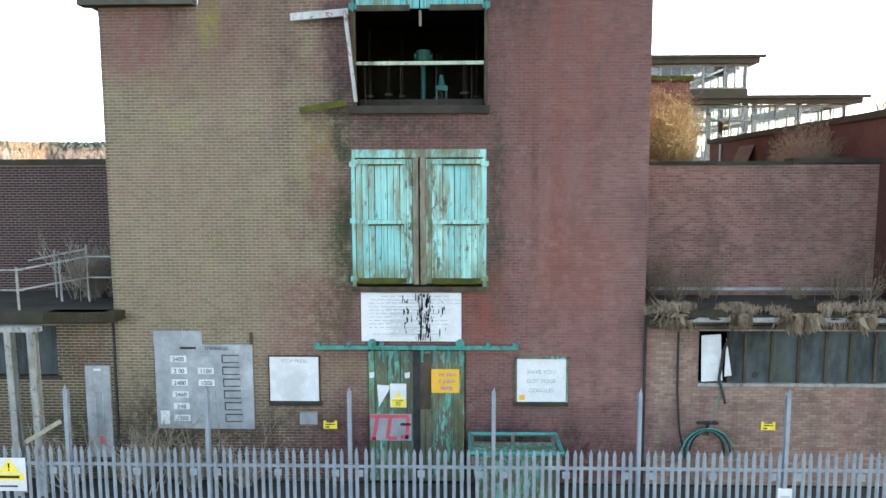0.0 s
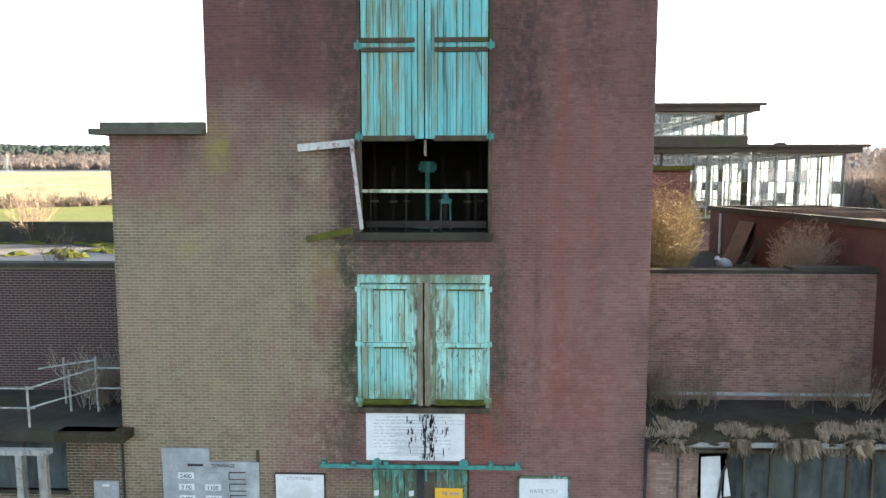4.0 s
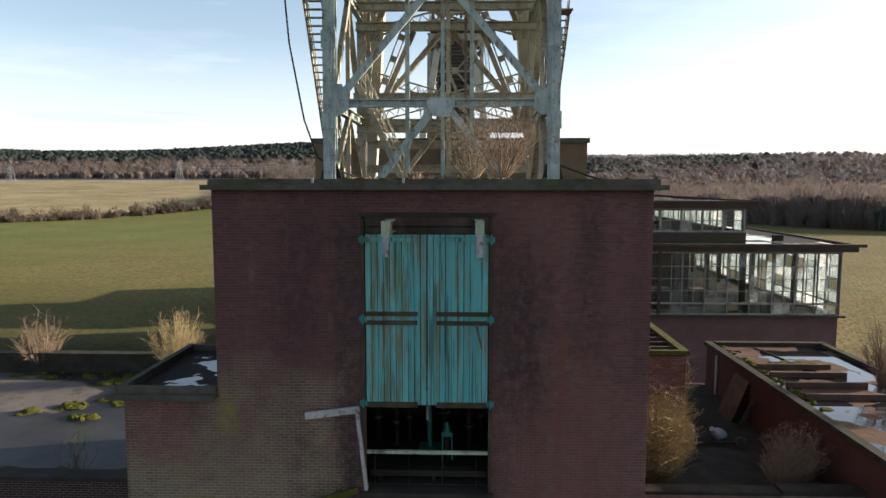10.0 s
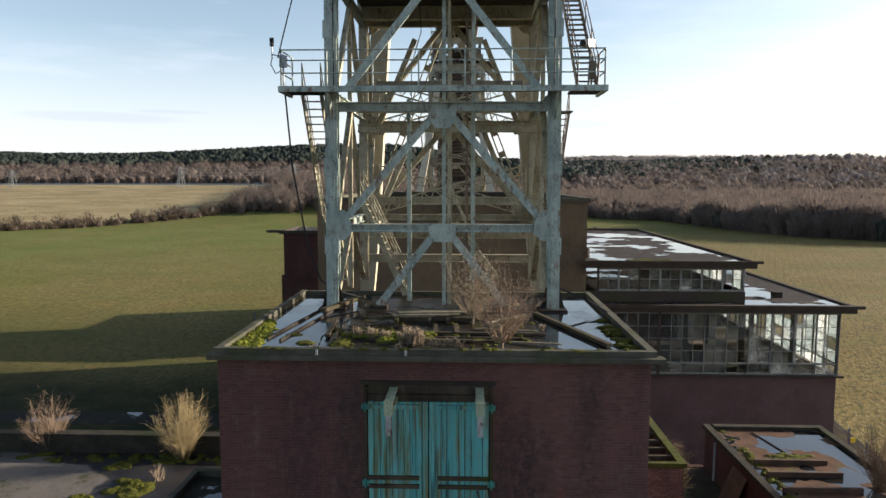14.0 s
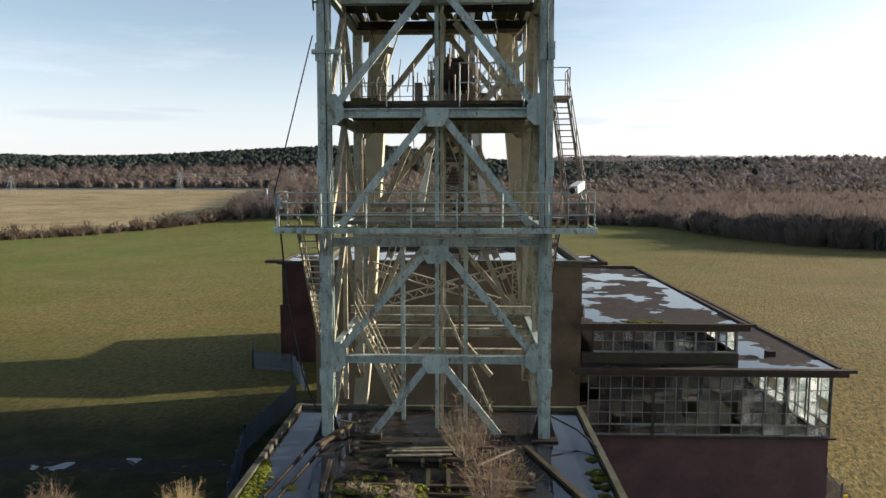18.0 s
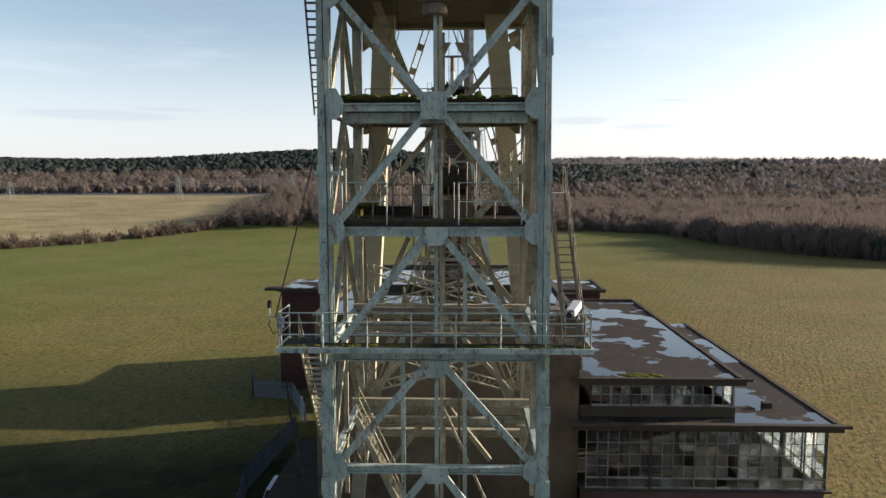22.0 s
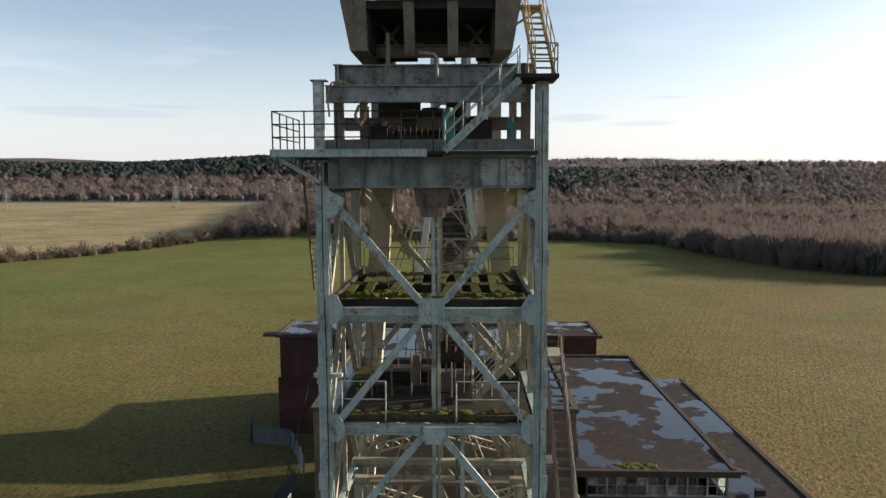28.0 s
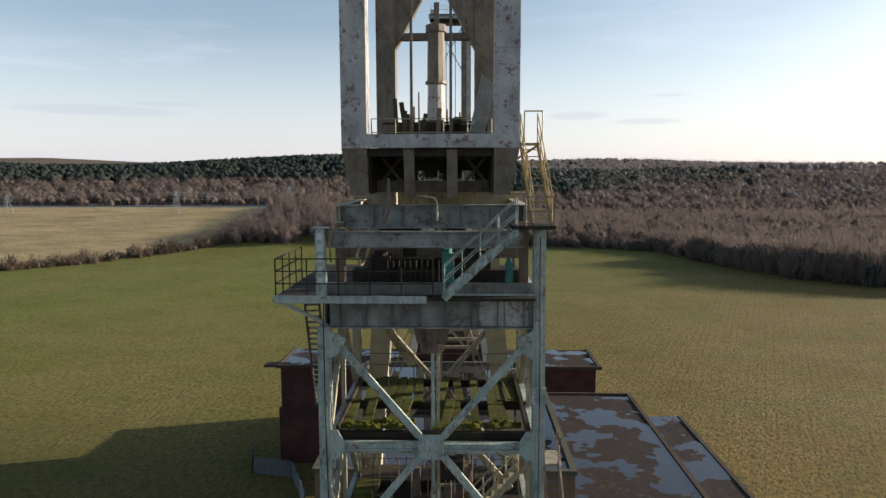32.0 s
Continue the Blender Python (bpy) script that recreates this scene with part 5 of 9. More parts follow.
# notice board over the sliding doors
sign = thing("notice_board", "long white notice board with faded writing and black bitumen runs", "sign", (-0.78, FY, 3.6))
part("panel", Solid().box(-1.99, 0.45, FY - 0.06, FY - 0.01, 3.6, 4.8), WHITE, sign)
for k in range(2):
    for i in range(18 - 6 * k):
        part("faded_line", Solid().box(-1.4 + 0.12 * k, -1.4 + 0.12 * k + rng.uniform(0.6, 1.1), FY - 0.064, FY - 0.06, 4.66 - 0.055 * i - 0.3 * k, 4.675 - 0.055 * i - 0.3 * k), FADED, sign) if i % 3 else None
for row, (a, b) in enumerate(((-1.5, 0.1), (-1.75, 0.3), (-1.8, 0.32), (-1.8, -0.1), (-1.8, 0.2), (-1.8, 0.1), (-1.8, -0.2), (-1.8, 0.0), (-1.8, 0.15), (-1.8, -0.5), (-1.2, -0.4), (-1.7, -0.2))):
    x = a
    while x < b:
        w = rng.uniform(0.06, 0.2)
        part("word_bar", Solid().box(x, x + w, FY - 0.066, FY - 0.06, 4.70 - row * 0.085, 4.722 - row * 0.085), FADED, sign)
        x += w + 0.05
runs = Solid()
for x0, n, ln in ((-0.54, 62, 1.05), (-0.36, 70, 1.1), (-0.88, 20, 0.9), (-0.02, 8, 0.5)):
    for _ in range(n):
        x, z = x0 + rng.gauss(0, 0.045), rng.uniform(3.62, 4.78) if ln > 1 else rng.uniform(3.75, 4.6)
        w, h = rng.uniform(0.006, 0.018), rng.uniform(0.04, 0.17)
        z1 = min(z + h, 4.79)
        runs.plate([(x - w, FY - 0.063, z), (x, FY - 0.063, z - h * 0.4), (x + w, FY - 0.063, z + h * 0.2), (x + w * 0.6, FY - 0.063, z1), (x - w * 0.5, FY - 0.063, z1 - 0.01)], (0, -0.004, 0))
part("bitumen_run", runs, BLACK, sign, "black bitumen drips")

# sliding doors and their track
track = thing("door_track", "green sliding-door track bolted to the brickwork", "track", (-0.65, FY, 3.46))
part("rail_bar", Solid().box(-3.15, 1.84, FY - 0.11, FY - 0.06, 3.4, 3.5), GREENP, track)
for x in (-3.05, -2.3, -1.5, 0.4, 1.1, 1.75):
    part("bracket", Solid().box(x - 0.05, x + 0.05, FY - 0.13, FY, 3.42, 3.58), GREENP, track)
for x in (-1.72, 0.42):
    part("hanger_wheel", Solid().tube((x, FY - 0.16, 3.56), (x, FY - 0.1, 3.56), 0.11, 14).bar((x, FY - 0.14, 3.5), (x, FY - 0.14, 3.1), 0.07, 0.03, (1, 0, 0)), GREENP, track)
slide = thing("sliding_doors", "decayed green boarded sliding doors with graffiti", "door", (-0.65, FY, 0))
for a, b in ((-1.84, -0.72), (-0.6, 0.53)):
    board_leaf("leaf", a, b, 0.06, 3.36, FY - 0.06, rng, slide, (), 7)
# black strip paints the darkness of the gap between the leaves
part("gap_strip", Solid().box(-0.74, -0.56, FY - 0.075, FY, 0.06, 3.36), BLACK, slide, "black strip standing in for the dark gap")
part("gap_board", Solid().box(-0.56, -0.3, FY - 0.07, FY - 0.062, 1.9, 3.3), TIMBER, slide, "bare dark board")
for x in (-1.45, -1.15, -0.85, -0.5, -0.2, 0.15):
    part("strap", Solid().box(x - 0.025, x + 0.025, FY - 0.13, FY - 0.06, 3.1, 3.42), GREENP, slide)
part("graffiti_patch", Solid().box(-1.8, -0.78, FY - 0.085, FY - 0.08, 1.1, 1.78), GREYB, slide, "grey overpainted patch")
for p, q in (((-1.8, 1.72), (-0.85, 1.72)), ((-1.62, 1.7), (-1.72, 1.12)), ((-1.3, 1.7), (-1.38, 1.15)), ((-1.35, 1.16), (-1.15, 1.16)), ((-0.86, 1.7), (-0.9, 1.15)), ((-1.05, 1.2), (-0.86, 1.2)), ((-1.78, 1.14), (-1.66, 1.14))):
    part("red_stroke", Solid().bar((p[0], FY - 0.09, p[1]), (q[0], FY - 0.09, q[1]), 0.09, 0.006, (0, -1, 0)), RED, slide, "red sprayed stroke")
part("handle", Solid().box(-1.05, -0.8, FY - 0.13, FY - 0.08, 1.5, 1.55), BLACK, slide)
o = thing("lamp_sign", "orange enamel sign asking for lamps, partly worn away", "sign", (0.0, FY, 2.3))
part("plate", Solid().box(-0.28, 0.4, FY - 0.14, FY - 0.12, 2.34, 2.93), ORANGE, o)
for i, w in enumerate(("ve you", "t your", "lamp")):
    letters(w, 0.16, (0.1, FY - 0.141, 2.76 - 0.17 * i), BLUE, o)
o = thing("danger_sign", "white and yellow danger keep out notice on the door", "sign", (-1.1, FY, 1.9))
part("plate", Solid().box(-1.3, -0.9, FY - 0.1, FY - 0.085, 1.95, 2.55), WHITE, o)
part("yellow_panel", Solid().box(-1.28, -0.92, FY - 0.106, FY - 0.1, 1.97, 2.16), YELLOW, o)
part("triangle", Solid().plate([(-1.2, FY - 0.106, 2.18), (-1.0, FY - 0.106, 2.18), (-1.1, FY - 0.106, 2.36)], (0, 0.005, 0)), YELLOW, o)
for i, w in enumerate(("DANGER", "KEEP", "OUT")):
    letters(w, 0.06, (-1.1, FY - 0.107, 2.11 - 0.058 * i), BLACK, o)
o = thing("paper_notice", "torn white paper notice on the door", "notice", (-1.5, FY, 1.95))
part("sheet", Solid().plate([(-1.62, FY - 0.09, 2.52), (-1.32, FY - 0.09, 2.5), (-1.32, FY - 0.09, 2.4), (-1.58, FY - 0.09, 1.95)], (0, 0.004, 0)), WHITE, o)
for x in (-1.75, -0.88):
    single("paper_scrap", Solid().plate([(x - 0.06, FY - 0.09, 2.82), (x + 0.07, FY - 0.09, 2.84), (x + 0.06, FY - 0.09, 2.7), (x - 0.05, FY - 0.09, 2.68)], (0, 0.004, 0)), WHITE, "small torn scrap of white paper on the door", "paper")

# stop press, goggles and tonnage boards
o = thing("stop_press_board", "blank white stop press board with a dark sill", "sign", (-3.67, FY, 2.0))
part("panel", Solid().box(-4.29, -3.06, FY - 0.05, FY - 0.01, 2.08, 3.2), WHITE, o)
part("frame", Solid().box(-4.31, -4.285, FY - 0.06, FY, 2.05, 3.22).box(-3.065, -3.04, FY - 0.06, FY, 2.05, 3.22).box(-4.31, -3.04, FY - 0.06, FY, 3.2, 3.225), DARK, o)
part("sill", Solid().box(-4.3, -3.0, FY - 0.12, FY, 1.98, 2.07), DARK, o)
letters("STOP PRESS", 0.125, (-3.67, FY - 0.052, 3.05), GREYB, o)
o = thing("goggles_board", "white safety board asking about goggles", "sign", (2.4, FY, 2.0))
part("panel", Solid().box(1.8, 3.02, FY - 0.05, FY - 0.01, 2.1, 3.18), WHITE, o)
part("frame", Solid().box(1.76, 1.81, FY - 0.06, FY, 2.06, 3.22).box(3.0, 3.05, FY - 0.06, FY, 2.06, 3.22).box(1.76, 3.05, FY - 0.06, FY, 3.17, 3.23), DOOR, o)
part("sill", Solid().box(1.72, 3.06, FY - 0.1, FY, 2.0, 2.09), DARK, o)
for i, w in enumerate(("HAVE YOU", "GOT YOUR", "GOGGLES")):
    letters(w, 0.14, (2.4, FY - 0.052, 2.8 - 0.23 * i), GREYB, o)
part("sticker", Solid().box(1.86, 2.0, FY - 0.056, FY - 0.05, 2.14, 2.27), ORANGE, o, "small orange sticker")
o = thing("tonnage_board", "grey sheet-metal tonnage board with number plates", "sign", (-5.9, FY, 1.34))
part("panel", Solid().box(-7.14, -4.7, FY - 0.06, FY - 0.01, 1.36, 3.5), GREYB, o)
part("upper_panel", Solid().box(-7.16, -5.95, FY - 0.05, FY - 0.01, 3.5, 3.84), GREYB, o)
part("slat", Solid().box(-4.76, -4.7, FY - 0.05, FY, 3.5, 3.8), TIMBER, o)
letters("TONNAGE", 0.12, (-5.6, FY - 0.062, 3.36), BLACK, o)
part("faded_word", Solid().box(-6.5, -6.1, FY - 0.063, FY - 0.06, 3.38, 3.44), BLACK, o)
for i, w in enumerate(("2400", "2 00", "2480", "2460", "248", "1200")):
    x, z = -6.55 + 0.01 * i, 3.08 - 0.3 * i
    p = part("number_plate", Solid().box(x - 0.2, x + 0.2, FY - 0.075, FY - 0.06, z - 0.02, z + 0.14), WHITE, o)
    letters(w, 0.15, (x, FY - 0.077, z), BLACK, p)
for i, w in enumerate(("", "1100", "1000", "", "", "")):
    x, z = -5.88 + 0.01 * i, 3.08 - 0.3 * i
    p = part("number_plate" if w else "empty_slot", Solid().box(x - 0.2, x + 0.2, FY - 0.075, FY - 0.06, z - 0.02, z + 0.14), WHITE if w else GREYB, o)
    if w:
        letters(w, 0.15, (x, FY - 0.077, z), BLACK, p)
    x = -5.25 + 0.01 * i
    p = part("empty_slot", Solid().box(x - 0.21, x + 0.21, FY - 0.07, FY - 0.06, z - 0.02, z + 0.16), GREYB, o)
    part("slot_edge", Solid().box(x - 0.21, x + 0.21, FY - 0.085, FY - 0.07, z + 0.145, z + 0.165).box(x - 0.21, x - 0.195, FY - 0.085, FY - 0.07, z - 0.02, z + 0.16).box(x - 0.21, x + 0.21, FY - 0.085, FY - 0.07, z - 0.035, z - 0.02), DARK, p)
part("torn_label", Solid().box(-7.05, -6.82, FY - 0.07, FY - 0.06, 1.48, 1.82), WHITE, o)
o = single("electric_box", Solid().box(-3.55, -3.12, FY - 0.1, FY, 1.5, 1.8), GREYB, "small grey electrical box on the brick wall", "box")
for x, z in ((-2.81, 1.47), (7.93, 1.52)):
    o = thing("warning_plate", "small yellow warning plate on the brick wall", "sign", (x, FY, z), "small warning plates")
    part("plate", Solid().plate([(x - 0.17, FY - 0.03, z - 0.1), (x + 0.17, FY - 0.03, z - 0.1), (x + 0.17, FY - 0.03, z + 0.1), (x + 0.11, FY - 0.03, z + 0.1), (x + 0.09, FY - 0.03, z + 0.05), (x - 0.09, FY - 0.03, z + 0.05), (x - 0.11, FY - 0.03, z + 0.1), (x - 0.17, FY - 0.03, z + 0.1)], (0, 0.03, 0)), YELLOW, o)
    part("writing_bar", Solid().box(x - 0.12, x + 0.12, FY - 0.034, FY - 0.03, z + 0.0, z + 0.025).box(x - 0.12, x - 0.02, FY - 0.034, FY - 0.03, z - 0.07, z - 0.04), BLACK, o)

# skip standing before the wall
sk = thing("skip", "old turquoise steel tub with a rolled rim by the wall", "skip", (1.7, 14.6, 0))
part("body", Solid().hexa([(0.85, 14.2, 0.1), (2.55, 14.2, 0.1), (2.55, 15.1, 0.1), (0.85, 15.1, 0.1), (0.7, 14.1, 1.18), (2.7, 14.1, 1.18), (2.7, 15.2, 1.18), (0.7, 15.2, 1.18)]), DOOR, sk)
part("rim", Solid().tube((0.66, 14.06, 1.36), (2.74, 14.06, 1.36), 0.05, 8).tube((0.66, 15.24, 1.36), (2.74, 15.24, 1.36), 0.05, 8).tube((0.66, 14.06, 1.36), (0.66, 15.24, 1.36), 0.05, 8).tube((2.74, 14.06, 1.36), (2.74, 15.24, 1.36), 0.05, 8), GREENP, sk)
for x in (0.72, 1.7, 2.68):
    for y in (14.05, 15.17):
        part("post", Solid().box(x - 0.04, x + 0.04, y, y + 0.08, 1.0, 1.36), RUSTY, sk)
part("skid", Solid().box(1.0, 1.15, 14.1, 15.2, 0, 0.1).box(2.2, 2.35, 14.1, 15.2, 0, 0.1), RUSTY, sk)

# ---- roof of the shaft building ----
for i, (x0, y0, x1, y1) in enumerate(((-5.0, 17.2, -4.3, 22.5), (-4.6, 17.0, -3.9, 22.0))):
    single("timber_batten", Solid().bar((x0, y0, 16.86), (x1, y1, 16.86), 0.055, 0.06), DARK, "dark batten lying in the roof puddle", "timber", group="roof timbers")
for p, q, w in (((2.6, 20.8, 16.9), (4.1, 16.6, 16.9), 0.26), ((-1.8, 19.8, 16.9), (0.9, 19.6, 16.95), 0.28), ((-0.9, 20.6, 16.95), (1.6, 20.6, 16.95), 0.2), ((-2.6, 18.0, 16.88), (2.6, 17.9, 16.88), 0.18), ((-2.2, 17.2, 16.88), (0.6, 17.0, 16.88), 0.22), ((-3.6, 19.6, 16.9), (-3.4, 17.4, 16.9), 0.2), ((-3.0, 21.0, 16.9), (-2.8, 19.8, 16.9), 0.22), ((0.5, 17.0, 16.86), (2.0, 17.4, 16.86), 0.14), ((0.1, 19.0, 16.9), (0.15, 17.8, 16.9), 0.2), ((-0.5, 19.0, 16.9), (-0.45, 17.8, 16.9), 0.2), ((-4.2, 20.5, 17.0), (-3.2, 22.6, 17.1), 0.3)):
    single("timber_beam", Solid().bar(p, q, w * 0.6, w * 0.4), TIMBER, "fallen rotten beam lying on the wet roof", "timber", group="roof timbers")
pal = thing("pallet", "broken mossy wooden pallet lying on the wet roof", "pallet", (-0.6, 19.8, 16.86))
for y, z, a, b in ((20.25, 17.02, -1.9, 0.55), (20.0, 17.04, -1.7, 0.75), (19.7, 17.02, -1.85, 0.2)):
    part("slat", Solid().bar((a, y, z), (b, y + 0.06, z + 0.03), 0.14, 0.04), STILE, pal, "pale split slat")
for x in (-1.75, -0.75, -0.2, 0.4):
    part("runner", Solid().bar((x, 20.35, 16.92), (x + 0.06, 19.2 if x < 0 else 19.5, 16.92), 0.1, 0.12), TIMBER, pal)
for p, q in (((-2.6, 19.0), (-1.2, 18.7)), ((0.6, 18.6), (2.4, 18.2)), ((-0.4, 17.5), (1.9, 17.3)), ((1.0, 19.4), (2.2, 20.6)), ((-3.3, 18.4), (-3.1, 17.0)), ((-2.9, 21.2), (-1.2, 21.0)), ((1.6, 17.0), (2.9, 16.7)), ((-1.9, 16.6), (-0.2, 16.5))):
    single("broken_lath", Solid().bar((*p, 16.87), (*q, 16.9), 0.07, 0.035), STILE if q[0] > 2 else TIMBER, "splintered lath lying in the roof mud", "timber", group="roof timbers")
chunks = []
for _ in range(120):
    chunks.append(hump(rng, rng.uniform(-3.2, 2.6), rng.uniform(16.0, 21.3), 16.83, rng.uniform(0.03, 0.1), rng.uniform(0.02, 0.07), 6))
for _ in range(34):
    chunks.append(hump(rng, rng.gauss(-1.9, 1.1), rng.gauss(17.5, 0.6), 16.83, rng.uniform(0.06, 0.24), rng.uniform(0.03, 0.12)))
for _ in range(24):
    chunks.append(hump(rng, rng.uniform(-5.6, 4.4), 15.42 + rng.uniform(0, 0.12), 17.04, rng.uniform(0.04, 0.12), rng.uniform(0.02, 0.06)))
for _ in range(16):
    chunks.append(hump(rng, rng.uniform(4.4, 4.75), rng.uniform(16.2, 20), 16.83, rng.uniform(0.1, 0.22), rng.uniform(0.05, 0.12)))
mass("roof_moss", *joined(chunks), MOSS, "dark green moss cushions on the flat roof", "moss")
chunks = []
for _ in range(420):
    y = rng.uniform(15.65, 19.6)
    chunks.append(hump(rng, -5.64 + abs(rng.gauss(0, 0.2)) * (1.9 - 0.42 * (y - 15.7)), y, 16.83, rng.uniform(0.04, 0.13), rng.uniform(0.03, 0.11), 7))
for _ in range(160):
    chunks.append(hump(rng, -5.6 + rng.expovariate(1.1), 15.62 + abs(rng.gauss(0, 0.12)), 16.83, rng.uniform(0.04, 0.11), rng.uniform(0.02, 0.08), 7))
for x, y in ((-2.6, 17.4), (-2.2, 17.7), (-1.2, 17.6), (-0.9, 17.9), (-1.7, 17.2)):
    for _ in range(7):
        chunks.append(hump(rng, x + rng.gauss(0, 0.2), y + rng.gauss(0, 0.15), 16.86, rng.uniform(0.07, 0.16), rng.uniform(0.06, 0.14)))
mass("corner_moss", *joined([c for c in chunks if c[0][0][0] < 4.5]), SUNMOSS, "bright yellow-green moss banked in the roof corner", "moss")
pl = [(rng.gauss(-1.4, 0.7), rng.gauss(17.4, 0.4), 16.84, rng.uniform(0.35, 0.7)) for _ in range(16)] + [(-0.95 + rng.gauss(0, 0.12), 16.7 + rng.gauss(0, 0.1), 16.84, 0.9) for _ in range(5)] + [(0.1 + rng.gauss(0, 0.22), 16.05, 16.84, 0.7) for _ in range(8)] + [(-1.3, 15.95, 16.84, 0.5), (-3.4, 15.8, 16.84, 0.5), (2.6, 18.6, 16.84, 0.4)]
mass("roof_grass", *tufts(rng, pl, 46, 0.55, 0.009), STRAW, "dry tussock grass growing on the roof", "grass")


def bare_tree(label, x, y, z, height, radius, n, m, r=0.007):
    """A leafless young tree: a forked trunk and a rounded crown of fine twigs."""
    t = thing("sapling", label, "tree", (x, y, z))
    part("trunk", Solid().tube((x, y, z), (x + 0.05, y, z + height * 0.22), r * 6, 6, r * 4).tube((x + 0.05, y, z + height * 0.22), (x - 0.1, y, z + height * 0.55), r * 4, 6, r * 2).tube((x + 0.05, y, z + height * 0.2), (x + 0.22, y, z + height * 0.55), r * 3, 6, r * 2), m, t)
    v, f = joined([thicket(rng, (x, y, z + 0.25), n, height * 0.9, radius, r, 0.7), sprigs(rng, (x, y, z + 0.2), n // 9, height * 0.75, 0.05, r * 2, 4, 1.3)])
    me = bpy.data.meshes.new("crown")
    me.from_pydata(v, [], f)
    me.materials.append(m)
    part("crown", me, m, t)


bare_tree("leafless pinkish birch sapling rooted in the roof debris", 1.3, 16.15, 16.84, 2.4, 0.95, 62, PINKTWIG, 0.006)
bare_tree("tangle of bare brown stems growing against the headframe", 0.6, 19.4, 16.84, 2.4, 1.1, 60, TWIG, 0.006)
for x in (-3.2, -1.05):
    g = thing("coping_bracket", "small pale bracket on the coping edge", "bracket", (x, 15.2, 17.05), "coping brackets")
    part("lug", Solid().box(x - 0.028, x + 0.028, 15.14, 15.2, 16.95, 17.08), GREYB, g)
s = Solid().line([(-5.6, 21.6, 24.6), (-5.35, 21.6, 21.5), (-4.9, 21.6, 19.0), (-4.5, 21.7, 17.8), (-3.9, 21.8, 17.4), (-2.9, 22.4, 17.0)], 0.03)
single("cable", s, BLACK, "slack black cable hanging down beside the headframe leg", "cable")
s = Solid().line([(3.4, 22.0, 17.6), (4.4, 21.6, 17.2), (4.9, 20.6, 16.98), (5.1, 19.0, 16.6)], 0.035)
single("cable", s, BLACK, "black cable draped over the roof edge", "cable")


# ---- low building beside the tower, with its slab, rails and goalpost ----
left = thing("left_building", "low brick building with a mossy slab roof and broken parapet", "building", (-20, 18.5, 0))
part("front_wall", Solid().box(-45, -8.15, 18.506, 18.9, 0, 8.0), MORTAR, left)
part("parapet_cap", Solid().box(-45, -8.15, 18.4, 19.0, 8.0, 8.14), CONCDARK, left)
part("rear_wall", Solid().box(-45, -8.15, 31.1, 31.5, 0, 8.5), CONCDARK, left)
part("parapet_cap", Solid().box(-45, -5.8, 31.0, 31.6, 8.5, 8.62), CONCDARK, left)
part("end_wall", Solid().box(-45.4, -45, 18.5, 31.5, 0, 8.0), PLAIN_BRICK, left)
part("roof", Solid().box(-45, -8.15, 18.9, 31.1, 7.3, 7.6).box(-8.15, -5.8, 20.1, 31.1, 7.3, 7.6), SLABROOF, left, "dark concrete slabs with a pale patch and moss")
part("inner_parapet", Solid().box(-8.6, -8.3, 20.1, 26.5, 7.6, 8.2), CONC, left)
rng = random.Random(31)
chunks = []
for cx, cy, r, n in ((-14.4, 27.5, 0.75, 34), (-13.9, 27.0, 0.5, 14), (-16.1, 26.3, 0.42, 18), (-14.9, 24.9, 0.3, 9), (-16.2, 29.6, 0.4, 9), (-17.4, 25.5, 0.3, 8)):
    chunks += [hump(rng, cx + rng.gauss(0, r * 0.55), cy + rng.gauss(0, r * 0.5), 7.59, rng.uniform(0.12, 0.34), rng.uniform(0.06, 0.2)) for _ in range(n)]
chunks += [hump(rng, rng.uniform(-26, -9), rng.uniform(30, 31), 7.6, rng.uniform(0.08, 0.3), rng.uniform(0.04, 0.14)) for _ in range(70)]
chunks += [hump(rng, rng.uniform(-26, -9), rng.uniform(19, 20.2), 7.6, rng.uniform(0.1, 0.35), rng.uniform(0.05, 0.16)) for _ in range(70)]
mass("slab_moss", *joined(chunks), MOSS, "yellow-green moss cushions on the slab roof", "moss")
for x, y, n, h, m, lab in ((-20.6, 31.4, 30, 3.3, PINKTWIG, "leafless brown bush growing from the far parapet"), (-13.4, 30.6, 60, 3.6, GOLDTWIG, "dense golden leafless bush catching the sun"), (-13.5, 28.2, 6, 1.0, STRAW, "small dead seedling between moss cushions"), (-12.0, 19.6, 14, 1.9, TWIG, "bare shrub with seed heads on the parapet"), (-15.5, 19.6, 12, 1.7, TWIG, "bare shrub with seed heads on the parapet"), (-8.6, 28.0, 16, 3.2, TWIG, "thin bare shrub in the building corner"), (-7.3, 21.0, 10, 2.6, TWIG, "bare shrub behind the shoulder roof")):
    t = thing("bush", lab, "bush", (x, y, 7.6))
    me = bpy.data.meshes.new("crown")
    v, f = joined([thicket(rng, (x, y, 7.6), n * 2, h * 0.95, h * 0.36, 0.007), sprigs(rng, (x, y, 7.6), n // 2, h * 0.8, 0.12, 0.012, 5, 0.75)]) if n >= 30 else sprigs(rng, (x, y, 7.6), n, h * 0.8, 0.3, 0.010, 4, 0.7)
    me.from_pydata(v, [], f)
    me.materials.append(m)
    part("crown", me, m, t)
    rooted(t, m, rng)

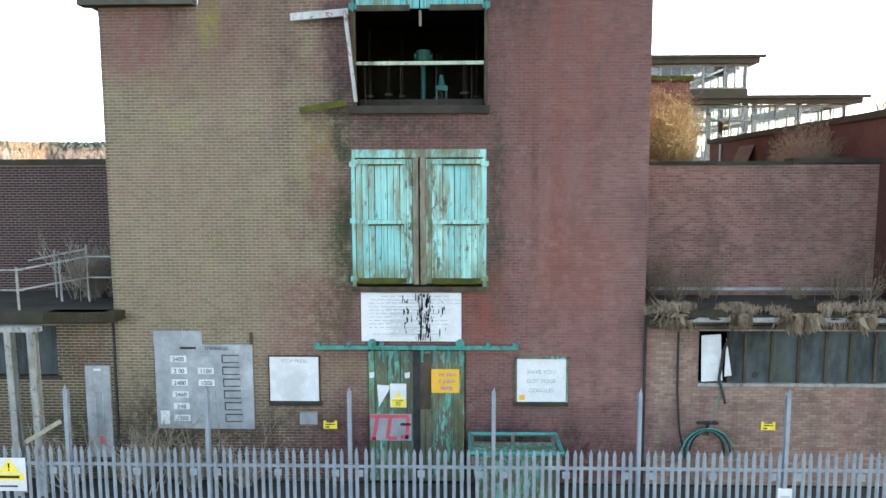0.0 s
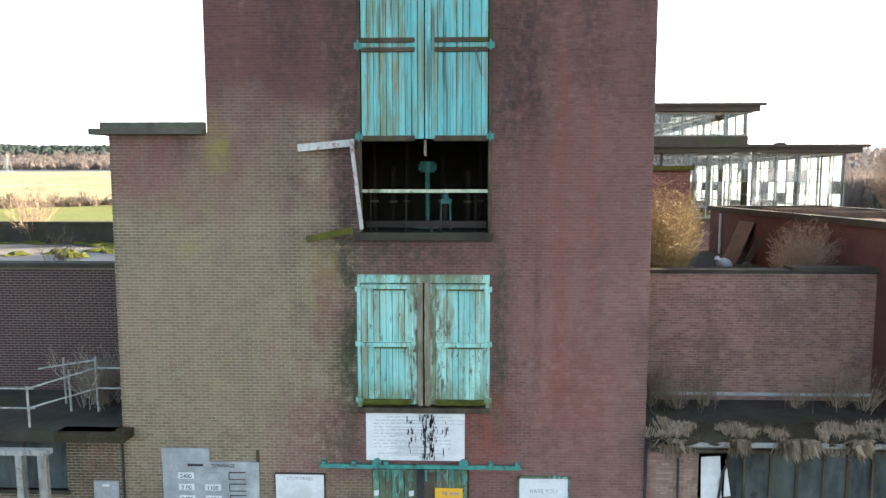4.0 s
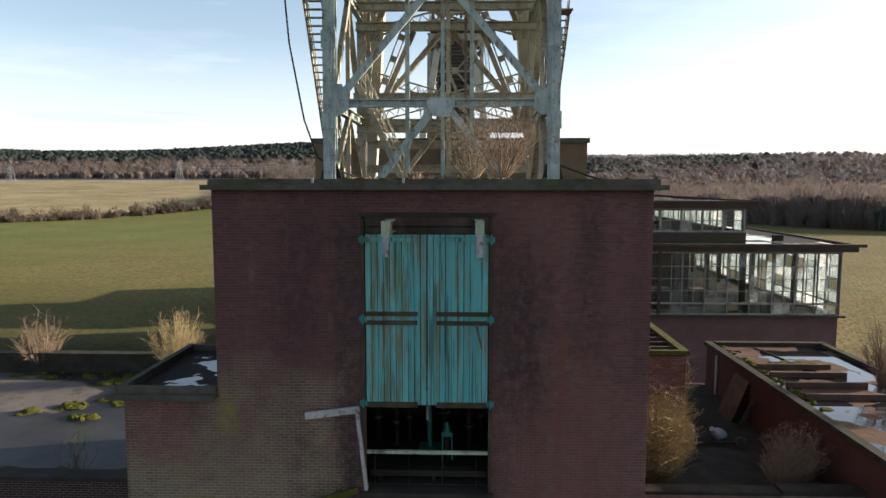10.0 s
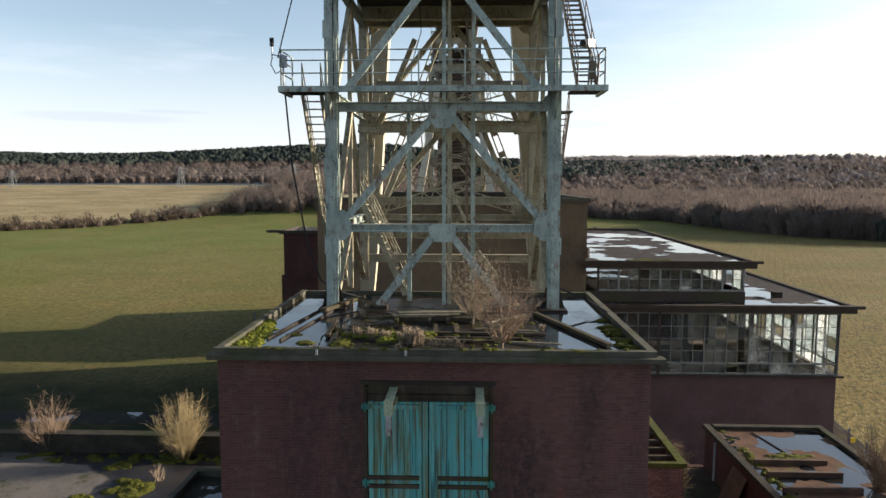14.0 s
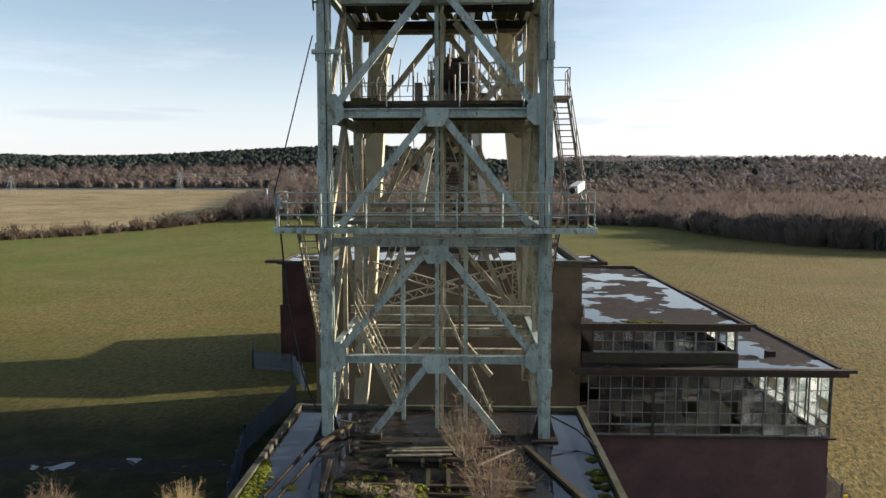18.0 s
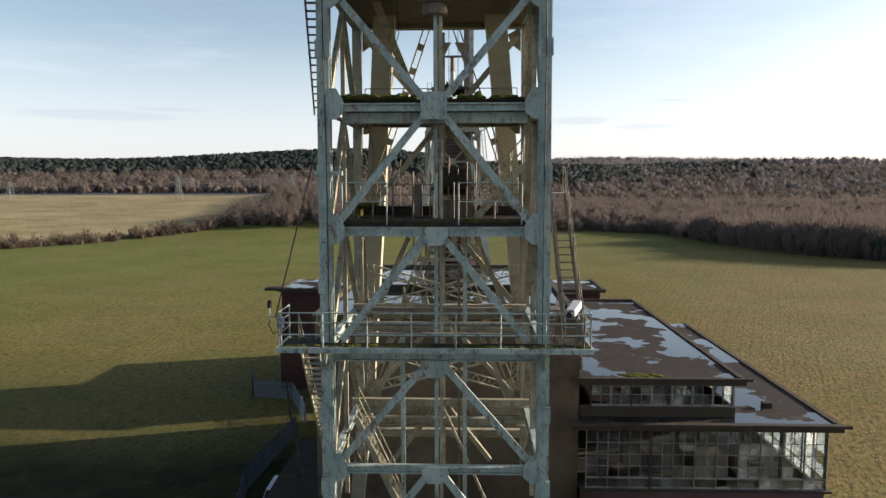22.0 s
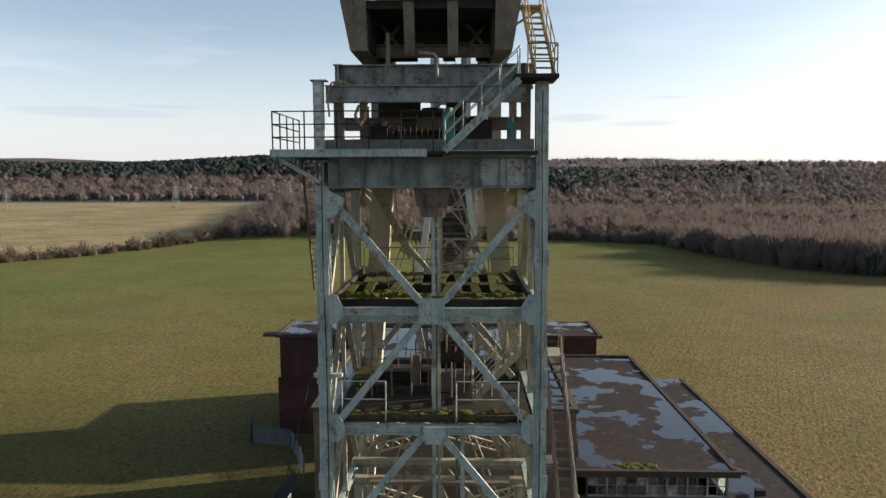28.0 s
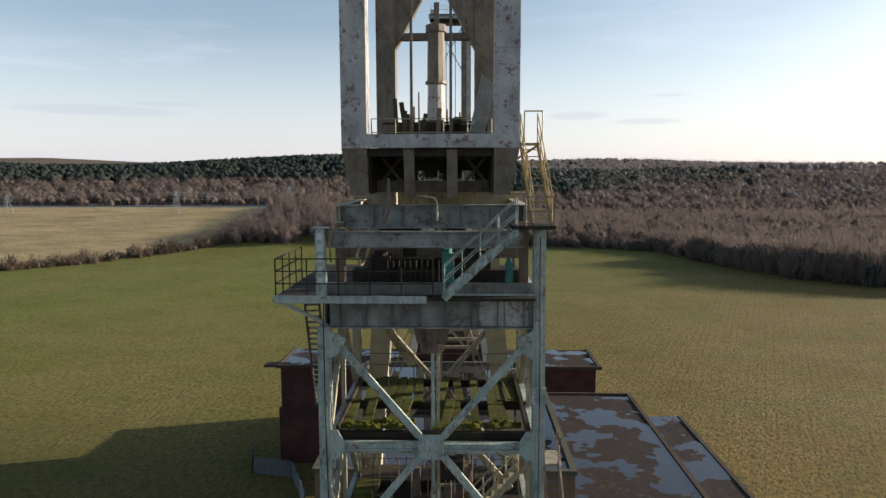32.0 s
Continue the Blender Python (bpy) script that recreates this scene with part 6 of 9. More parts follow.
annex = thing("brick_annex", "single-storey brick annex with a concrete roof slab", "building", (-12, FY, 0))
part("front_wall", wall_with_holes(Solid(), -20, -8.2, FY + 0.006, FY + 0.35, 0, 4.06, [(-13.5, -9.62, 2.68, 3.95)]), MORTAR, annex)
part("roof_slab", Solid().box(-20, -8.2, FY - 0.35, 18.45, 4.08, 4.36), CONCDARK, annex, "mossy concrete roof slab")
part("slab_nose", Solid().box(-9.6, -7.85, FY - 0.5, FY - 0.01, 4.14, 4.36), SOIL, annex, "mossy broken slab edge")
win = part("window", Solid().box(-13.5, -9.62, FY + 0.1, FY + 0.12, 2.68, 3.95), GREYGLASS, annex, "grimy blue-grey window")
for x in (-10.75, -11.9):
    part("mullion", Solid().box(x - 0.03, x + 0.03, FY + 0.05, FY + 0.13, 2.68, 3.95), DARK, win)
part("sill", Solid().box(-13.5, -9.55, FY - 0.05, FY + 0.1, 2.58, 2.68), CONCDARK, win)
part("interior_wall", Solid().box(-14, -9, 17.5, 17.6, 0, 4.05), CONCDARK, annex)
o = thing("metal_cover", "tall narrow grey sheet-metal cover on the annex wall", "panel", (-8.6, FY, 0.6))
part("cover", Solid().box(-8.92, -8.3, FY - 0.06, FY - 0.005, 0.6, 2.95), GREYB, o)
part("rod", Solid().tube((-8.68, FY - 0.08, 1.1), (-8.68, FY - 0.08, 2.3), 0.03).tube((-8.5, FY - 0.08, 1.1), (-8.5, FY - 0.08, 2.3), 0.03), GREYB, o)
part("red_mark", Solid().box(-8.62, -8.5, FY - 0.066, FY - 0.06, 0.95, 1.15), RED, o)
part("label", Solid().box(-8.7, -8.52, FY - 0.066, FY - 0.06, 2.82, 2.88), WHITE, o)
gp = thing("goalpost_frame", "rust-streaked white steel goalpost frame before the annex", "frame", (-10, 14.6, 0))
for x in (-10.12, -9.58):
    part("post", Solid().girder((x, 14.6, 0), (x - 0.06, 14.6, 4.0), 0.15, 0.2, 0.02, (0, 1, 0)), GOALPAINT, gp)
part("lintel", Solid().bar((-14, 14.6, 4.06), (-9.45, 14.6, 4.06), 0.2, 0.12), GOALPAINT, gp)
part("diagonal", Solid().bar((-9.9, 14.55, 1.35), (-9.05, 14.5, 1.85), 0.14, 0.1), CREAM, gp)
rl = thing("slab_railing", "bent white tubular railing on the annex slab", "railing", (-10, 16, 4.36))
for x, y, h in ((-10.45, 15.4, 1.05), (-9.36, 16.6, 1.5), (-10.6, 17.2, 1.3), (-10.1, 16.6, 1.15), (-11.6, 15.4, 1.05)):
    part("post", Solid().tube((x, y, 4.36), (x - 0.02, y, 4.36 + h), 0.03, 7), GOALPAINT, rl)
for p, q in (((-13, 15.4, 5.35), (-10.3, 15.4, 5.35)), ((-13, 15.4, 4.85), (-10.3, 15.4, 4.85)), ((-10.45, 15.4, 5.35), (-9.36, 16.6, 5.55)), ((-10.45, 15.4, 4.85), (-9.36, 16.6, 5.0)), ((-9.36, 16.6, 5.55), (-8.2, 16.6, 5.55)), ((-9.36, 16.6, 5.0), (-8.2, 16.6, 5.0)), ((-11.2, 17.0, 5.4), (-9.4, 16.7, 5.75))):
    part("rail", Solid().tube(p, q, 0.024, 7), GOALPAINT, rl)
for x, y, n, h in ((-9.6, 17.2, 22, 1.6), (-8.9, 17.6, 14, 1.4), (-7.4, 15.1, 16, 1.3), (-6.2, 15.1, 12, 1.0), (-4.9, 15.15, 8, 0.9), (-9.2, 15.0, 8, 1.2)):
    z = 4.36 if y > 16 else 0.0
    t = thing("bramble", "dead bramble stems sprawling by the wall", "bramble", (x, y, z), "dead brambles")
    me = bpy.data.meshes.new("crown")
    v, f = joined([sprigs(rng, (x, y, z), n, h + (0.9 if z == 0 else 0.2), 0.5, 0.014, 4, 1.1), thicket(rng, (x, y, z), n * 5, h + (0.3 if z == 0 else 0), 0.8, 0.005)])
    me.from_pydata(v, [], f)
    me.materials.append(GREYTWIG)
    part("crown", me, GREYTWIG, t)
    rooted(t, GREYTWIG, rng)

# ---- wing on the other side ----
wing = thing("brick_wing", "low brick wing with a grimy window strip and weedy felt roof", "building", (9, FY, 0))
part("front_wall", wall_with_holes(Solid(), 4.92, 22, FY + 0.006, FY + 0.35, 0, 4.1, [(6.2, 16.0, 2.55, 3.9)]), MORTAR, wing)
part("pilaster_joint", Solid().box(4.87, 4.93, FY - 0.06, FY + 0.05, 0, 4.15), BLACK, wing)
part("roof", Solid().box(4.9, 22, FY - 0.25, 18.4, 4.1, 4.26), CONCDARK, wing, "rotting felt roof")
part("felt_edge", Solid().box(4.9, 22, FY - 0.34, FY - 0.24, 4.1, 4.22), TIMBER, wing, "rotten felt and board edge")
part("gutter", Solid().box(5.3, 22, FY - 0.42, FY - 0.345, 4.17, 4.27), FRAMEP, wing, "pale weathered gutter along the eaves")
part("eaves_board", Solid().box(4.95, 22, FY - 0.3, FY + 0.0, 3.98, 4.06), TIMBER, wing)
part("interior_wall", Solid().box(5.0, 17, 17.6, 17.7, 0, 4.1), CONCDARK, wing)
win = part("window", Solid().box(6.2, 16.0, FY + 0.05, FY + 0.2, 3.86, 3.92).box(6.2, 16.0, FY - 0.02, FY + 0.2, 2.5, 2.58), FRAMEP, wing, "long metal-framed window strip")
mz = [6.95, 7.34, 7.98, 8.62, 9.27, 9.85, 10.45, 11.05, 11.7, 12.3, 12.95, 13.6, 14.25, 14.9, 15.5]
for x in mz:
    part("mullion", Solid().box(x - 0.03, x + 0.03, FY + 0.04, FY + 0.14, 2.58, 3.86), TIMBER, win)
for a, b in zip(mz, mz[1:] + [16.0]):
    part("pane", Solid().box(a + 0.03, b - 0.03, FY + 0.09, FY + 0.1, 2.58, 3.86), GREYGLASS, win)
part("broken_hole", Solid().plate([(7.52, FY + 0.08, 2.76), (7.58, FY + 0.08, 2.86), (7.7, FY + 0.08, 2.83), (7.66, FY + 0.08, 2.7), (7.56, FY + 0.08, 2.68)], (0, 0.008, 0)), BLACK, win)
part("boarded_panel", Solid().plate([(6.28, FY - 0.02, 2.62), (6.78, FY - 0.04, 2.66), (6.7, FY - 0.04, 3.8), (6.25, FY - 0.02, 3.76)], (0, 0.02, 0)).plate([(6.83, FY - 0.02, 2.75), (7.0, FY - 0.02, 2.78), (6.85, FY - 0.02, 3.7)], (0, 0.02, 0)), WHITE, win, "loose white board over a missing pane")
chunks = [hump(rng, rng.uniform(5.1, 15.5), FY - 0.1 + rng.uniform(-0.1, 1.0), 4.24, rng.uniform(0.12, 0.5), rng.uniform(0.04, 0.16)) for _ in range(130)]
mass("roof_soil", *joined(chunks), SOIL, "dark moss and leaf mould lying on the wing roof", "soil")
pl = []
for _ in range(34):
    cx, cy = rng.uniform(5.0, 15.5), FY - 0.22 + abs(rng.gauss(0, 0.5))
    pl += [(cx + rng.gauss(0, 0.22), cy + rng.gauss(0, 0.1), 4.27, rng.uniform(0.3, 0.85)) for _ in range(6)]
v, f = tufts(rng, pl, 46, 0.42, 0.007)
hang = [(x, FY - 0.34, 4.2, s) for x, y, z, s in pl if y < FY - 0.05]
v2, f2 = tufts(rng, hang, 30, 0.38, 0.006)
v2 = [(a, b - 0.03, 8.42 - c - 0.02) for a, b, c in v2]
clumps = []
for x in (5.35, 6.95, 8.15, 8.45, 9.75, 11.3, 13.4):
    k = rng.uniform(0.8, 1.25)
    for _ in range(190):
        a = rng.gauss(0, 0.75)
        r, ln = rng.uniform(0.0, 0.1), rng.uniform(0.2, 0.5) * k
        bx, by, bz = x + rng.gauss(0, 0.09), FY - 0.36 + rng.gauss(0, 0.05), 4.24 + rng.uniform(-0.05, 0.1)
        dx, dz = math.sin(a) * ln * 0.7, -ln * abs(math.cos(a)) * 0.75 + (0.12 if rng.random() < 0.3 else 0)
        clumps.append(([(bx - 0.006, by, bz), (bx + 0.006, by, bz), (bx + dx * 0.5 + 0.005, by - 0.14, bz + 0.08), (bx + dx, by - 0.17, bz + dz)], [(0, 1, 2), (0, 2, 3)]))
mass("roof_weeds", *joined([(v, f), (v2, f2), *clumps]), STRAW, "matted dead grass tussocks spilling over the wing roof", "grass")
for x, y, n, h in ((5.6, 17.8, 16, 1.9), (6.3, 17.6, 12, 1.6), (7.2, 17.9, 8, 1.4), (10.8, 17.9, 9, 1.9), (11.4, 17.6, 8, 1.5), (9.6, 17.8, 6, 1.0)):
    t = thing("bush", "thin bare shrub growing on the wing roof", "bush", (x, y, 4.26), "shrubs on the wing roof")
    me = bpy.data.meshes.new("crown")
    v, f = joined([sprigs(rng, (x, y, 4.24), n, h * 0.9, 0.5, 0.006, 5, 0.7), thicket(rng, (x, y, 4.24), n * 3, h * 0.6, 0.7, 0.004)])
    me.from_pydata(v, [], f)
    me.materials.append(TWIG)
    part("crown", me, TWIG, t)
    rooted(t, TWIG, rng)
hose = thing("hose_reel", "coiled green hose hanging on a wall reel", "hose", (6.45, FY, 0.8))
part("bracket", Solid().box(6.2, 6.7, FY - 0.12, FY, 1.58, 1.63).box(6.42, 6.48, FY - 0.1, FY, 1.3, 1.6), BLACK, hose)
for k in range(4):
    s = Solid()
    pts = [(6.45 + (0.42 + 0.07 * k) * math.cos(math.radians(a)), FY - 0.08 - 0.02 * k, 0.85 + (0.55 + 0.03 * k) * math.sin(math.radians(a))) for a in range(-10, 191, 20)]
    part("coil", s.line(pts, 0.02), GREENP if k % 2 else BLACK, hose)
part("loose_end", Solid().line([(6.5, FY - 0.1, 1.5), (6.6, FY - 0.12, 2.0), (6.75, FY - 0.1, 2.5)], 0.012), GREENP, hose)
single("cable", Solid().line([(5.6, FY - 0.3, 4.2), (5.68, FY - 0.06, 3.6), (5.7, FY - 0.05, 2.4), (5.78, FY - 0.05, 1.4), (5.9, FY - 0.05, 0.9)], 0.028), BLACK, "black cable running down the wing wall", "cable")
single("cable", Solid().line([(6.95, FY - 0.32, 4.2), (6.75, FY - 0.1, 3.4), (6.68, FY - 0.08, 2.7), (6.85, FY - 0.1, 2.1)], 0.035), BLACK, "broken black cable dangling over the window", "cable")
single("cable", Solid().line([(4.95, 18.3, 7.9), (5.0, 17.6, 6.2), (5.2, 16.6, 4.7), (5.35, 15.4, 4.3)], 0.03), BLACK, "slack cable in the corner by the tower", "cable")
single("cable", Solid().line([(5.15, 18.42, 8.05), (5.2, 18.4, 6.4), (5.05, 18.42, 4.4)], 0.022), BLACK, "thin cable down the yard wall", "cable")

yard = thing("yard_block", "flat-roofed brick block with a parapet, its roof overgrown", "building", (8.5, 18.4, 0))
part("front_wall", Solid().box(4.92, 12.0, 18.406, 18.75, 0, 7.92), MORTAR, yard)
part("parapet_cap", Solid().box(4.92, 9.6, 18.34, 18.85, 7.92, 8.02).box(9.6, 12.0, 18.3, 18.85, 7.96, 8.1), CONCDARK, yard)
part("roof", Solid().box(4.92, 12.0, 18.75, 31.3, 7.0, 7.25), CONCDARK, yard, "wet black roof with puddles")
part("rear_wall", Solid().box(4.92, 12.0, 31.3, 31.6, 0, 7.3), PLAIN_BRICK, yard)
part("ridge_strip", Solid().box(4.92, 12, 18.36, 18.4, 4.4, 4.48), GREYB, yard)
t = thing("bush", "tall dense golden leafless bush behind the parapet", "bush", (7.0, 20.6, 7.25))
me = bpy.data.meshes.new("crown")
chunks = [thicket(rng, (6.6, 20.4, 7.25), 300, 3.0, 1.25, 0.007), thicket(rng, (7.2, 21.3, 7.25), 220, 2.8, 1.0, 0.007), thicket(rng, (5.8, 20.9, 7.25), 180, 2.6, 0.9, 0.007)]
v, f = joined(chunks)
me.from_pydata(v, [], f)
me.materials.append(GOLDTWIG)
part("crown", me, GOLDTWIG, t)
rooted(t, GOLDTWIG, rng)
for x, y, n, h, m in ((11.0, 20.5, 34, 2.0, PINKTWIG), (10.4, 20.0, 18, 1.5, PINKTWIG), (6.2, 24.2, 10, 1.6, TWIG)):
    t = thing("bush", "bare reddish bush on the block roof", "bush", (x, y, 7.25))
    me = bpy.data.meshes.new("crown")
    v, f = thicket(rng, (x, y, 7.25), n * 6, h, h * 0.5, 0.007)
    me.from_pydata(v, [], f)
    me.materials.append(m)
    part("crown", me, m, t)
    rooted(t, m, rng)
o = thing("white_sack", "tied white sack dumped on the block roof", "sack", (10.06, 24.4, 7.25))
me = bpy.data.meshes.new("bag")
bm = bmesh.new()
bmesh.ops.create_icosphere(bm, subdivisions=3, radius=0.29)
for vv in bm.verts:
    vv.co *= 1 + 0.18 * noise.noise(vv.co * 3.1)
    vv.co.z *= 0.8
bmesh.ops.transform(bm, matrix=pose(10.06, 24.4, 7.47), verts=bm.verts)
bm.to_mesh(me)
bm.free()
me.materials.append(GREYB)
me.shade_smooth()
part("bag", me, GREYB, o)
part("neck", Solid().tube((9.88, 24.33, 7.6), (9.74, 24.29, 7.72), 0.07, 8, 0.1), WHITE, o)
o = thing("post_roller", "long dark pole with a pale round end", "pole", (10.0, 23.7, 7.25))
part("pole", Solid().tube((8.8, 23.9, 7.36), (10.6, 23.7, 7.4), 0.06, 8), DARK, o)
part("round_end", Solid().tube((10.6, 23.62, 7.42), (10.64, 23.8, 7.42), 0.2, 14), CONC, o)
o = thing("leaning_door", "old rusty sheet leaning against the shed wall", "sheet", (11.6, 27, 7.25))
part("sheet", Solid().plate([(11.2, 26.2, 7.25), (11.2, 27.6, 7.25), (11.95, 27.8, 8.9), (11.95, 26.4, 8.9)], (0.04, 0, 0)), JOIST, o)
part("plank", Solid().bar((11.3, 25.6, 7.25), (11.95, 25.8, 8.3), 0.2, 0.05, (0, 1, 0)), TIMBER, o)

shed = thing("roof_shed", "long brick shed with a rusty puddled roof and stripped joists", "shed", (14.7, 24, 0))
part("side_wall", Solid().box(12.0, 12.35, 15.9, 31.3, 0, 9.2), PLAIN_BRICK, shed)
part("rear_wall", Solid().box(12.35, 17.5, 31.0, 31.3, 0, 9.2), PLAIN_BRICK, shed)
part("far_wall", Solid().box(17.2, 17.5, 15.9, 31.0, 0, 9.2), PLAIN_BRICK, shed)
part("front_wall", Solid().box(12.35, 17.2, 15.9, 16.2, 0, 9.2), PLAIN_BRICK, shed)
part("roof", Solid().box(12.2, 17.35, 16.0, 31.2, 9.0, 9.24), FELTSHED, shed, "rusty roof sheeting under puddles")
part("coping", Solid().box(11.92, 12.24, 15.8, 31.5, 9.2, 9.4), CONCDARK, shed)
part("coping", Solid().box(12.35, 17.55, 31.1, 31.45, 9.2, 9.42), CONCDARK, shed)
part("coping", Solid().box(17.25, 17.55, 15.8, 31.1, 9.2, 9.4), CONCDARK, shed)
for y in (27.2, 26.0, 24.6, 23.2):
    part("joist", Solid().box(12.6, 15.6, y - 0.06, y + 0.06, 9.24, 9.46), JOIST, shed, "rusty raised joist")
part("seam", Solid().bar((14.0, 30.8, 9.26), (14.6, 27.6, 9.26), 0.06, 0.05), DARK, shed)
part("downpipe", Solid().tube((11.92, 29.8, 9.1), (11.92, 29.8, 7.3), 0.06, 8), GREYB, shed)
chunks = [hump(rng, 12.55 + rng.uniform(0, 0.3), rng.uniform(22, 31), 9.24, rng.uniform(0.06, 0.18), rng.uniform(0.03, 0.09)) for _ in range(60)]
chunks += [hump(rng, rng.uniform(12.6, 15.5), rng.uniform(27.5, 28.2), 9.24, rng.uniform(0.1, 0.3), rng.uniform(0.03, 0.1)) for _ in range(20)]
mass("shed_moss", *joined(chunks), MOSS, "moss and lichen along the shed roof edge", "moss")
t = thing("bush", "bare sapling growing out of the shed roof", "bush", (16.6, 24.8, 9.24))
me = bpy.data.meshes.new("crown")
v, f = joined([thicket(rng, (16.5, 25.0, 9.24), 120, 2.5, 1.1, 0.007), thicket(rng, (16.8, 22.0, 9.24), 90, 2.3, 1.0, 0.007)])
me.from_pydata(v, [], f)
me.materials.append(PINKTWIG)
part("crown", me, PINKTWIG, t)
rooted(t, PINKTWIG, rng)

sm = thing("small_block", "small brick block whose roof is stripped to bare rafters", "building", (6.6, 23, 0))
part("front_wall", Solid().box(4.92, 8.25, 23.0, 23.3, 7.0, 10.9), PLAIN_BRICK, sm)
part("side_wall", Solid().box(7.95, 8.25, 23.3, 28.8, 7.0, 10.9), PLAIN_BRICK, sm)
part("rear_wall", Solid().box(4.92, 7.95, 28.5, 28.8, 7.0, 10.9), PLAIN_BRICK, sm)
part("wall_plate", Solid().box(4.92, 8.35, 22.9, 23.1, 10.9, 11.05).box(8.05, 8.35, 23.1, 28.9, 10.9, 11.05), MOSSBOARD, sm)
for i in range(7):
    part("rafter", Solid().box(4.95, 8.05, 23.7 + i * 0.75, 23.82 + i * 0.75, 10.85, 11.0), TIMBER, sm)
for x in (5.8, 7.0):
    part("purlin", Solid().box(x - 0.06, x + 0.06, 23.1, 28.6, 11.0, 11.1), TIMBER, sm)
t = thing("bush", "dry golden weeds behind the stripped roof", "bush", (8.9, 27.0, 7.25))
me = bpy.data.meshes.new("crown")
v, f = thicket(rng, (8.8, 26.5, 7.25), 160, 3.3, 0.9, 0.007)
me.from_pydata(v, [], f)
me.materials.append(GOLDTWIG)
part("crown", me, GOLDTWIG, t)
rooted(t, GOLDTWIG, rng)

# ---- winding house and its glazed hall ----
wh = thing("winding_house", "tall brown-rendered winding house with a flooded flat roof", "building", (-0.7, 60, 0))
part("wall", Solid().box(-10.0, 8.7, 45.8, 46.2, 0, 19.7), RENDERED, wh)
part("wall", Solid().box(-10.0, -9.6, 46.2, 73.5, 0, 19.7), RENDERED, wh)
part("wall", Solid().box(8.3, 8.7, 46.2, 73.5, 0, 19.7), RENDERED, wh)
part("wall", Solid().box(-9.6, 8.3, 73.1, 73.5, 0, 19.7), RENDERED, wh)
part("roof", Solid().box(-9.7, 8.4, 46.0, 73.3, 19.4, 19.72), FELTWINDING, wh, "flat roof under standing water")
for a in ((-10.15, 8.85, 45.65, 46.1), (-10.15, -9.7, 46.1, 73.2), (8.4, 8.85, 46.1, 73.2), (-10.15, 8.85, 73.2, 73.65)):
    part("coping", Solid().box(*a, 19.7, 20.02), CONC, wh)
# unseen block, added for the shadow it throws across the field
part("shadow_block", Solid().box(-10.0, 8.3, 73.55, 80.8, 0, 17.0), PLAIN_BRICK, wh)
part("roof_kerb", Solid().box(-9, 8, 58.0, 58.4, 19.7, 20.2), CONCDARK, wh)
for x in (-7.5, -4.5, 5.2):
    part("vent_pipe", Solid().tube((x, 55.0, 19.7), (x, 55.0, 20.5), 0.12, 8), RUSTY, wh)

hall = thing("glazed_hall", "glazed engine hall on a brick base, many panes broken or filmed", "building", (17, 44.5, 0))
part("brick_base", Solid().box(8.72, 25.4, 44.55, 44.95, 0, 8.0).box(25.0, 25.4, 44.95, 75.5, 0, 8.0).box(8.72, 25.0, 75.1, 75.5, 0, 8.0), HALLBRICK, hall, "purple-red brick base")
part("floor", Solid().box(8.72, 25.0, 44.95, 75.1, 7.7, 7.95), CONCDARK, hall)
part("sill_beam", Solid().box(8.7, 25.75, 44.25, 44.75, 8.0, 8.14).box(25.2, 25.75, 44.75, 75.6, 8.0, 8.14), FASCIA, hall)
GX0, GX1, GY = 9.05, 25.4, 44.45
bays = 11
bw = (GX1 - GX0) / bays
glz = part("front_glazing", Solid().box(GX0, GX1, GY, GY + 0.12, 12.28, 12.42).box(GX0, GX1, GY, GY + 0.12, 8.14, 8.24).box(GX0, GX1, GY - 0.04, GY + 0.1, 8.86, 8.96), FRAMEP, hall, "steel-framed front glazing")
for i in range(bays + 1):
    x = GX0 + bw * i
    w = 0.16 if i == 3 else 0.03
    part("mullion", Solid().box(x - w, x + w * 0.2, GY - 0.06, GY + 0.12, 8.14, 12.4), FASCIA if i == 3 else FRAMEP, glz)
rows = [8.2, 8.92, 9.75, 10.58, 11.42, 12.3]
s = Solid()
for i in range(bays):
    xm = GX0 + bw * (i + 0.5)
    part("glazing_bar", Solid().box(xm - 0.018, xm + 0.018, GY, GY + 0.06, 8.92, 12.3), FRAMEP, glz)
for z in rows[2:-1]:
    part("glazing_bar", Solid().box(GX0, GX1, GY + 0.002, GY + 0.058, z - 0.018, z + 0.018), FRAMEP, glz)
pm = {}
for m in (GLASS, GLASSPALE, GLASSDIM):
    for j in range(5):
        pm[m.name, j] = Solid().box(-bw / 4 + 0.02, bw / 4 - 0.02, -0.005, 0.005, 0.02, rows[j + 1] - rows[j] - 0.02).mesh("pane", m)
rp = random.Random(3)
for i in range(bays * 2):
    for j in range(5):
        k = rp.random()
        if k < 0.07:
            continue
        right = i / (bays * 2)
        m = GLASSPALE if k < 0.07 + 0.75 * right ** 2 else GLASSDIM if k > 0.95 else GLASS
        piece("pane", pm[m.name, j], pose(GX0 + bw / 2 * (i + 0.5), GY + 0.03, rows[j], rp.uniform(-1, 1), 0, 0), glz)
side = part("side_glazing", Solid().box(25.3, 25.42, 44.5, 75.4, 12.28, 12.42).box(25.3, 25.42, 44.5, 75.4, 8.86, 8.96), FRAMEP, hall, "steel-framed side glazing")
nb = 20
sw = 30.6 / nb
for i in range(nb + 1):
    y = 44.6 + sw * i
    part("mullion", Solid().box(25.28, 25.44, y - 0.05, y + 0.05, 8.14, 12.4), FRAMEP, side)
s = Solid()
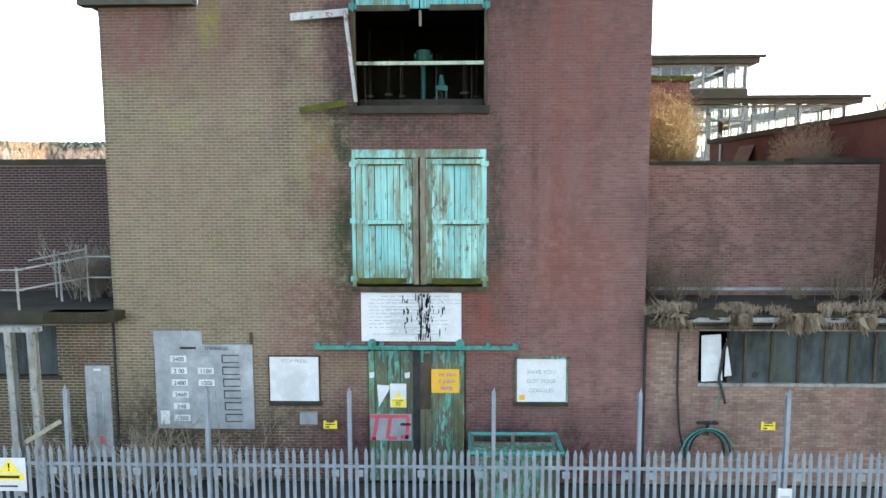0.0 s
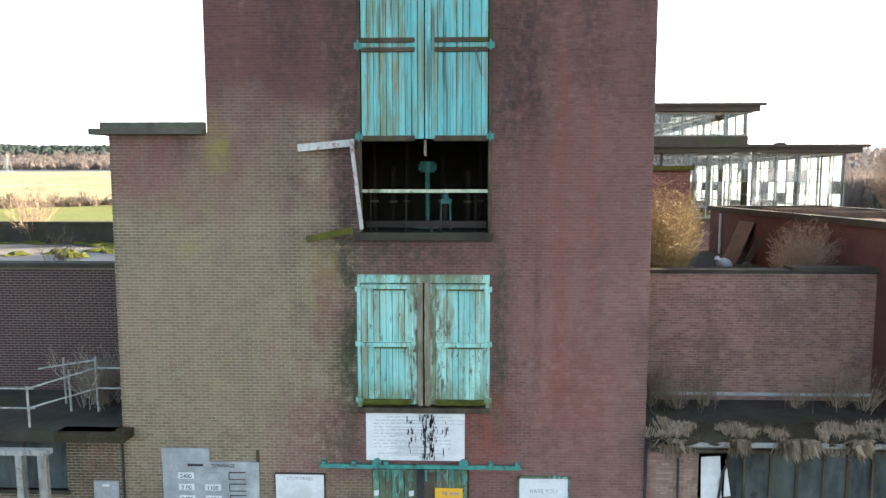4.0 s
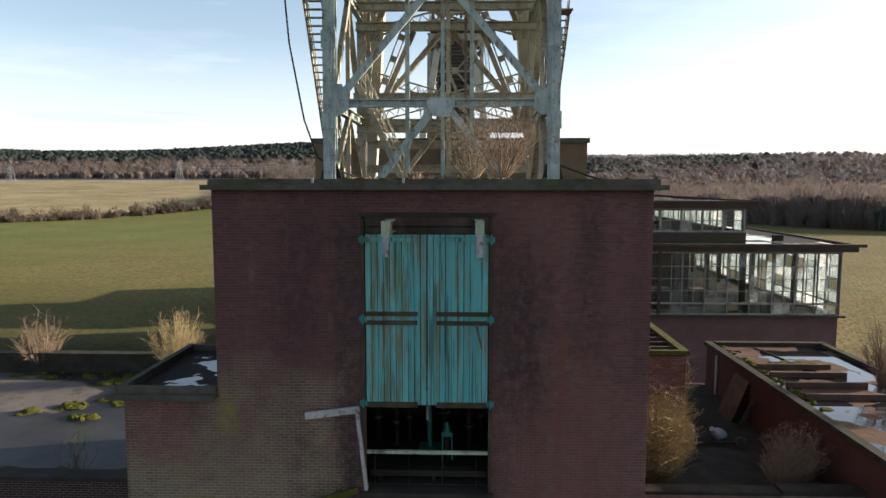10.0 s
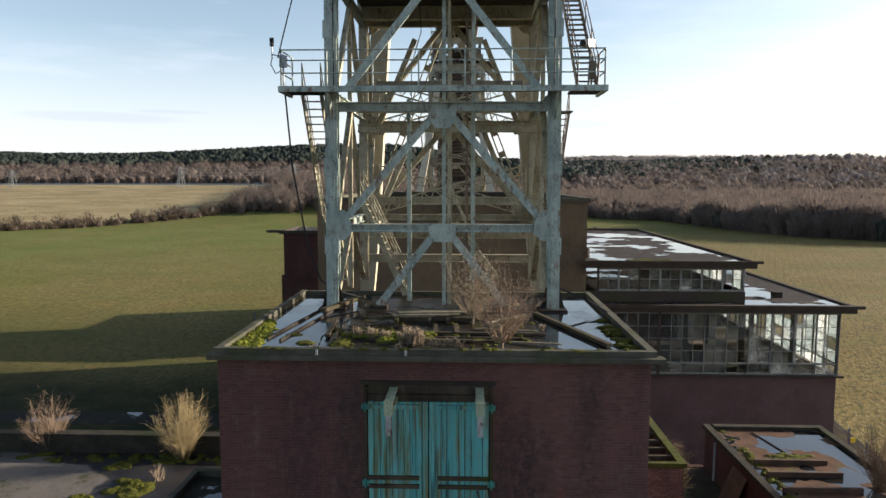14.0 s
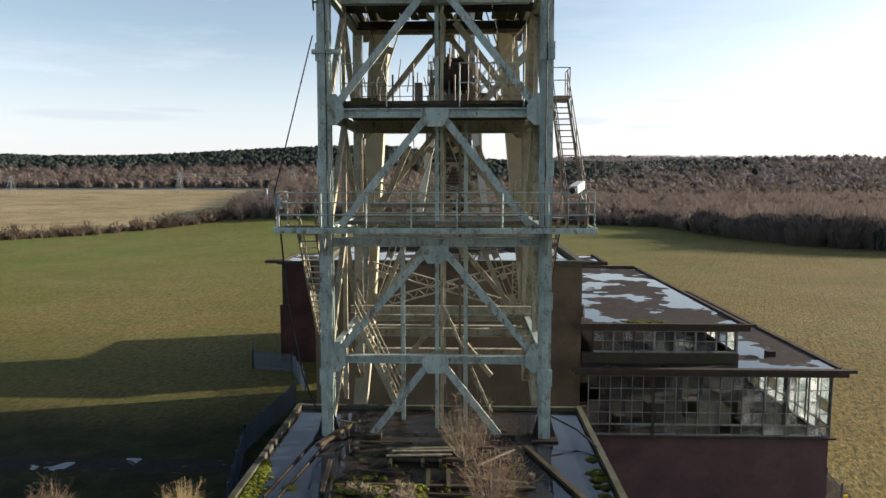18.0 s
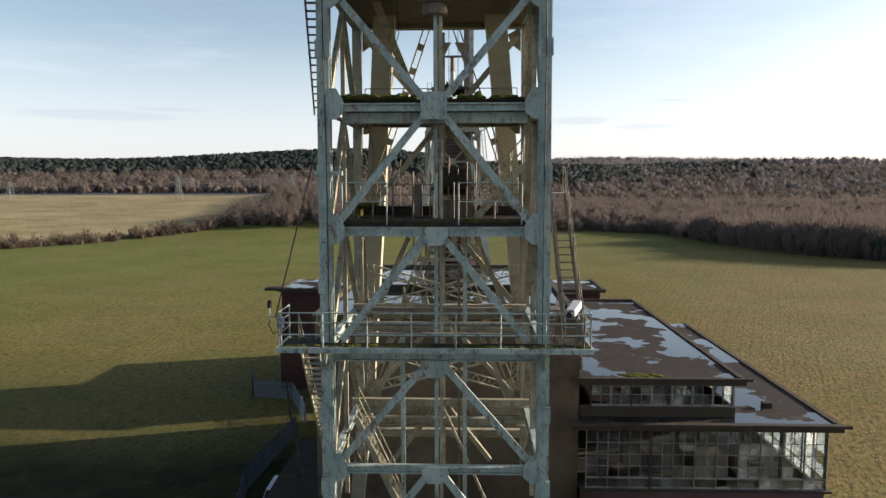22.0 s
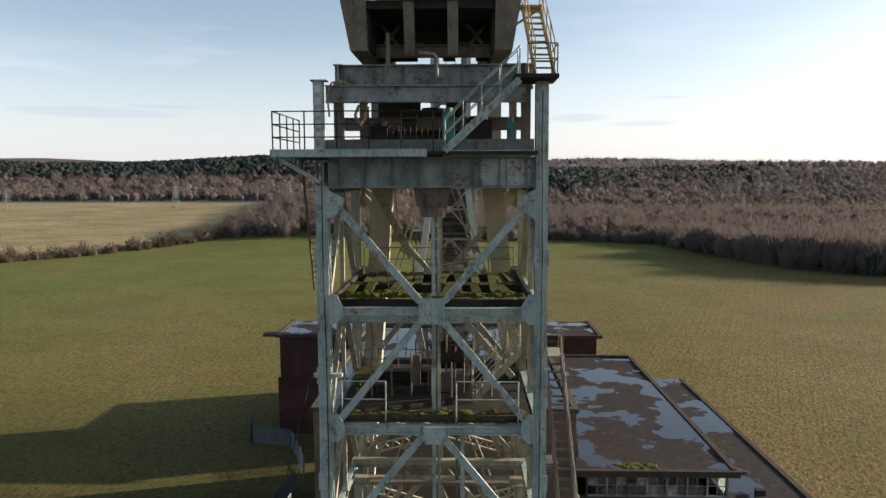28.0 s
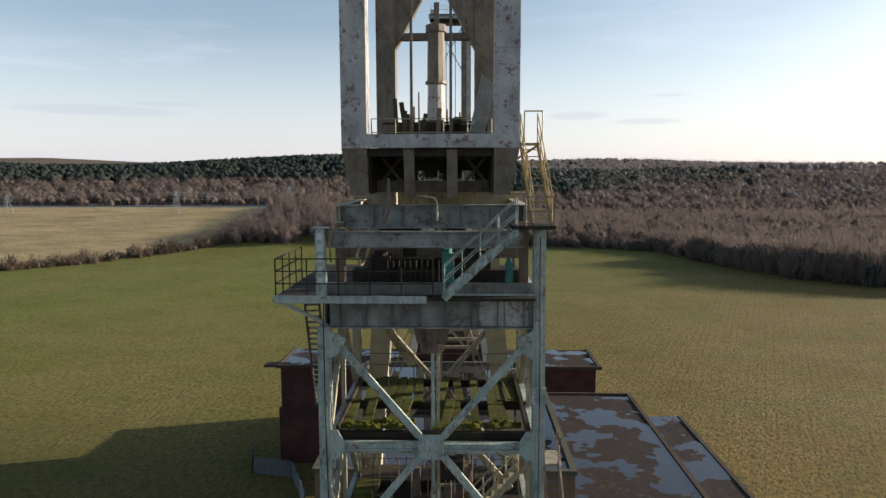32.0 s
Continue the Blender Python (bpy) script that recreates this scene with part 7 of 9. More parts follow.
for z in rows[2:-1]:
    part("glazing_bar", Solid().box(25.34, 25.38, 44.6, 75.2, z - 0.02, z + 0.02), FRAMEP, side)
spm = [Solid().box(-0.005, 0.005, -sw / 2 + 0.05, sw / 2 - 0.05, 0.02, rows[j + 1] - rows[j] - 0.02).mesh("pane", GLASSPALE) for j in range(5)]
for i in range(nb):
    for j in range(5):
        if rp.random() > 0.18:
            piece("pane", spm[j], (25.36, 44.6 + sw * (i + 0.5), rows[j]), side)
back = part("rear_glazing", Solid().box(9, 25.3, 75.2, 75.3, 12.28, 12.42).box(9, 25.3, 75.2, 75.3, 8.86, 8.96), FRAMEP, hall)
for i in range(12):
    x = 9 + 1.48 * i
    part("mullion", Solid().box(x - 0.05, x + 0.05, 75.2, 75.32, 8.0, 12.4), FRAMEP, back)
lower = part("lower_roof", Solid().box(8.75, 26.0, 44.2, 76.0, 12.62, 12.9), FELT, hall, "puddled lower roof")
part("fascia", Solid().box(8.0, 26.2, 43.95, 44.3, 12.45, 12.95).box(25.9, 26.2, 44.3, 76.2, 12.45, 12.95), FASCIA, lower)
part("eaves_lip", Solid().box(7.8, 26.6, 43.75, 44.1, 12.78, 12.98), FASCIA, lower)
part("roof_kerb", Solid().box(25.72, 25.9, 44.4, 76, 12.9, 13.0), FASCIA, lower)
part("vent_cowl", Solid().box(22.3, 22.9, 47.4, 47.9, 12.9, 13.3), DARK, lower)
for x in (12.0, 16.0, 20.0, 23.6):
    for y in (47.0, 54.0, 61.0, 68.0):
        part("column", Solid().box(x - 0.16, x + 0.16, y - 0.16, y + 0.16, 7.95, 12.62), FASCIA, hall)
cl = part("clerestory", Solid().box(9.5, 19.4, 45.62, 45.74, 13.62, 13.74).box(9.5, 19.4, 45.62, 45.74, 15.1, 15.25).box(19.3, 19.42, 45.7, 74.8, 13.62, 13.74).box(19.3, 19.42, 45.7, 74.8, 15.1, 15.25), FRAMEP, hall, "clerestory window band")
part("kerb", Solid().box(8.75, 19.5, 45.5, 45.9, 12.9, 13.62).box(19.2, 19.6, 45.9, 74.8, 12.9, 13.62), FASCIA, cl)
nb2 = 7
w2 = 9.9 / nb2
for i in range(nb2 + 1):
    part("mullion", Solid().box(9.5 + w2 * i - 0.06, 9.5 + w2 * i + 0.06, 45.6, 45.76, 13.62, 15.25), FASCIA if i in (0, 2) else FRAMEP, cl)
c0 = {m.name: Solid().box(-w2 / 4 + 0.02, w2 / 4 - 0.02, -0.005, 0.005, 0.02, 0.70).mesh("pane", m) for m in (GLASS, GLASSPALE)}
for i in range(nb2 * 2):
    part("glazing_bar", Solid().box(9.5 + w2 / 2 * (i + 0.5) - 0.015 - w2 / 4, 9.5 + w2 / 2 * (i + 0.5) + 0.015 - w2 / 4, 45.65, 45.7, 13.7, 15.2), FRAMEP, cl)
    for z in (13.72, 14.44):
        if rp.random() > 0.15:
            piece("pane", c0[(GLASSPALE if rp.random() < 0.35 else GLASS).name], (9.5 + w2 / 2 * (i + 0.5), 45.68, z), cl)
part("glazing_bar", Solid().box(9.5, 19.4, 45.652, 45.698, 14.42, 14.46), FRAMEP, cl)
ns = 19
ws = 29.0 / ns
c1 = Solid().box(-0.005, 0.005, -ws / 2 + 0.05, ws / 2 - 0.05, 0.02, 1.4).mesh("pane", GLASSPALE)
for i in range(ns):
    part("mullion", Solid().box(19.28, 19.44, 45.8 + ws * i - 0.05, 45.8 + ws * i + 0.05, 13.62, 15.25), FRAMEP, cl)
    if rp.random() > 0.2:
        piece("pane", c1, (19.36, 45.8 + ws * (i + 0.5), 13.7), cl)
upr = part("upper_roof", Solid().box(8.75, 19.9, 45.4, 75.4, 15.45, 15.7), FELT, hall, "puddled upper roof with a mossy edge")
part("fascia", Solid().box(8.6, 20.1, 45.2, 45.55, 15.25, 15.72).box(19.75, 20.1, 45.55, 75.6, 15.25, 15.72), FASCIA, upr)
part("eaves_lip", Solid().box(8.5, 20.45, 45.05, 45.3, 15.6, 15.78), FASCIA, upr)
part("roof_kerb", Solid().box(19.6, 19.8, 45.5, 75.4, 15.7, 15.82).box(8.75, 19.6, 75.1, 75.4, 15.7, 15.9), FASCIA, upr)
part("roof_stub", Solid().tube((9.2, 49.0, 15.7), (9.2, 49.0, 16.3), 0.3, 10), DARK, upr)
chunks = [hump(rng, rng.uniform(11.5, 14.5), rng.uniform(45.6, 46.4), 15.7, rng.uniform(0.1, 0.35), rng.uniform(0.04, 0.12)) for _ in range(26)]
mass("eaves_moss", *joined(chunks), MOSS, "moss along the glazed hall's roof edge", "moss")
for x, y, w, h in ((21.5, 46.6, 0.8, 1.3), (20.4, 46.4, 0.9, 0.6), (10.6, 46.6, 0.6, 1.5), (11.6, 46.4, 0.8, 0.9), (14.5, 48, 1.2, 1.4), (17.5, 49, 1.0, 1.2)):
    o = thing("machine_cabinet", "dark machine cabinet inside the glazed hall", "cabinet", (x, y, 7.95), "machines in the hall")
    part("body", Solid().box(x - w / 2, x + w / 2, y - w / 2, y + w / 2, 7.95, 7.95 + h), DARK, o)
    part("top_cover", Solid().box(x - w / 2 - 0.05, x + w / 2 + 0.05, y - w / 2 - 0.05, y + w / 2 + 0.05, 7.95 + h, 8.03 + h), RUSTY, o)
dr = thing("winding_drum", "great dark winding drum inside the glazed hall", "machine", (14.5, 56, 7.95))
part("drum", Solid().tube((12.6, 56, 9.9), (17.5, 56, 9.9), 1.9, 24), DARK, dr)
for x in (12.4, 17.7):
    part("cheek", Solid().tube((x - 0.1, 56, 9.9), (x + 0.1, 56, 9.9), 2.15, 24), RUSTY, dr)
    part("pedestal", Solid().box(x - 0.4, x + 0.4, 55.2, 56.8, 7.95, 9.7), DARK, dr)

# ---- the far shaft building ----
fb = thing("far_shaft_building", "dark brick shaft building with overhanging flat roof", "building", (-3, 91.4, 0))
part("wall", Solid().box(-25, 19.3, 91.4, 91.8, 0, 13.9).box(-25, -24.6, 91.8, 100.4, 0, 13.9).box(18.9, 19.3, 91.8, 100.4, 0, 13.9).box(-24.6, 18.9, 100, 100.4, 0, 13.9), PLAIN_BRICK, fb)
part("wall_band", Solid().box(-25.3, -12, 91.1, 91.4, 0, 8.2), PLAIN_BRICK, fb)
part("roof", Solid().box(-25.4, 19.8, 91.2, 100.6, 13.9, 14.22), FELT, fb)
part("roof_edge", Solid().box(-25.5, 20.0, 90.9, 91.25, 13.95, 14.4).box(-25.5, -25.1, 91.25, 100.8, 13.95, 14.4).box(19.5, 20.0, 91.25, 100.8, 13.95, 14.4), FASCIA, fb)
part("canopy", Solid().box(-27.2, -25.5, 90.8, 92.6, 14.1, 14.42), FASCIA, fb)
part("tower_block", Solid().box(-6.5, 4.5, 94.9, 104, 14.2, 16.78), PLAIN_BRICK, fb)
# annex out of sight, added to carry the field shadow's far edge
part("shadow_annex", Solid().box(-20, 15, 100.4, 112, 0, 8.0), PLAIN_BRICK, fb)
part("shadow_annex_roof", Solid().box(-20.2, 15.2, 100.4, 112.2, 8.0, 8.3), FELT, fb)

# ---- fences and a van by the far buildings ----
def palisade(label, pts, z=0.0, h=2.4, pitch=0.16, name="steel_fence", rails=True):
    """Far palisade fence: posts, rails and a joined run of pales."""
    t = thing(name, label, "fence", (pts[0][0], pts[0][1], z), "far fences")
    for p, q in zip(pts, pts[1:]):
        p, q = Vector((*p, z)), Vector((*q, z))
        n = max(1, round((q - p).length / 2.75))
        for i in range(n + 1):
            c = p.lerp(q, i / n)
            part("post", Solid().box(c.x - 0.06, c.x + 0.06, c.y - 0.06, c.y + 0.06, z, z + h + 0.3), SHADEGALV, t)
        for k in (0.3, h - 0.4):
            part("rail", Solid().bar(p + Vector((0, 0, k)), q + Vector((0, 0, k)), 0.05, 0.06), SHADEGALV, t)
        s = Solid()
        m = int((q - p).length / pitch)
        for i in range(m):
            c = p.lerp(q, (i + 0.5) / m)
            s.bar(c + Vector((0, 0, 0.05)), c + Vector((0, 0, h)), 0.075, 0.02, (q - p).cross(Vector((0, 0, 1))).normalized())
        tagged(part("pale_run", s, SHADEGALV, t), kind="stuff")
    return t


palisade("grey palisade compound beside the far building", [(-29.5, 92), (-28.2, 87.5), (-22.5, 86.5), (-18.6, 77.5)], 0)
palisade("grey palisade fence along the track", [(-18.9, 74.0), (-20.2, 60.0), (-17.5, 48)], 0)
palisade("grey palisade fence beside the glazed hall", [(27.2, 30), (29.5, 52), (31.5, 66)], 0)
o = thing("marker_post", "yellow marker on a fence post", "marker", (28.2, 47, 2.4))
part("plate", Solid().box(28.05, 28.35, 46.9, 47.0, 2.5, 2.85), YELLOW, o)
part("stake", Solid().tube((28.2, 47, 0), (28.2, 47, 2.6), 0.04), GALV, o)
van = thing("parked_van", "white van parked behind the brick wall", "van", (-16.4, 56.5, 0))
part("body", Solid().hexa([(-17.3, 54.4, 0.45), (-15.5, 54.4, 0.45), (-15.5, 59.2, 0.45), (-17.3, 59.2, 0.45), (-17.2, 54.4, 1.1), (-15.6, 54.4, 1.1), (-15.55, 59.2, 1.1), (-17.25, 59.2, 1.1)]).hexa([(-17.25, 55.4, 1.1), (-15.55, 55.4, 1.1), (-15.55, 59.2, 1.1), (-17.25, 59.2, 1.1), (-17.1, 56.3, 2.0), (-15.7, 56.3, 2.0), (-15.7, 59.1, 2.0), (-17.1, 59.1, 2.0)]), WHITE, van)
part("windscreen", Solid().plate([(-17.15, 55.5, 1.18), (-15.65, 55.5, 1.18), (-15.75, 56.25, 1.92), (-17.05, 56.25, 1.92)], (0, -0.04, 0.02)), BLACK, van)
for x in (-17.2, -15.6):
    for y in (55.2, 58.3):
        w = part("wheel", Solid().tube((x - 0.1, y, 0.33), (x + 0.1, y, 0.33), 0.33, 16), BLACK, van)
for x in (-17.0, -15.8):
    part("headlight", Solid().box(x - 0.15, x + 0.15, 54.36, 54.4, 0.75, 0.95), GLASSPALE, van)
single("side_store", Solid().box(-15.2, -11.0, 46.5, 62, 0, 4.4), CONCDARK, "low dark brick store beside the winding house", "building")
# wet track between the buildings
single("dirt_track", Solid().box(-60, -15.5, 55.2, 58.2, 0.0, 0.006).box(-19, -15.5, 32, 55.2, 0.0, 0.006), flat_roof("puddled_track", (0.014, 0.013, 0.010), 0.63, 0.35), "puddled dirt track beside the field", "road", "structure")
single("yard_paving", Solid().box(-40, 40, -30, 15.4, 0.0, 0.008), ASPHALT, "damp dark asphalt yard before the fence", "pavement", "structure")

# ---- the palisade fence in front ----
fence = thing("palisade_fence", "galvanised palisade fence with pointed pales and tall posts", "fence", (0, 11.75, 0))
pale = Solid()
for a, b, d in ((-0.034, -0.012, 0.012), (-0.012, 0.012, 0.0), (0.012, 0.034, 0.012)):
    pale.box(a, b, -0.012 + d, -0.002 + d, 0.06, 2.3)
pale.plate([(-0.034, -0.008, 2.3), (0.034, -0.008, 2.3), (0.026, -0.008, 2.345), (0.0, -0.008, 2.42), (-0.026, -0.008, 2.345)], (0, 0.012, 0))
pme = pale.mesh("pale", GALV)
px = [1.07 + 2.75 * k for k in range(-4, 4)]
rf = random.Random(8)
for x in px[:-1]:
    for i in range(1, 18):
        piece("pale", pme, pose(x + 2.75 * i / 18, 11.72, rf.uniform(-0.015, 0.015), 0, rf.uniform(-0.5, 0.5), rf.uniform(-2, 2)), fence)
for x in px:
    p = part("post", Solid().girder((x, 11.8, 0), (x, 11.8, 3.5), 0.07, 0.1, 0.012, (0, 1, 0)).plate([(x - 0.035, 11.75, 3.5), (x + 0.035, 11.75, 3.5), (x + 0.01, 11.75, 3.6)], (0, 0.03, 0)), GALV, fence)
    part("fixing_plate", Solid().box(x + 0.12, x + 0.26, 11.69, 11.7, 1.86, 2.0), GALV, p)
    part("fixing_plate", Solid().box(x - 0.34, x - 0.2, 11.69, 11.7, 1.86, 2.0), GALV, p)
    part("fixing_plate", Solid().box(x + 1.3, x + 1.44, 11.69, 11.7, 1.86, 2.0), GALV, p)
for z in (0.4, 2.05):
    part("rail", Solid().angle((px[0], 11.77, z), (px[-1], 11.77, z), 0.06, 0.01), GALV, fence)
o = thing("hazard_sign", "white and yellow hazard sign tied to the fence", "sign", (-8.3, 11.66, 1.5))
part("plate", Solid().box(-8.6, -7.98, 11.66, 11.68, 1.52, 2.18), WHITE, o)
part("yellow_panel", Solid().box(-8.56, -8.02, 11.652, 11.66, 1.74, 1.87), YELLOW, o)
part("triangle", Solid().plate([(-8.5, 11.652, 1.9), (-8.1, 11.652, 1.9), (-8.3, 11.652, 2.16)], (0, 0.008, 0)), YELLOW, o)
part("mark", Solid().box(-8.315, -8.285, 11.646, 11.652, 1.98, 2.08).box(-8.315, -8.285, 11.646, 11.652, 1.93, 1.955), BLACK, o)
part("writing_bar", Solid().box(-8.5, -8.1, 11.646, 11.652, 1.78, 1.83).box(-8.5, -8.15, 11.654, 11.66, 1.6, 1.63), BLACK, o)
o = thing("paper_notice", "weathered paper notice cable-tied to the fence", "notice", (6.6, 11.66, 1.4))
part("sheet", Solid().box(6.4, 6.66, 11.66, 11.675, 1.2, 1.72), WHITE, o)
part("writing_bar", Solid().box(6.44, 6.62, 11.655, 11.66, 1.55, 1.58).box(6.44, 6.6, 11.655, 11.66, 1.48, 1.5), GREYB, o)


# ---- the headframe ----
CX, TY, RY = -0.4, 21.75, 28.6  # middle, front face and rear face of the lattice tower


def lattice(s, p, q, h, n, t=0.05, up=(0, 0, 1)):
    """A light girder: two chords and zigzag lacing between them."""
    p, q, _, u = s.frame_of(p, q, up)
    s.bar(p + u * h / 2, q + u * h / 2, t * 2, t, u)
    s.bar(p - u * h / 2, q - u * h / 2, t * 2, t, u)
    for i in range(n):
        a, b = p.lerp(q, i / n), p.lerp(q, (i + 1) / n)
        k = 1 if i % 2 else -1
        s.bar(a - u * h / 2 * k, b + u * h / 2 * k, t, t * 0.6, up)
    return s


def stair(parent, p, q, w, m, treads=None, name="stair", rails=True):
    """A steep steel stair from p up to q, w wide, with treads and rails, in the y-z or x-z plane."""
    p, q = Vector(p), Vector(q)
    d = q - p
    side = Vector((-d.y, d.x, 0)).normalized()
    st = part(name, Solid().bar(p + side * w / 2, q + side * w / 2, 0.05, 0.22).bar(p - side * w / 2, q - side * w / 2, 0.05, 0.22), m, parent)
    n = treads or max(4, round(d.z / 0.24))
    for i in range(1, n):
        c = p.lerp(q, i / n)
        part("tread", Solid().bar(c - side * w / 2, c + side * w / 2, 0.2, 0.03), m, st)
    if rails:
        for k in (-1, 1):
            o = side * k * w / 2
            for h in (0.55, 1.0):
                part("handrail", Solid().tube(p + o + Vector((0, 0, h)), q + o + Vector((0, 0, h)), 0.02), m, st)
            for i in range(5):
                c = p.lerp(q, i / 4) + o
                part("rail_post", Solid().tube(c, c + Vector((0, 0, 1.0)), 0.02), m, st)
    return st


def headframe():
    hf = thing("headframe", "tall riveted steel colliery headframe, faded grey-green paint and rust", "headframe", (CX, 25.2, 16.8))

    def X(side, z):
        return CX + side * (3.68 - 0.006 * (z - 17))

    # legs
    for sd in (-1, 1):
        top = 36.0 if sd < 0 else 39.3
        leg = part("leg", Solid().girder((X(sd, 16.8), TY, 16.8), (X(sd, top), TY, top), 0.40, 0.42, 0.05, (0, 1, 0)), STEEL, hf)
        part("leg_cover", Solid().bar((X(sd, 16.9), TY - 0.23, 16.9), (X(sd, top), TY - 0.23, top), 0.2, 0.03, (0, 1, 0)), STEEL, leg)
        for z in (19.0, 21.6, 26.0, 29.7, 33.7):
            part("splice_plate", Solid().box(X(sd, z) - 0.24, X(sd, z) + 0.24, TY - 0.26, TY - 0.2, z - 0.28, z + 0.28), STEEL, leg)
        part("foot", Solid().box(X(sd, 17) - 0.45, X(sd, 17) + 0.45, TY - 0.45, TY + 0.45, 16.79, 16.9).plate([(X(sd, 17) - 0.4, TY - 0.02, 16.9), (X(sd, 17) + 0.4, TY - 0.02, 16.9), (X(sd, 17) + 0.22, TY - 0.02, 17.6), (X(sd, 17) - 0.22, TY - 0.02, 17.6)], (0, 0.04, 0)), DARK, leg)
        leg = part("rear_leg", Solid().girder((X(sd, 16.8), RY, 16.8), (X(sd, 36), RY, 36.0), 0.36, 0.36, 0.05, (0, 1, 0)), CREAM, hf)
        # side faces: beams and crossed braces
        levels = (17.0, 19.57, 23.9, 27.78, 31.85, 35.9)
        for z in levels[1:]:
            part("side_beam", Solid().girder((X(sd, z), TY, z), (X(sd, z), RY, z), 0.22, 0.34, 0.035), STEEL, hf)
        for a, b in zip(levels, levels[1:]):
            ym = (TY + RY) / 2
            part("side_brace", Solid().angle((X(sd, a), TY + 0.2, a), (X(sd, b), ym, b), 0.22), CREAM, hf)
            part("side_brace", Solid().angle((X(sd, a), RY - 0.2, a), (X(sd, b), ym, b), 0.22), CREAM, hf)
            part("side_post", Solid().bar((X(sd, a), ym, a), (X(sd, b), ym, b), 0.16, 0.12), CREAM, hf)
    # front and rear faces
    for y, m, f in ((TY, STEEL, -1), (RY, CREAM, 1)):
        o = y + f * 0.2
        for z, h in ((19.57, 0.26), (23.55, 0.3), (27.78, 0.3), (31.85, 0.26)):
            part("cross_beam", Solid().girder((X(-1, z) + 0.2, y, z), (X(1, z) - 0.2, y, z), 0.26, h, 0.045), m, hf)
        for z in (19.57, 27.78, 31.85):
            for sd in (-1, 1):
                xg = X(sd, z) - sd * 0.2
                part("gusset", Solid().plate([(xg, o, z - 0.4), (xg, o, z + 0.6), (xg - sd * 0.22, o, z + 0.6), (xg - sd * 0.45, o, z + 0.2), (xg - sd * 0.45, o, z - 0.18), (xg - sd * 0.2, o, z - 0.4)], (0, 0.04, 0)), m, hf)
        for z in (19.57, 23.3, 27.78):
            part("gusset", Solid().plate([(CX - 0.45, o, z + 0.15), (CX + 0.45, o, z + 0.15), (CX + 0.45, o, z - 0.12), (CX + 0.25, o, z - 0.45), (CX - 0.25, o, z - 0.45), (CX - 0.45, o, z - 0.12)], (0, 0.04, 0)), m, hf)
        part("gusset", Solid().box(CX - 0.43, CX + 0.43, o, o + 0.04, 31.45, 32.32), m, hf)
        for sd in (-1, 1):
            runs = [((CX + sd * 0.25, 19.4), (CX + sd * 2.15, 16.95)), ((X(sd, 19.8) - sd * 0.5, 19.95), (CX + sd * 0.3, 23.25)), ((X(sd, 24) - sd * 0.5, 24.1), (CX + sd * 0.3, 27.6)), ((X(sd, 28) - sd * 0.45, 28.1), (CX + sd * 0.4, 31.5)), ((CX + sd * 0.4, 32.2), (X(sd, 35.6) - sd * 0.35, 35.5))]
            for p, q in runs:
                if f > 0 and p[1] < 18:
                    continue
                part("diagonal_brace", Solid().bar((p[0], y, p[1]), (q[0], y, q[1]), 0.2, 0.16, (0, 1, 0)).bar((p[0], y + f * 0.09, p[1]), (q[0], y + f * 0.09, q[1]), 0.24, 0.03, (0, 1, 0)), m, hf)
            part("brace_foot", Solid().box(CX + sd * 2.15 - 0.3, CX + sd * 2.15 + 0.3, y - 0.25, y + 0.25, 16.79, 16.98), DARK, hf) if f < 0 else None
            part("corner_plate", Solid().plate([(X(sd, 35.5) - sd * 0.2, o, 35.9), (X(sd, 35.5) - sd * 0.75, o, 35.6), (X(sd, 35.5) - sd * 0.6, o, 35.2), (X(sd, 35.0) - sd * 0.2, o, 34.9)], (0, 0.04, 0)), m, hf)
    part("cross_beam", Solid().bar((X(-1, 31.5) + 0.5, TY + 0.6, 31.55), (X(1, 31.5) - 0.5, TY + 0.6, 31.55), 0.3, 0.34), STEEL, hf)
    # guide posts up the middle
    for x, y, z1, w, m in ((CX + 0.02, 22.6, 35.0, 0.13, STEEL), (CX + 0.19, 22.65, 35.0, 0.11, CREAM), (CX + 1.02, 23.4, 27.6, 0.15, STEEL), (CX - 1.25, 23.4, 24.0, 0.15, STEEL), (CX + 0.8, 24.6, 27.6, 0.1, RUSTY), (CX + 0.1, 27.9, 35.5, 0.16, CREAM)):
        part("guide_post", Solid().girder((x, y, 16.8), (x, y, z1), w, w, 0.025, (0, 1, 0)), m, hf)
    # tall battened struts leaning together behind the tower, two storeys each
    for z0, z1, half in ((19.4, 27.7, 3.45), (28.0, 37.0, 3.35)):
        for sd in (-1, 1):
            p, q = Vector((CX + sd * half, RY + 0.45, z0)), Vector((CX + sd * 0.25, RY + 0.45, z1))
            st = part("battened_strut", Solid().bar(p, q, 0.05, 0.12, (0, 1, 0), -0.13).bar(p, q, 0.05, 0.12, (0, 1, 0), 0.13), CREAM, hf, "pale battened strut")
            for k in range(1, 9):
                c, e = p.lerp(q, k / 9), p.lerp(q, k / 9 + 0.03)
                part("batten", Solid().bar(c, e, 0.3, 0.02, (0, 1, 0), 0, -0.06), CREAM, st)

    # inner level beams seen through the front
    for z in (20.35,):
        for y in (26.4,):
            part("floor_beam", Solid().girder((X(-1, z), y, z), (X(1, z), y, z), 0.22, 0.32, 0.04), CREAM, hf)
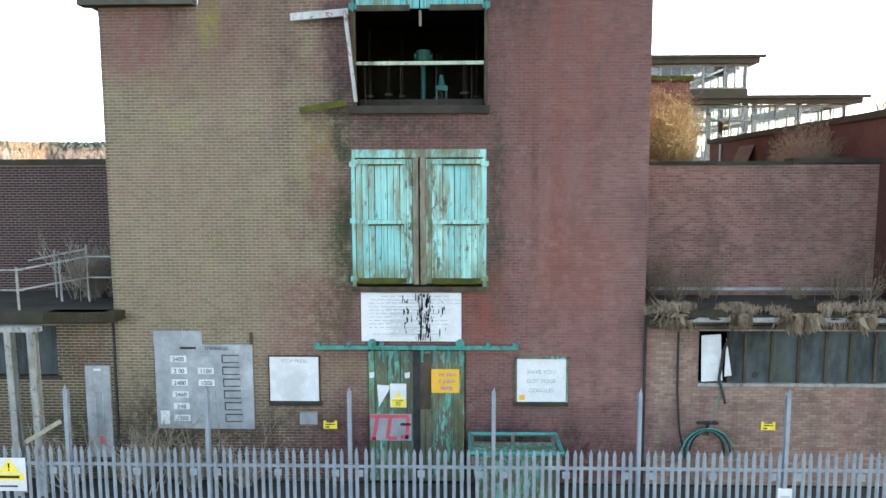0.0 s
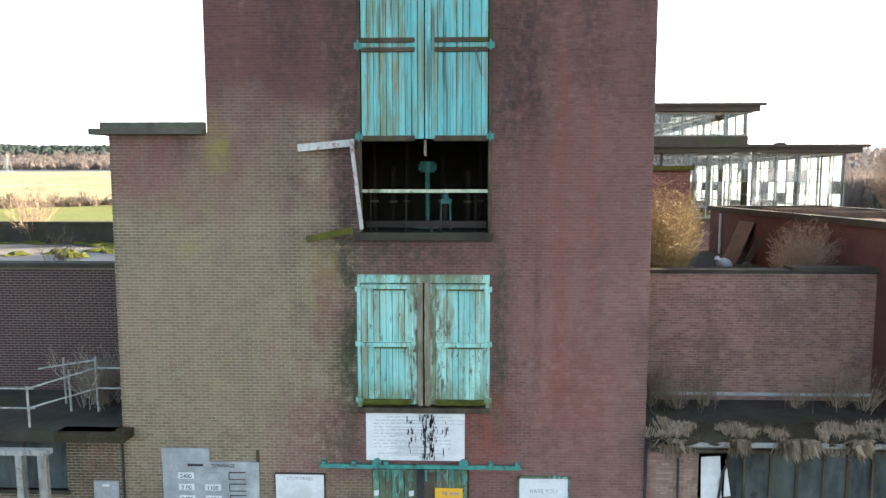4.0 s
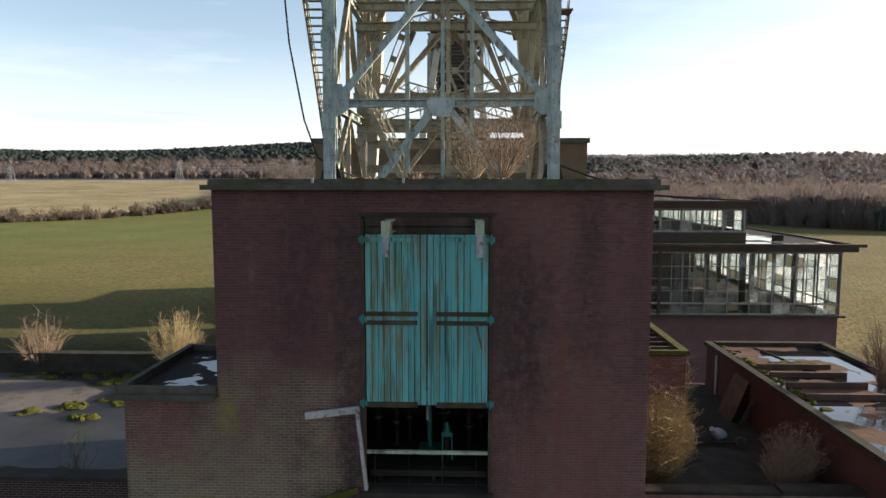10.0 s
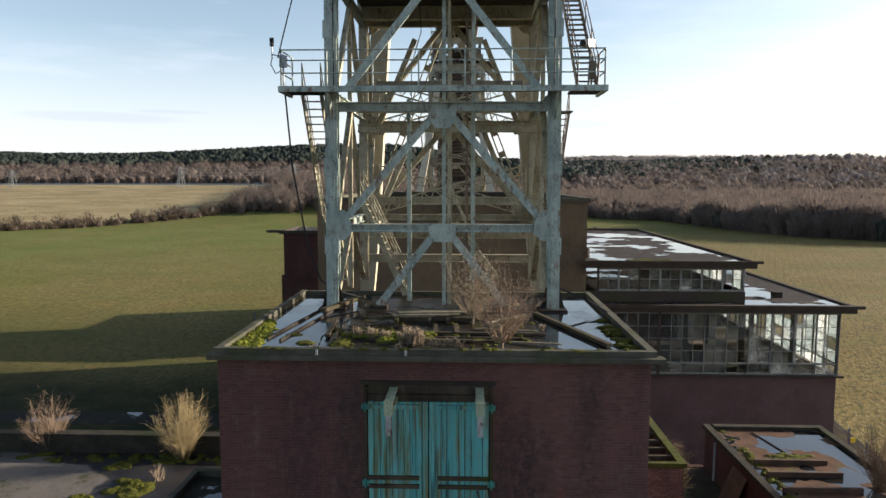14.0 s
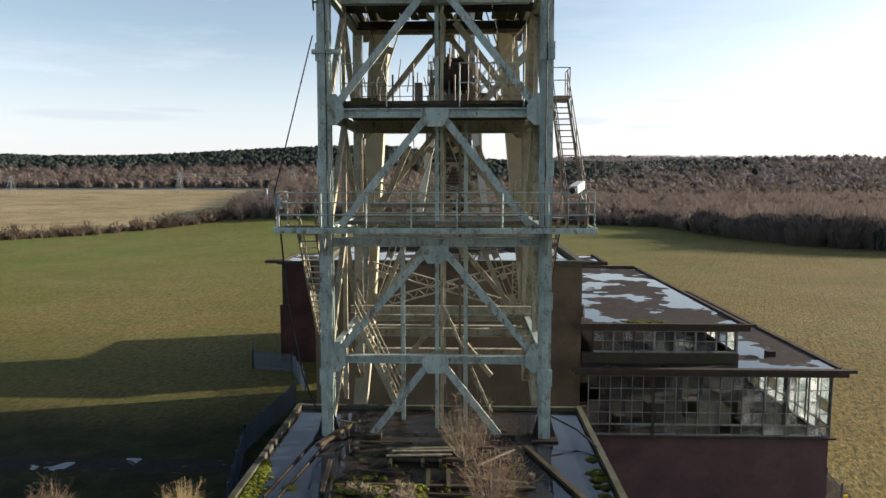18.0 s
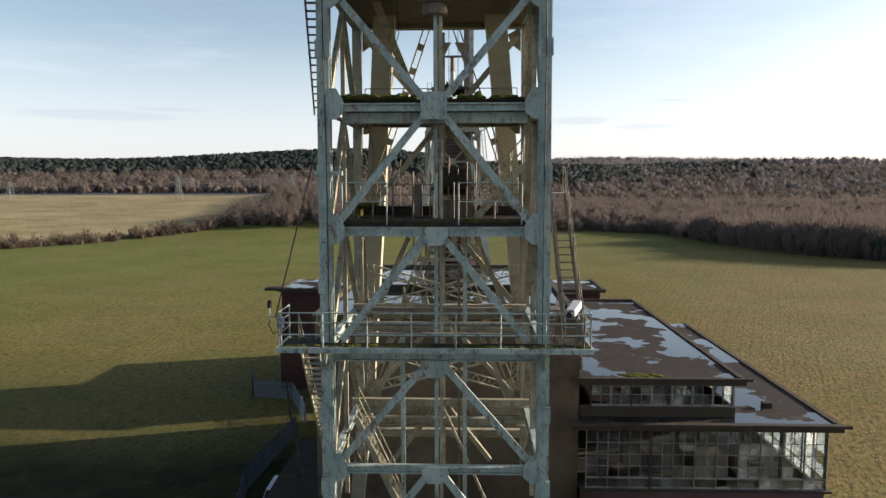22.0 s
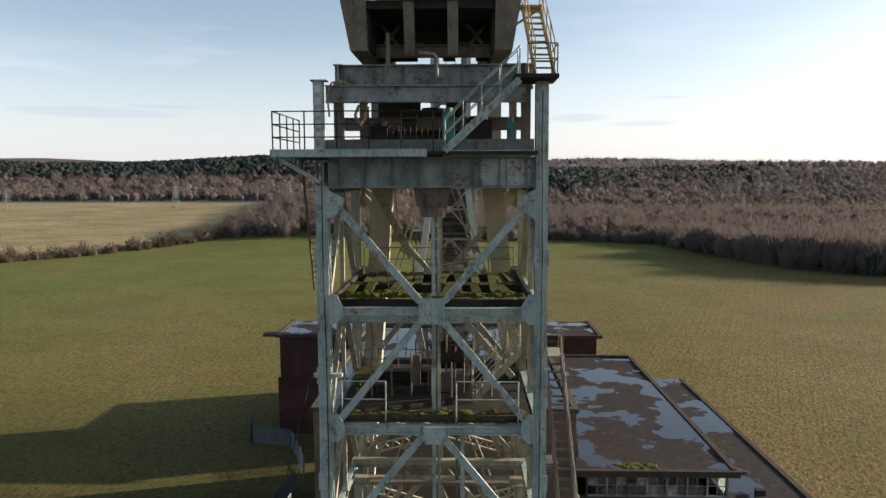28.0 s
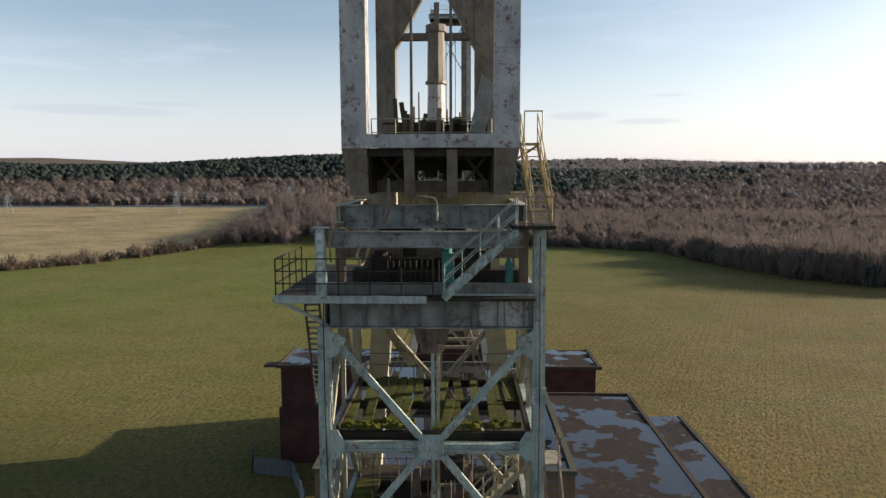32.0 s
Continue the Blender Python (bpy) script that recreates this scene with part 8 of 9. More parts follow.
    for z in (19.9, 23.65):
        # the paler paint on this brace stands in for sun on it
        part("lattice_brace", lattice(Solid(), (CX - 3.1, RY + 1.25, z), (CX + 3.35, RY + 1.25, z + 1.75), 0.36, 26, 0.06), PALECREAM, hf)
        part("lattice_brace", lattice(Solid(), (CX + 3.0, RY + 1.33, z), (CX - 3.3, RY + 1.33, z + 1.8), 0.36, 26, 0.06), CREAM, hf)
        for sd in (-1, 1):
            part("lattice_post", lattice(Solid(), (CX + sd * 3.3, RY + 1.2, z - 0.1), (CX + sd * 3.3, RY + 1.2, z + 2.0), 0.3, 12, 0.05, (1, 0, 0)), CREAM, hf)
            part("rear_gusset", Solid().plate([(CX + sd * 3.5, RY + 1.1, z - 0.45), (CX + sd * 2.9, RY + 1.1, z - 0.45), (CX + sd * 2.8, RY + 1.1, z - 0.1), (CX + sd * 3.2, RY + 1.1, z + 0.35), (CX + sd * 3.5, RY + 1.1, z + 0.35)], (0, 0.03, 0)), CREAM, hf)
        for zz in (z + 0.45, z - 0.35) if z > 22 else (z - 0.7,):
            part("rear_beam", Solid().girder((CX - 3.7, RY - 1.2, zz), (CX + 3.6, RY - 1.2, zz), 0.3, 0.34, 0.04), CREAM, hf)
        for xa, xb in ((CX - 3.0, CX - 1.4), (CX + 3.0, CX + 1.5)):
            part("rear_diagonal", Solid().angle((xa, RY - 0.3, z - 0.2), (xb, RY - 0.3, z + 3.4), 0.2), CREAM, hf)
    for za, zb, xe in ((24.6, 22.6, 1.0), (20.9, 16.85, 2.0)):
        part("tie_bar", Solid().bar((CX + 0.2, 24.2, za), (CX + xe, 24.2, zb), 0.1, 0.08, (0, 1, 0)), CREAM, hf)
    # platform round the front
    plat = part("platform", Solid().box(-5.5, 4.72, 20.75, 21.5, 24.0, 24.06).box(-5.5, -4.2, 21.5, 22.3, 24.0, 24.06).box(3.75, 4.72, 21.5, 22.4, 24.0, 24.06), DARK, hf, "grating walkway, mossy")
    part("edge_beam", Solid().bar((-5.5, 20.72, 24.0), (4.72, 20.72, 24.0), 0.08, 0.18), STEEL, plat)
    part("edge_beam", Solid().bar((-5.5, 20.72, 24.0), (-5.5, 22.3, 24.0), 0.08, 0.18), STEEL, plat)
    part("edge_beam", Solid().bar((4.72, 20.72, 24.0), (4.72, 22.4, 24.0), 0.08, 0.18), STEEL, plat)
    railing(plat, STEEL, [(-5.45, 22.2, 24.06), (-5.45, 20.8, 24.06), (4.66, 20.8, 24.06), (4.66, 22.4, 24.06)], 1.15, 1.45, 0.026, (1.0, 0.72, 0.38))
    for x in (X(-1, 24), X(1, 24)):
        part("bracket", Solid().plate([(x - 0.03, 20.75, 23.9), (x - 0.03, 21.5, 23.9), (x - 0.03, 21.5, 23.1)], (0.06, 0, 0)), STEEL, plat)
    part("stair_landing", Solid().box(3.95, 4.75, 27.6, 28.5, 23.96, 24.02), RUSTY, hf)
    part("cross_timber", Solid().box(-3.6, 2.8, 22.2, 22.4, 24.1, 24.22), GRIME, hf, "grimy timber laid across the tower")
    part("cross_timber", Solid().box(-3.4, 2.6, 23.0, 23.2, 24.3, 24.44), GRIMECREAM, hf)
    part("cross_timber", Solid().box(-2.9, 2.4, 24.2, 24.4, 24.6, 24.74), GRIMECREAM, hf)
    # level two: deep girder floor with machinery
    deck = part("floor_deck", Solid().box(X(-1, 28) + 0.25, X(1, 28) - 0.25, 21.95, RY, 27.95, 28.08), DARK, hf, "mossy steel floor")
    part("front_kerb", Solid().box(X(-1, 28) + 0.25, X(1, 28) - 0.25, 21.95, 22.05, 28.08, 28.2), TIMBER, deck)
    part("rear_upstand", Solid().box(X(-1, 28) + 0.3, X(1, 28) - 0.3, 26.3, 26.45, 28.08, 28.45), DARK, deck, "black oily upstand behind the floor")
    part("mossy_bench", Solid().box(X(-1, 28) + 0.4, X(-1, 28) + 1.3, 24.6, 26.1, 28.5, 28.62).box(X(-1, 28) + 0.5, X(-1, 28) + 0.6, 24.7, 26.0, 28.08, 28.5), MOSSBOARD, deck, "moss-covered bench")
    rq = random.Random(4)
    for i in range(16):
        xx = CX - 2.9 + 0.4 * i
        part("rod", Solid().tube((xx, 26.2 + 0.2 * (i % 3), 29.05), (xx + rq.uniform(-0.2, 0.2), 26.3, 29.5 + rq.random()), 0.022, 5), RUSTY, deck)
    chunks = [hump(rq, CX + rq.uniform(-3.1, 3.1), 22.0 + abs(rq.gauss(0, 0.4)), 28.08, rq.uniform(0.08, 0.25), rq.uniform(0.03, 0.12)) for _ in range(60)]
    chunks += [hump(rq, CX + rq.choice((-1, -1, 1)) * rq.uniform(0.7, 3.0), 22.4 + rq.uniform(0, 0.6), 32.2, rq.uniform(0.08, 0.22), rq.uniform(0.06, 0.2)) for _ in range(60)]
    chunks += [hump(rq, rq.uniform(-5.3, 4.5), 20.85 + rq.uniform(0, 0.3), 24.06, rq.uniform(0.05, 0.16), rq.uniform(0.02, 0.07)) for _ in range(60)]
    v, f = joined(chunks)
    me = bpy.data.meshes.new("deck_moss")
    me.from_pydata(v, [], f)
    me.materials.append(MOSS)
    tagged(part("deck_moss", me, MOSS, hf, "dark moss along the decks"), kind="stuff")
    part("floor_girder", Solid().girder((X(-1, 28) + 0.25, 26.6, 27.7), (X(1, 28) - 0.25, 26.6, 27.7), 0.3, 0.5, 0.04), CREAM, deck)
    for a, b in ((-3.1, -1.6), (0.8, 2.9)):
        railing(deck, STEEL, [(CX + a, 21.9, 28.0), (CX + b, 21.9, 28.0)], 1.4, 1.5, 0.025, (1.0, 0.55))
    railing(deck, RUSTY, [(CX - 3.2, 26.5, 28.1), (CX + 3.2, 26.5, 28.1)], 1.2, 0.8, 0.02, (1.0, 0.66, 0.33))
    tank = part("winch", Solid().tube((CX + 0.0, 25.2, 29.45), (CX + 1.1, 25.2, 29.45), 0.52, 20), DARK, deck, "dark winch drum")
    part("winch_bed", Solid().box(CX - 0.2, CX + 1.3, 24.8, 25.6, 28.08, 28.75).box(CX - 0.16, CX - 0.04, 24.9, 25.5, 28.75, 29.7).box(CX + 1.14, CX + 1.26, 24.9, 25.5, 28.75, 29.7), RUSTY, tank)
    for i in range(6):
        part("winch_rod", Solid().tube((CX - 0.3 + 0.34 * i, 24.75, 28.1), (CX - 0.3 + 0.34 * i + 0.03, 24.75, 29.9 + 0.25 * (i % 3)), 0.03), RUSTY, tank)
    part("control_box", Solid().box(CX - 0.95, CX - 0.65, 25.6, 25.9, 28.08, 29.3), RUSTY, deck)
    for i in range(7):
        x = CX - 2.4 + 0.75 * i
        part("pipe_stand", Solid().tube((x, 24.3, 28.08), (x, 24.3, 29.0 + 0.4 * (i % 3)), 0.035), RUSTY, deck)
    part("yellow_strut", Solid().bar((CX + 0.6, 25.0, 31.4), (CX + 3.0, 25.8, 28.4), 0.25, 0.12, (0, 1, 0)), CREAM, hf, "ochre sloping strut")
    stair(hf, (CX + 1.4, 24.0, 28.1), (CX + 3.1, 24.0, 30.0), 0.7, CREAM)
    # level three: rotten boarded floor
    for y in (22.3, 25.4, 28.2):
        part("joist", Solid().girder((X(-1, 32), y, 32.0), (X(1, 32), y, 32.0), 0.2, 0.3, 0.035), DARK, hf)
    rb = random.Random(17)
    bme = Solid().box(-0.16, 0.16, -1.45, 1.45, -0.03, 0.03).mesh("deck_board", MOSSBOARD)
    for i in range(20):
        x = X(-1, 32) + 0.5 + i * 0.33
        if 8 <= i <= 9 or 12 <= i <= 15 and i % 2:
            continue
        for y in (23.8, 26.7):
            if rb.random() < 0.18:
                continue
            piece("deck_board", bme, pose(x + rb.uniform(-0.05, 0.05), y + rb.uniform(-0.1, 0.1), 32.2 + rb.uniform(0, 0.05), rb.uniform(-1.5, 1.5), rb.uniform(-6, 6), rb.uniform(-4, 4)), hf)
    for x in (X(-1, 32) + 0.3, X(1, 32) - 0.3):
        part("edge_curb", Solid().bar((x, 22.2, 32.25), (x, RY - 0.2, 32.25), 0.12, 0.25), DARK, hf)
    railing(hf, RUSTY, [(X(-1, 32) + 0.4, 28.2, 32.2), (X(1, 32) - 0.4, 28.2, 32.2)], 1.1, 1.0, 0.022)
    # heavy girder and top deck
    part("main_girder", Solid().girder((X(-1, 36) + 0.2, TY, 36.45), (X(1, 36) - 0.2, TY, 36.45), 0.4, 1.0, 0.05), BEAMP, hf)
    for i in range(8):
        x = X(-1, 36) + 0.55 + i * 0.87
        part("stiffener", Solid().box(x - 0.02, x + 0.02, TY - 0.18, TY - 0.02, 36.0, 36.9), GRIME, hf)
    part("patch_plate", Solid().box(CX + 1.6, CX + 2.4, TY - 0.05, TY - 0.025, 36.03, 36.87), HEADP, hf, "bare galvanised patch plate")
    part("patch_plate", Solid().box(CX + 2.45, CX + 3.2, TY - 0.05, TY - 0.025, 36.03, 36.87), HEADP, hf)
    part("main_girder", Solid().girder((X(-1, 36), RY, 36.3), (X(1, 36), RY, 36.3), 0.4, 1.0, 0.05), CREAM, hf)
    for sd in (-1, 1):
        part("main_girder", Solid().girder((X(sd, 36), TY, 36.4), (X(sd, 36), RY, 36.4), 0.36, 0.9, 0.05), STEEL, hf)
    part("soffit", Solid().box(X(-1, 36) + 0.2, X(1, 36) - 0.2, TY + 0.2, RY - 0.2, 35.98, 36.04), RUSTY, hf)
    part("hopper", Solid().hexa([(CX - 0.5, 22.1, 35.3), (CX + 0.5, 22.1, 35.3), (CX + 0.5, 23.0, 35.3), (CX - 0.5, 23.0, 35.3), (CX - 0.62, 21.9, 36.0), (CX + 0.62, 21.9, 36.0), (CX + 0.62, 23.2, 36.0), (CX - 0.62, 23.2, 36.0)]).tube((CX, 22.6, 35.3), (CX, 22.6, 34.95), 0.42, 12), RUSTY, hf)
    deck = part("top_deck", Solid().box(-5.42, X(1, 37) - 0.2, 20.9, RY + 0.3, 37.0, 37.1), DARK, hf, "rusty top deck")
    part("deck_edge", Solid().bar((-5.42, 20.88, 37.05), (CX - 0.1, 20.88, 37.05), 0.08, 0.24).bar((CX + 0.4, 21.4, 37.05), (X(1, 37) - 0.2, 21.4, 37.05), 0.08, 0.2), STEEL, deck)
    part("deck_strut", Solid().bar((-5.3, 21.3, 36.9), (X(-1, 36), TY, 36.1), 0.12, 0.12), STEEL, deck)
    railing(deck, DARK, [(-5.35, 24.5, 37.1), (-5.35, 20.95, 37.1), (CX + 0.1, 20.95, 37.1)], 1.25, 1.0, 0.024, (1.0, 0.68, 0.36))
    part("upright", Solid().girder((X(-1, 37) + 0.02, 21.3, 37.1), (X(-1, 37) + 0.02, 21.3, 39.32), 0.3, 0.3, 0.04, (0, 1, 0)), STEEL, hf)
    part("roof_plate", Solid().box(X(-1, 37) - 0.2, X(-1, 37) + 0.3, 21.1, 21.5, 39.3, 39.34), STEEL, hf)
    part("upper_beam", Solid().girder((X(-1, 39) + 0.2, 21.5, 38.93), (CX + 3.0, 21.5, 38.92), 0.3, 0.54, 0.04), BEAMP, hf, "flaking grey-green cross beam")
    part("upper_beam", Solid().girder((X(-1, 39) + 0.3, 22.6, 39.6), (X(1, 39) - 0.2, 22.6, 39.6), 0.35, 0.8, 0.045), BEAMP, hf)
    for i in range(7):
        x = X(-1, 39) + 0.6 + i * 0.98
        part("stiffener", Solid().box(x - 0.02, x + 0.02, 22.43, 22.58, 39.24, 39.96), GRIME, hf)
    part("upper_beam", Solid().girder((X(-1, 39), RY - 0.4, 39.85), (X(1, 39), RY - 0.4, 39.85), 0.35, 0.85, 0.045), CREAM, hf)
    for x in (CX - 3.1, CX + 3.1):
        part("upper_beam", Solid().girder((x, 22.3, 39.7), (x, RY - 0.4, 39.7), 0.3, 0.6, 0.04), CREAM, hf)
        for y in (22.4, RY - 0.5):
            part("upper_post", Solid().girder((x, y, 37.1), (x, y, 39.4), 0.3, 0.3, 0.04), RUSTY, hf)
    # hoses and cables hanging about the top
    part("hose", Solid().line([(CX - 3.2, 21.25, 38.2), (CX - 3.25, 21.2, 38.9), (CX - 3.1, 21.2, 39.25), (CX - 2.8, 21.25, 39.32), (CX - 2.6, 21.3, 39.2)], 0.03, 6), OCHRE, hf, "yellow rubber hose")
    part("hose", Solid().line([(CX - 2.4, 22.2, 38.65), (CX - 2.5, 22.0, 38.3), (CX - 2.35, 22.0, 38.0), (CX - 2.2, 22.1, 38.2), (CX - 2.1, 22.2, 38.6)], 0.05, 6), OCHRE, hf)
    part("cable", Solid().line([(CX - 3.5, 21.3, 37.0), (CX - 3.55, 21.45, 34.0), (CX - 3.5, 21.45, 30.0), (CX - 3.52, 21.45, 24.1)], 0.02, 5), BLACK, hf)
    part("cable", Solid().line([(CX + 3.55, 21.5, 39.0), (CX + 3.6, 21.45, 34.0), (CX + 3.58, 21.45, 24.1)], 0.02, 5), BLACK, hf)
    for xa, za, xb, zb in ((-2.6, 31.8, -2.1, 28.1), (-1.4, 35.9, -1.7, 32.2), (1.9, 31.8, 2.2, 28.3), (-0.9, 27.6, -1.2, 24.1)):
        part("hanging_wire", Solid().line([(CX + xa, 24.0, za), (CX + (xa * 2 + xb) / 3 + 0.15, 24.0, (za * 2 + zb) / 3), (CX + (xa + 2 * xb) / 3 - 0.1, 24.0, (za + zb * 2) / 3), (CX + xb, 24.0, zb)], 0.015, 4), BLACK, hf)
    part("sheet_strip", Solid().bar((CX - 2.3, 24.6, 36.1), (CX - 1.1, 27.4, 33.0), 0.3, 0.03, (0, 1, 0)), CREAM, hf)
    # machinery on the top deck
    part("deck_girder", Solid().girder((CX - 3.3, 24.4, 38.2), (CX + 3.3, 24.4, 38.2), 0.3, 0.46, 0.04), RUSTY, hf)
    part("machine_bed", Solid().box(CX - 2.9, CX + 3.1, 23.6, 24.2, 37.1, 37.62).box(CX - 2.2, CX - 0.6, 25.8, 26.2, 37.1, 39.2).box(CX + 0.4, CX + 1.1, 25.8, 26.2, 37.1, 39.2), DARK, hf, "black oily machine bed")
    part("deck_upstand", Solid().box(CX - 3.5, CX + 3.3, 21.5, 21.56, 37.1, 37.5), GRIME, hf)
    for k in range(5):
        part("tag_bar", Solid().box(X(-1, 38) - 0.08, X(-1, 38) + 0.1, 21.14, 21.15, 37.5 + 0.36 * k, 37.72 + 0.36 * k), WHITE, hf, "white sprayed mark")
    for x, y, w, h, m in ((CX - 1.9, 24.0, 0.7, 1.0, DARK), (CX - 0.9, 24.6, 0.5, 1.5, DARK), (CX + 0.55, 22.2, 0.4, 1.3, GREENP), (CX + 2.6, 22.2, 0.25, 1.0, GREENP), (CX + 1.6, 24.2, 0.9, 1.2, DARK), (CX - 0.1, 25.4, 1.2, 1.6, DARK), (CX - 2.6, 26.0, 0.6, 1.2, RUSTY)):
        mc = part("machine_case", Solid().box(x - w / 2, x + w / 2, y - w / 2, y + w / 2, 37.1, 37.1 + h), m, hf, "oily machine casing" if m is DARK else "")
        part("cover", Solid().tube((x, y, 37.1 + h), (x, y, 37.1 + h + 0.15), w * 0.35, 10), m, mc)
    for i in range(12):
        x = CX - 1.6 + 0.2 * i
        part("lever", Solid().tube((x, 23.2, 37.1), (x, 23.2, 38.0), 0.03), DARK, hf)
    part("pipe_bend", Solid().line([(CX + 0.2, 22.0, 39.5), (CX + 0.2, 22.0, 40.1), (CX + 0.1, 22.0, 40.25), (CX - 0.4, 22.0, 40.3)], 0.045, 8), CREAM, hf)
    part("pipe_bend", Solid().line([(CX - 1.6, 22.0, 39.4), (CX - 1.4, 22.0, 39.9), (CX - 1.4, 22.0, 40.9)], 0.07, 8), GRIMECREAM, hf)
    stair(hf, (CX + 0.45, 21.1, 37.1), (CX + 2.75, 21.1, 39.25), 0.75, STEEL)
    landing = part("landing", Solid().box(CX + 2.6, 3.55, 20.7, 22.2, 39.3, 39.42), DARK, hf, "small stair landing")
    railing(landing, RUSTY, [(3.5, 22.1, 39.42), (3.5, 20.75, 39.42), (2.6, 20.75, 39.42)], 0.9, 0.7, 0.022, (1.0, 0.5))
    stair(hf, (3.15, 21.0, 39.42), (2.95, 23.6, 42.1), 0.6, OCHRE)
    part("ladder_bracket", Solid().bar((CX + 2.86, 23.6, 42.05), (3.3, 23.6, 42.05), 0.5, 0.08).bar((CX + 2.86, 23.6, 41.5), (3.25, 23.6, 42.0), 0.08, 0.08), OCHRE, hf)
    part("cage_hoop", Solid().line([(2.7, 22.6, 42.1), (2.7, 22.6, 43.1), (3.3, 22.6, 43.1), (3.3, 22.6, 42.1)], 0.025), CREAM, hf)
    # head: corbelled base, portal columns and sheaves' bearers
    Z0 = 40.35
    for sd in (-1, 1):
        xo, xi = CX + sd * 2.86, CX + sd * 2.05
        part("head_base", Solid().hexa([(min(xo, xi) + (0.25 if sd < 0 else -0.0), 21.9, Z0), (max(xo, xi) - (0.25 if sd > 0 else 0.0), 21.9, Z0), (max(xo, xi) - (0.25 if sd > 0 else 0), 27.6, Z0), (min(xo, xi) + (0.25 if sd < 0 else 0), 27.6, Z0), (min(xo, xi), 21.55, 41.85), (max(xo, xi), 21.55, 41.85), (max(xo, xi), 27.9, 41.85), (min(xo, xi), 27.9, 41.85)]), GRIMECREAM, hf, "pale tapered steel corbel")
        part("head_column", Solid().box(min(xo, xi), max(xo, xi), 21.6, 22.4, 41.85, 64.0), HEADP, hf, "chalky white box column with rust spots")
        for zz in (42.6, 45.0):
            part("column_seam", Solid().box(min(xo, xi) - 0.01, max(xo, xi) + 0.01, 21.58, 21.6, zz, zz + 0.06), HEADP, hf)
        xr = CX + sd * 1.85
        part("rear_column", Solid().box(xr - 0.36, xr + 0.36, 25.6, 26.4, 41.85, 64.0), GRIMECREAM, hf)
        part("knee", Solid().plate([(xr - sd * 0.3, 25.7, 45.6), (xr - sd * 0.3, 25.7, 48.0), (xr - sd * 1.6, 25.7, 48.0)], (0, 0.6, 0)), GRIMECREAM, hf)
        part("corbel", Solid().bar((CX + sd * 0.7, 21.75, 41.85), (CX + sd * 0.7 , 22.3, 40.3), 0.34, 0.3, (0, 1, 0)), GRIMECREAM, hf)
        part("inner_brace", Solid().bar((CX + sd * 1.0, 24.0, 40.6), (CX + sd * 2.0, 24.0, 41.8), 0.1).bar((CX + sd * 2.0, 24.0, 40.6), (CX + sd * 1.0, 24.0, 41.8), 0.1), RUSTY, hf)
        part("tie_rod", Solid().bar((CX + sd * 0.65, 22.4, 42.3), (CX + sd * 0.65, 22.4, 60.0), 0.09), RUSTY, hf)
        # raking back-legs: box legs spreading down to the ground
        xb = CX + sd * 2.05
        part("back_leg", Solid().bar((xb, 26.6, 37.2), (CX + sd * 4.75, 38.2, 17.2), 0.85, 0.7, (0, 1, 0)).bar((CX + sd * 4.75, 38.2, 17.2), (CX + sd * 7.1, 46.6 - 1.2, 2.0), 0.85, 0.7, (0, 1, 0)), PALECREAM, hf, "cream box-section raking leg")
        part("back_leg_head", Solid().box(xb - 0.45, xb + 0.45, 26.0, 27.2, 36.9, 41.85), PALECREAM, hf)
        part("back_leg_foot", Solid().box(CX + sd * 7.3 - 0.9, CX + sd * 7.3 + 0.9, 44.3, 45.7, 0, 2.2), CONC, hf)
    top = part("sheave_deck", Solid().box(CX - 2.9, CX + 2.9, 21.6, 26.4, 62.3, 62.45), DARK, hf, "small deck high between the columns")
    for y in (21.7, 26.3):
        part("deck_girder", Solid().girder((CX - 2.9, y, 62.1), (CX + 2.9, y, 62.1), 0.25, 0.4, 0.04), STEEL, top)
    railing(top, STEEL, [(CX - 2.6, 21.7, 62.45), (CX + 2.6, 21.7, 62.45)], 1.1, 1.0, 0.03)
    railing(top, STEEL, [(CX - 2.6, 26.3, 62.45), (CX + 2.6, 26.3, 62.45)], 1.1, 1.0, 0.03)
    for sd in (-1, 1):
        part("cross_tie", Solid().bar((CX - sd * 2.2, 26.0, 54.0), (CX + sd * 2.2, 26.0, 61.9), 0.12, 0.1, (0, 1, 0)), STEEL, hf)
    part("head_beam", Solid().box(CX - 2.2, CX + 2.2, 21.5, 21.7, 41.87, 42.3), HEADP, hf, "peeling white front beam with red primer")
    part("head_floor", Solid().box(CX - 2.05, CX + 2.05, 21.7, 27.8, 41.6, 41.86), DARK, hf)
    # black plates and cheeks added to darken the underside between the corbels
    for xa, xb, za in ((-2.05, -0.62, 40.5), (-0.38, 0.12, 40.9), (0.3, 0.75, 40.5), (1.5, 2.05, 40.5)):
        part("dark_plate", Solid().box(CX + xa, CX + xb, 24.9, 25.0, za, 41.6), DARK, hf, "black inner plate")
    part("under_tie", Solid().box(CX - 2.05, CX + 2.05, 24.7, 24.85, 41.15, 41.55), DARK, hf)
    for sd in (-1, 1):
        part("base_cheek", Solid().box(CX + sd * 2.0 - 0.04, CX + sd * 2.0 + 0.04, 22.0, 27.5, 40.4, 41.6), DARK, hf)
    for i, (xa, ya, ha) in enumerate(((-1.3, 24.4, 0.5), (-0.6, 23.6, 0.7), (0.7, 23.8, 0.45), (1.3, 24.6, 0.6))):
        part("bearing_block", Solid().box(CX + xa - 0.35, CX + xa + 0.35, ya - 0.3, ya + 0.3, 41.86, 41.86 + ha), DARK, hf)
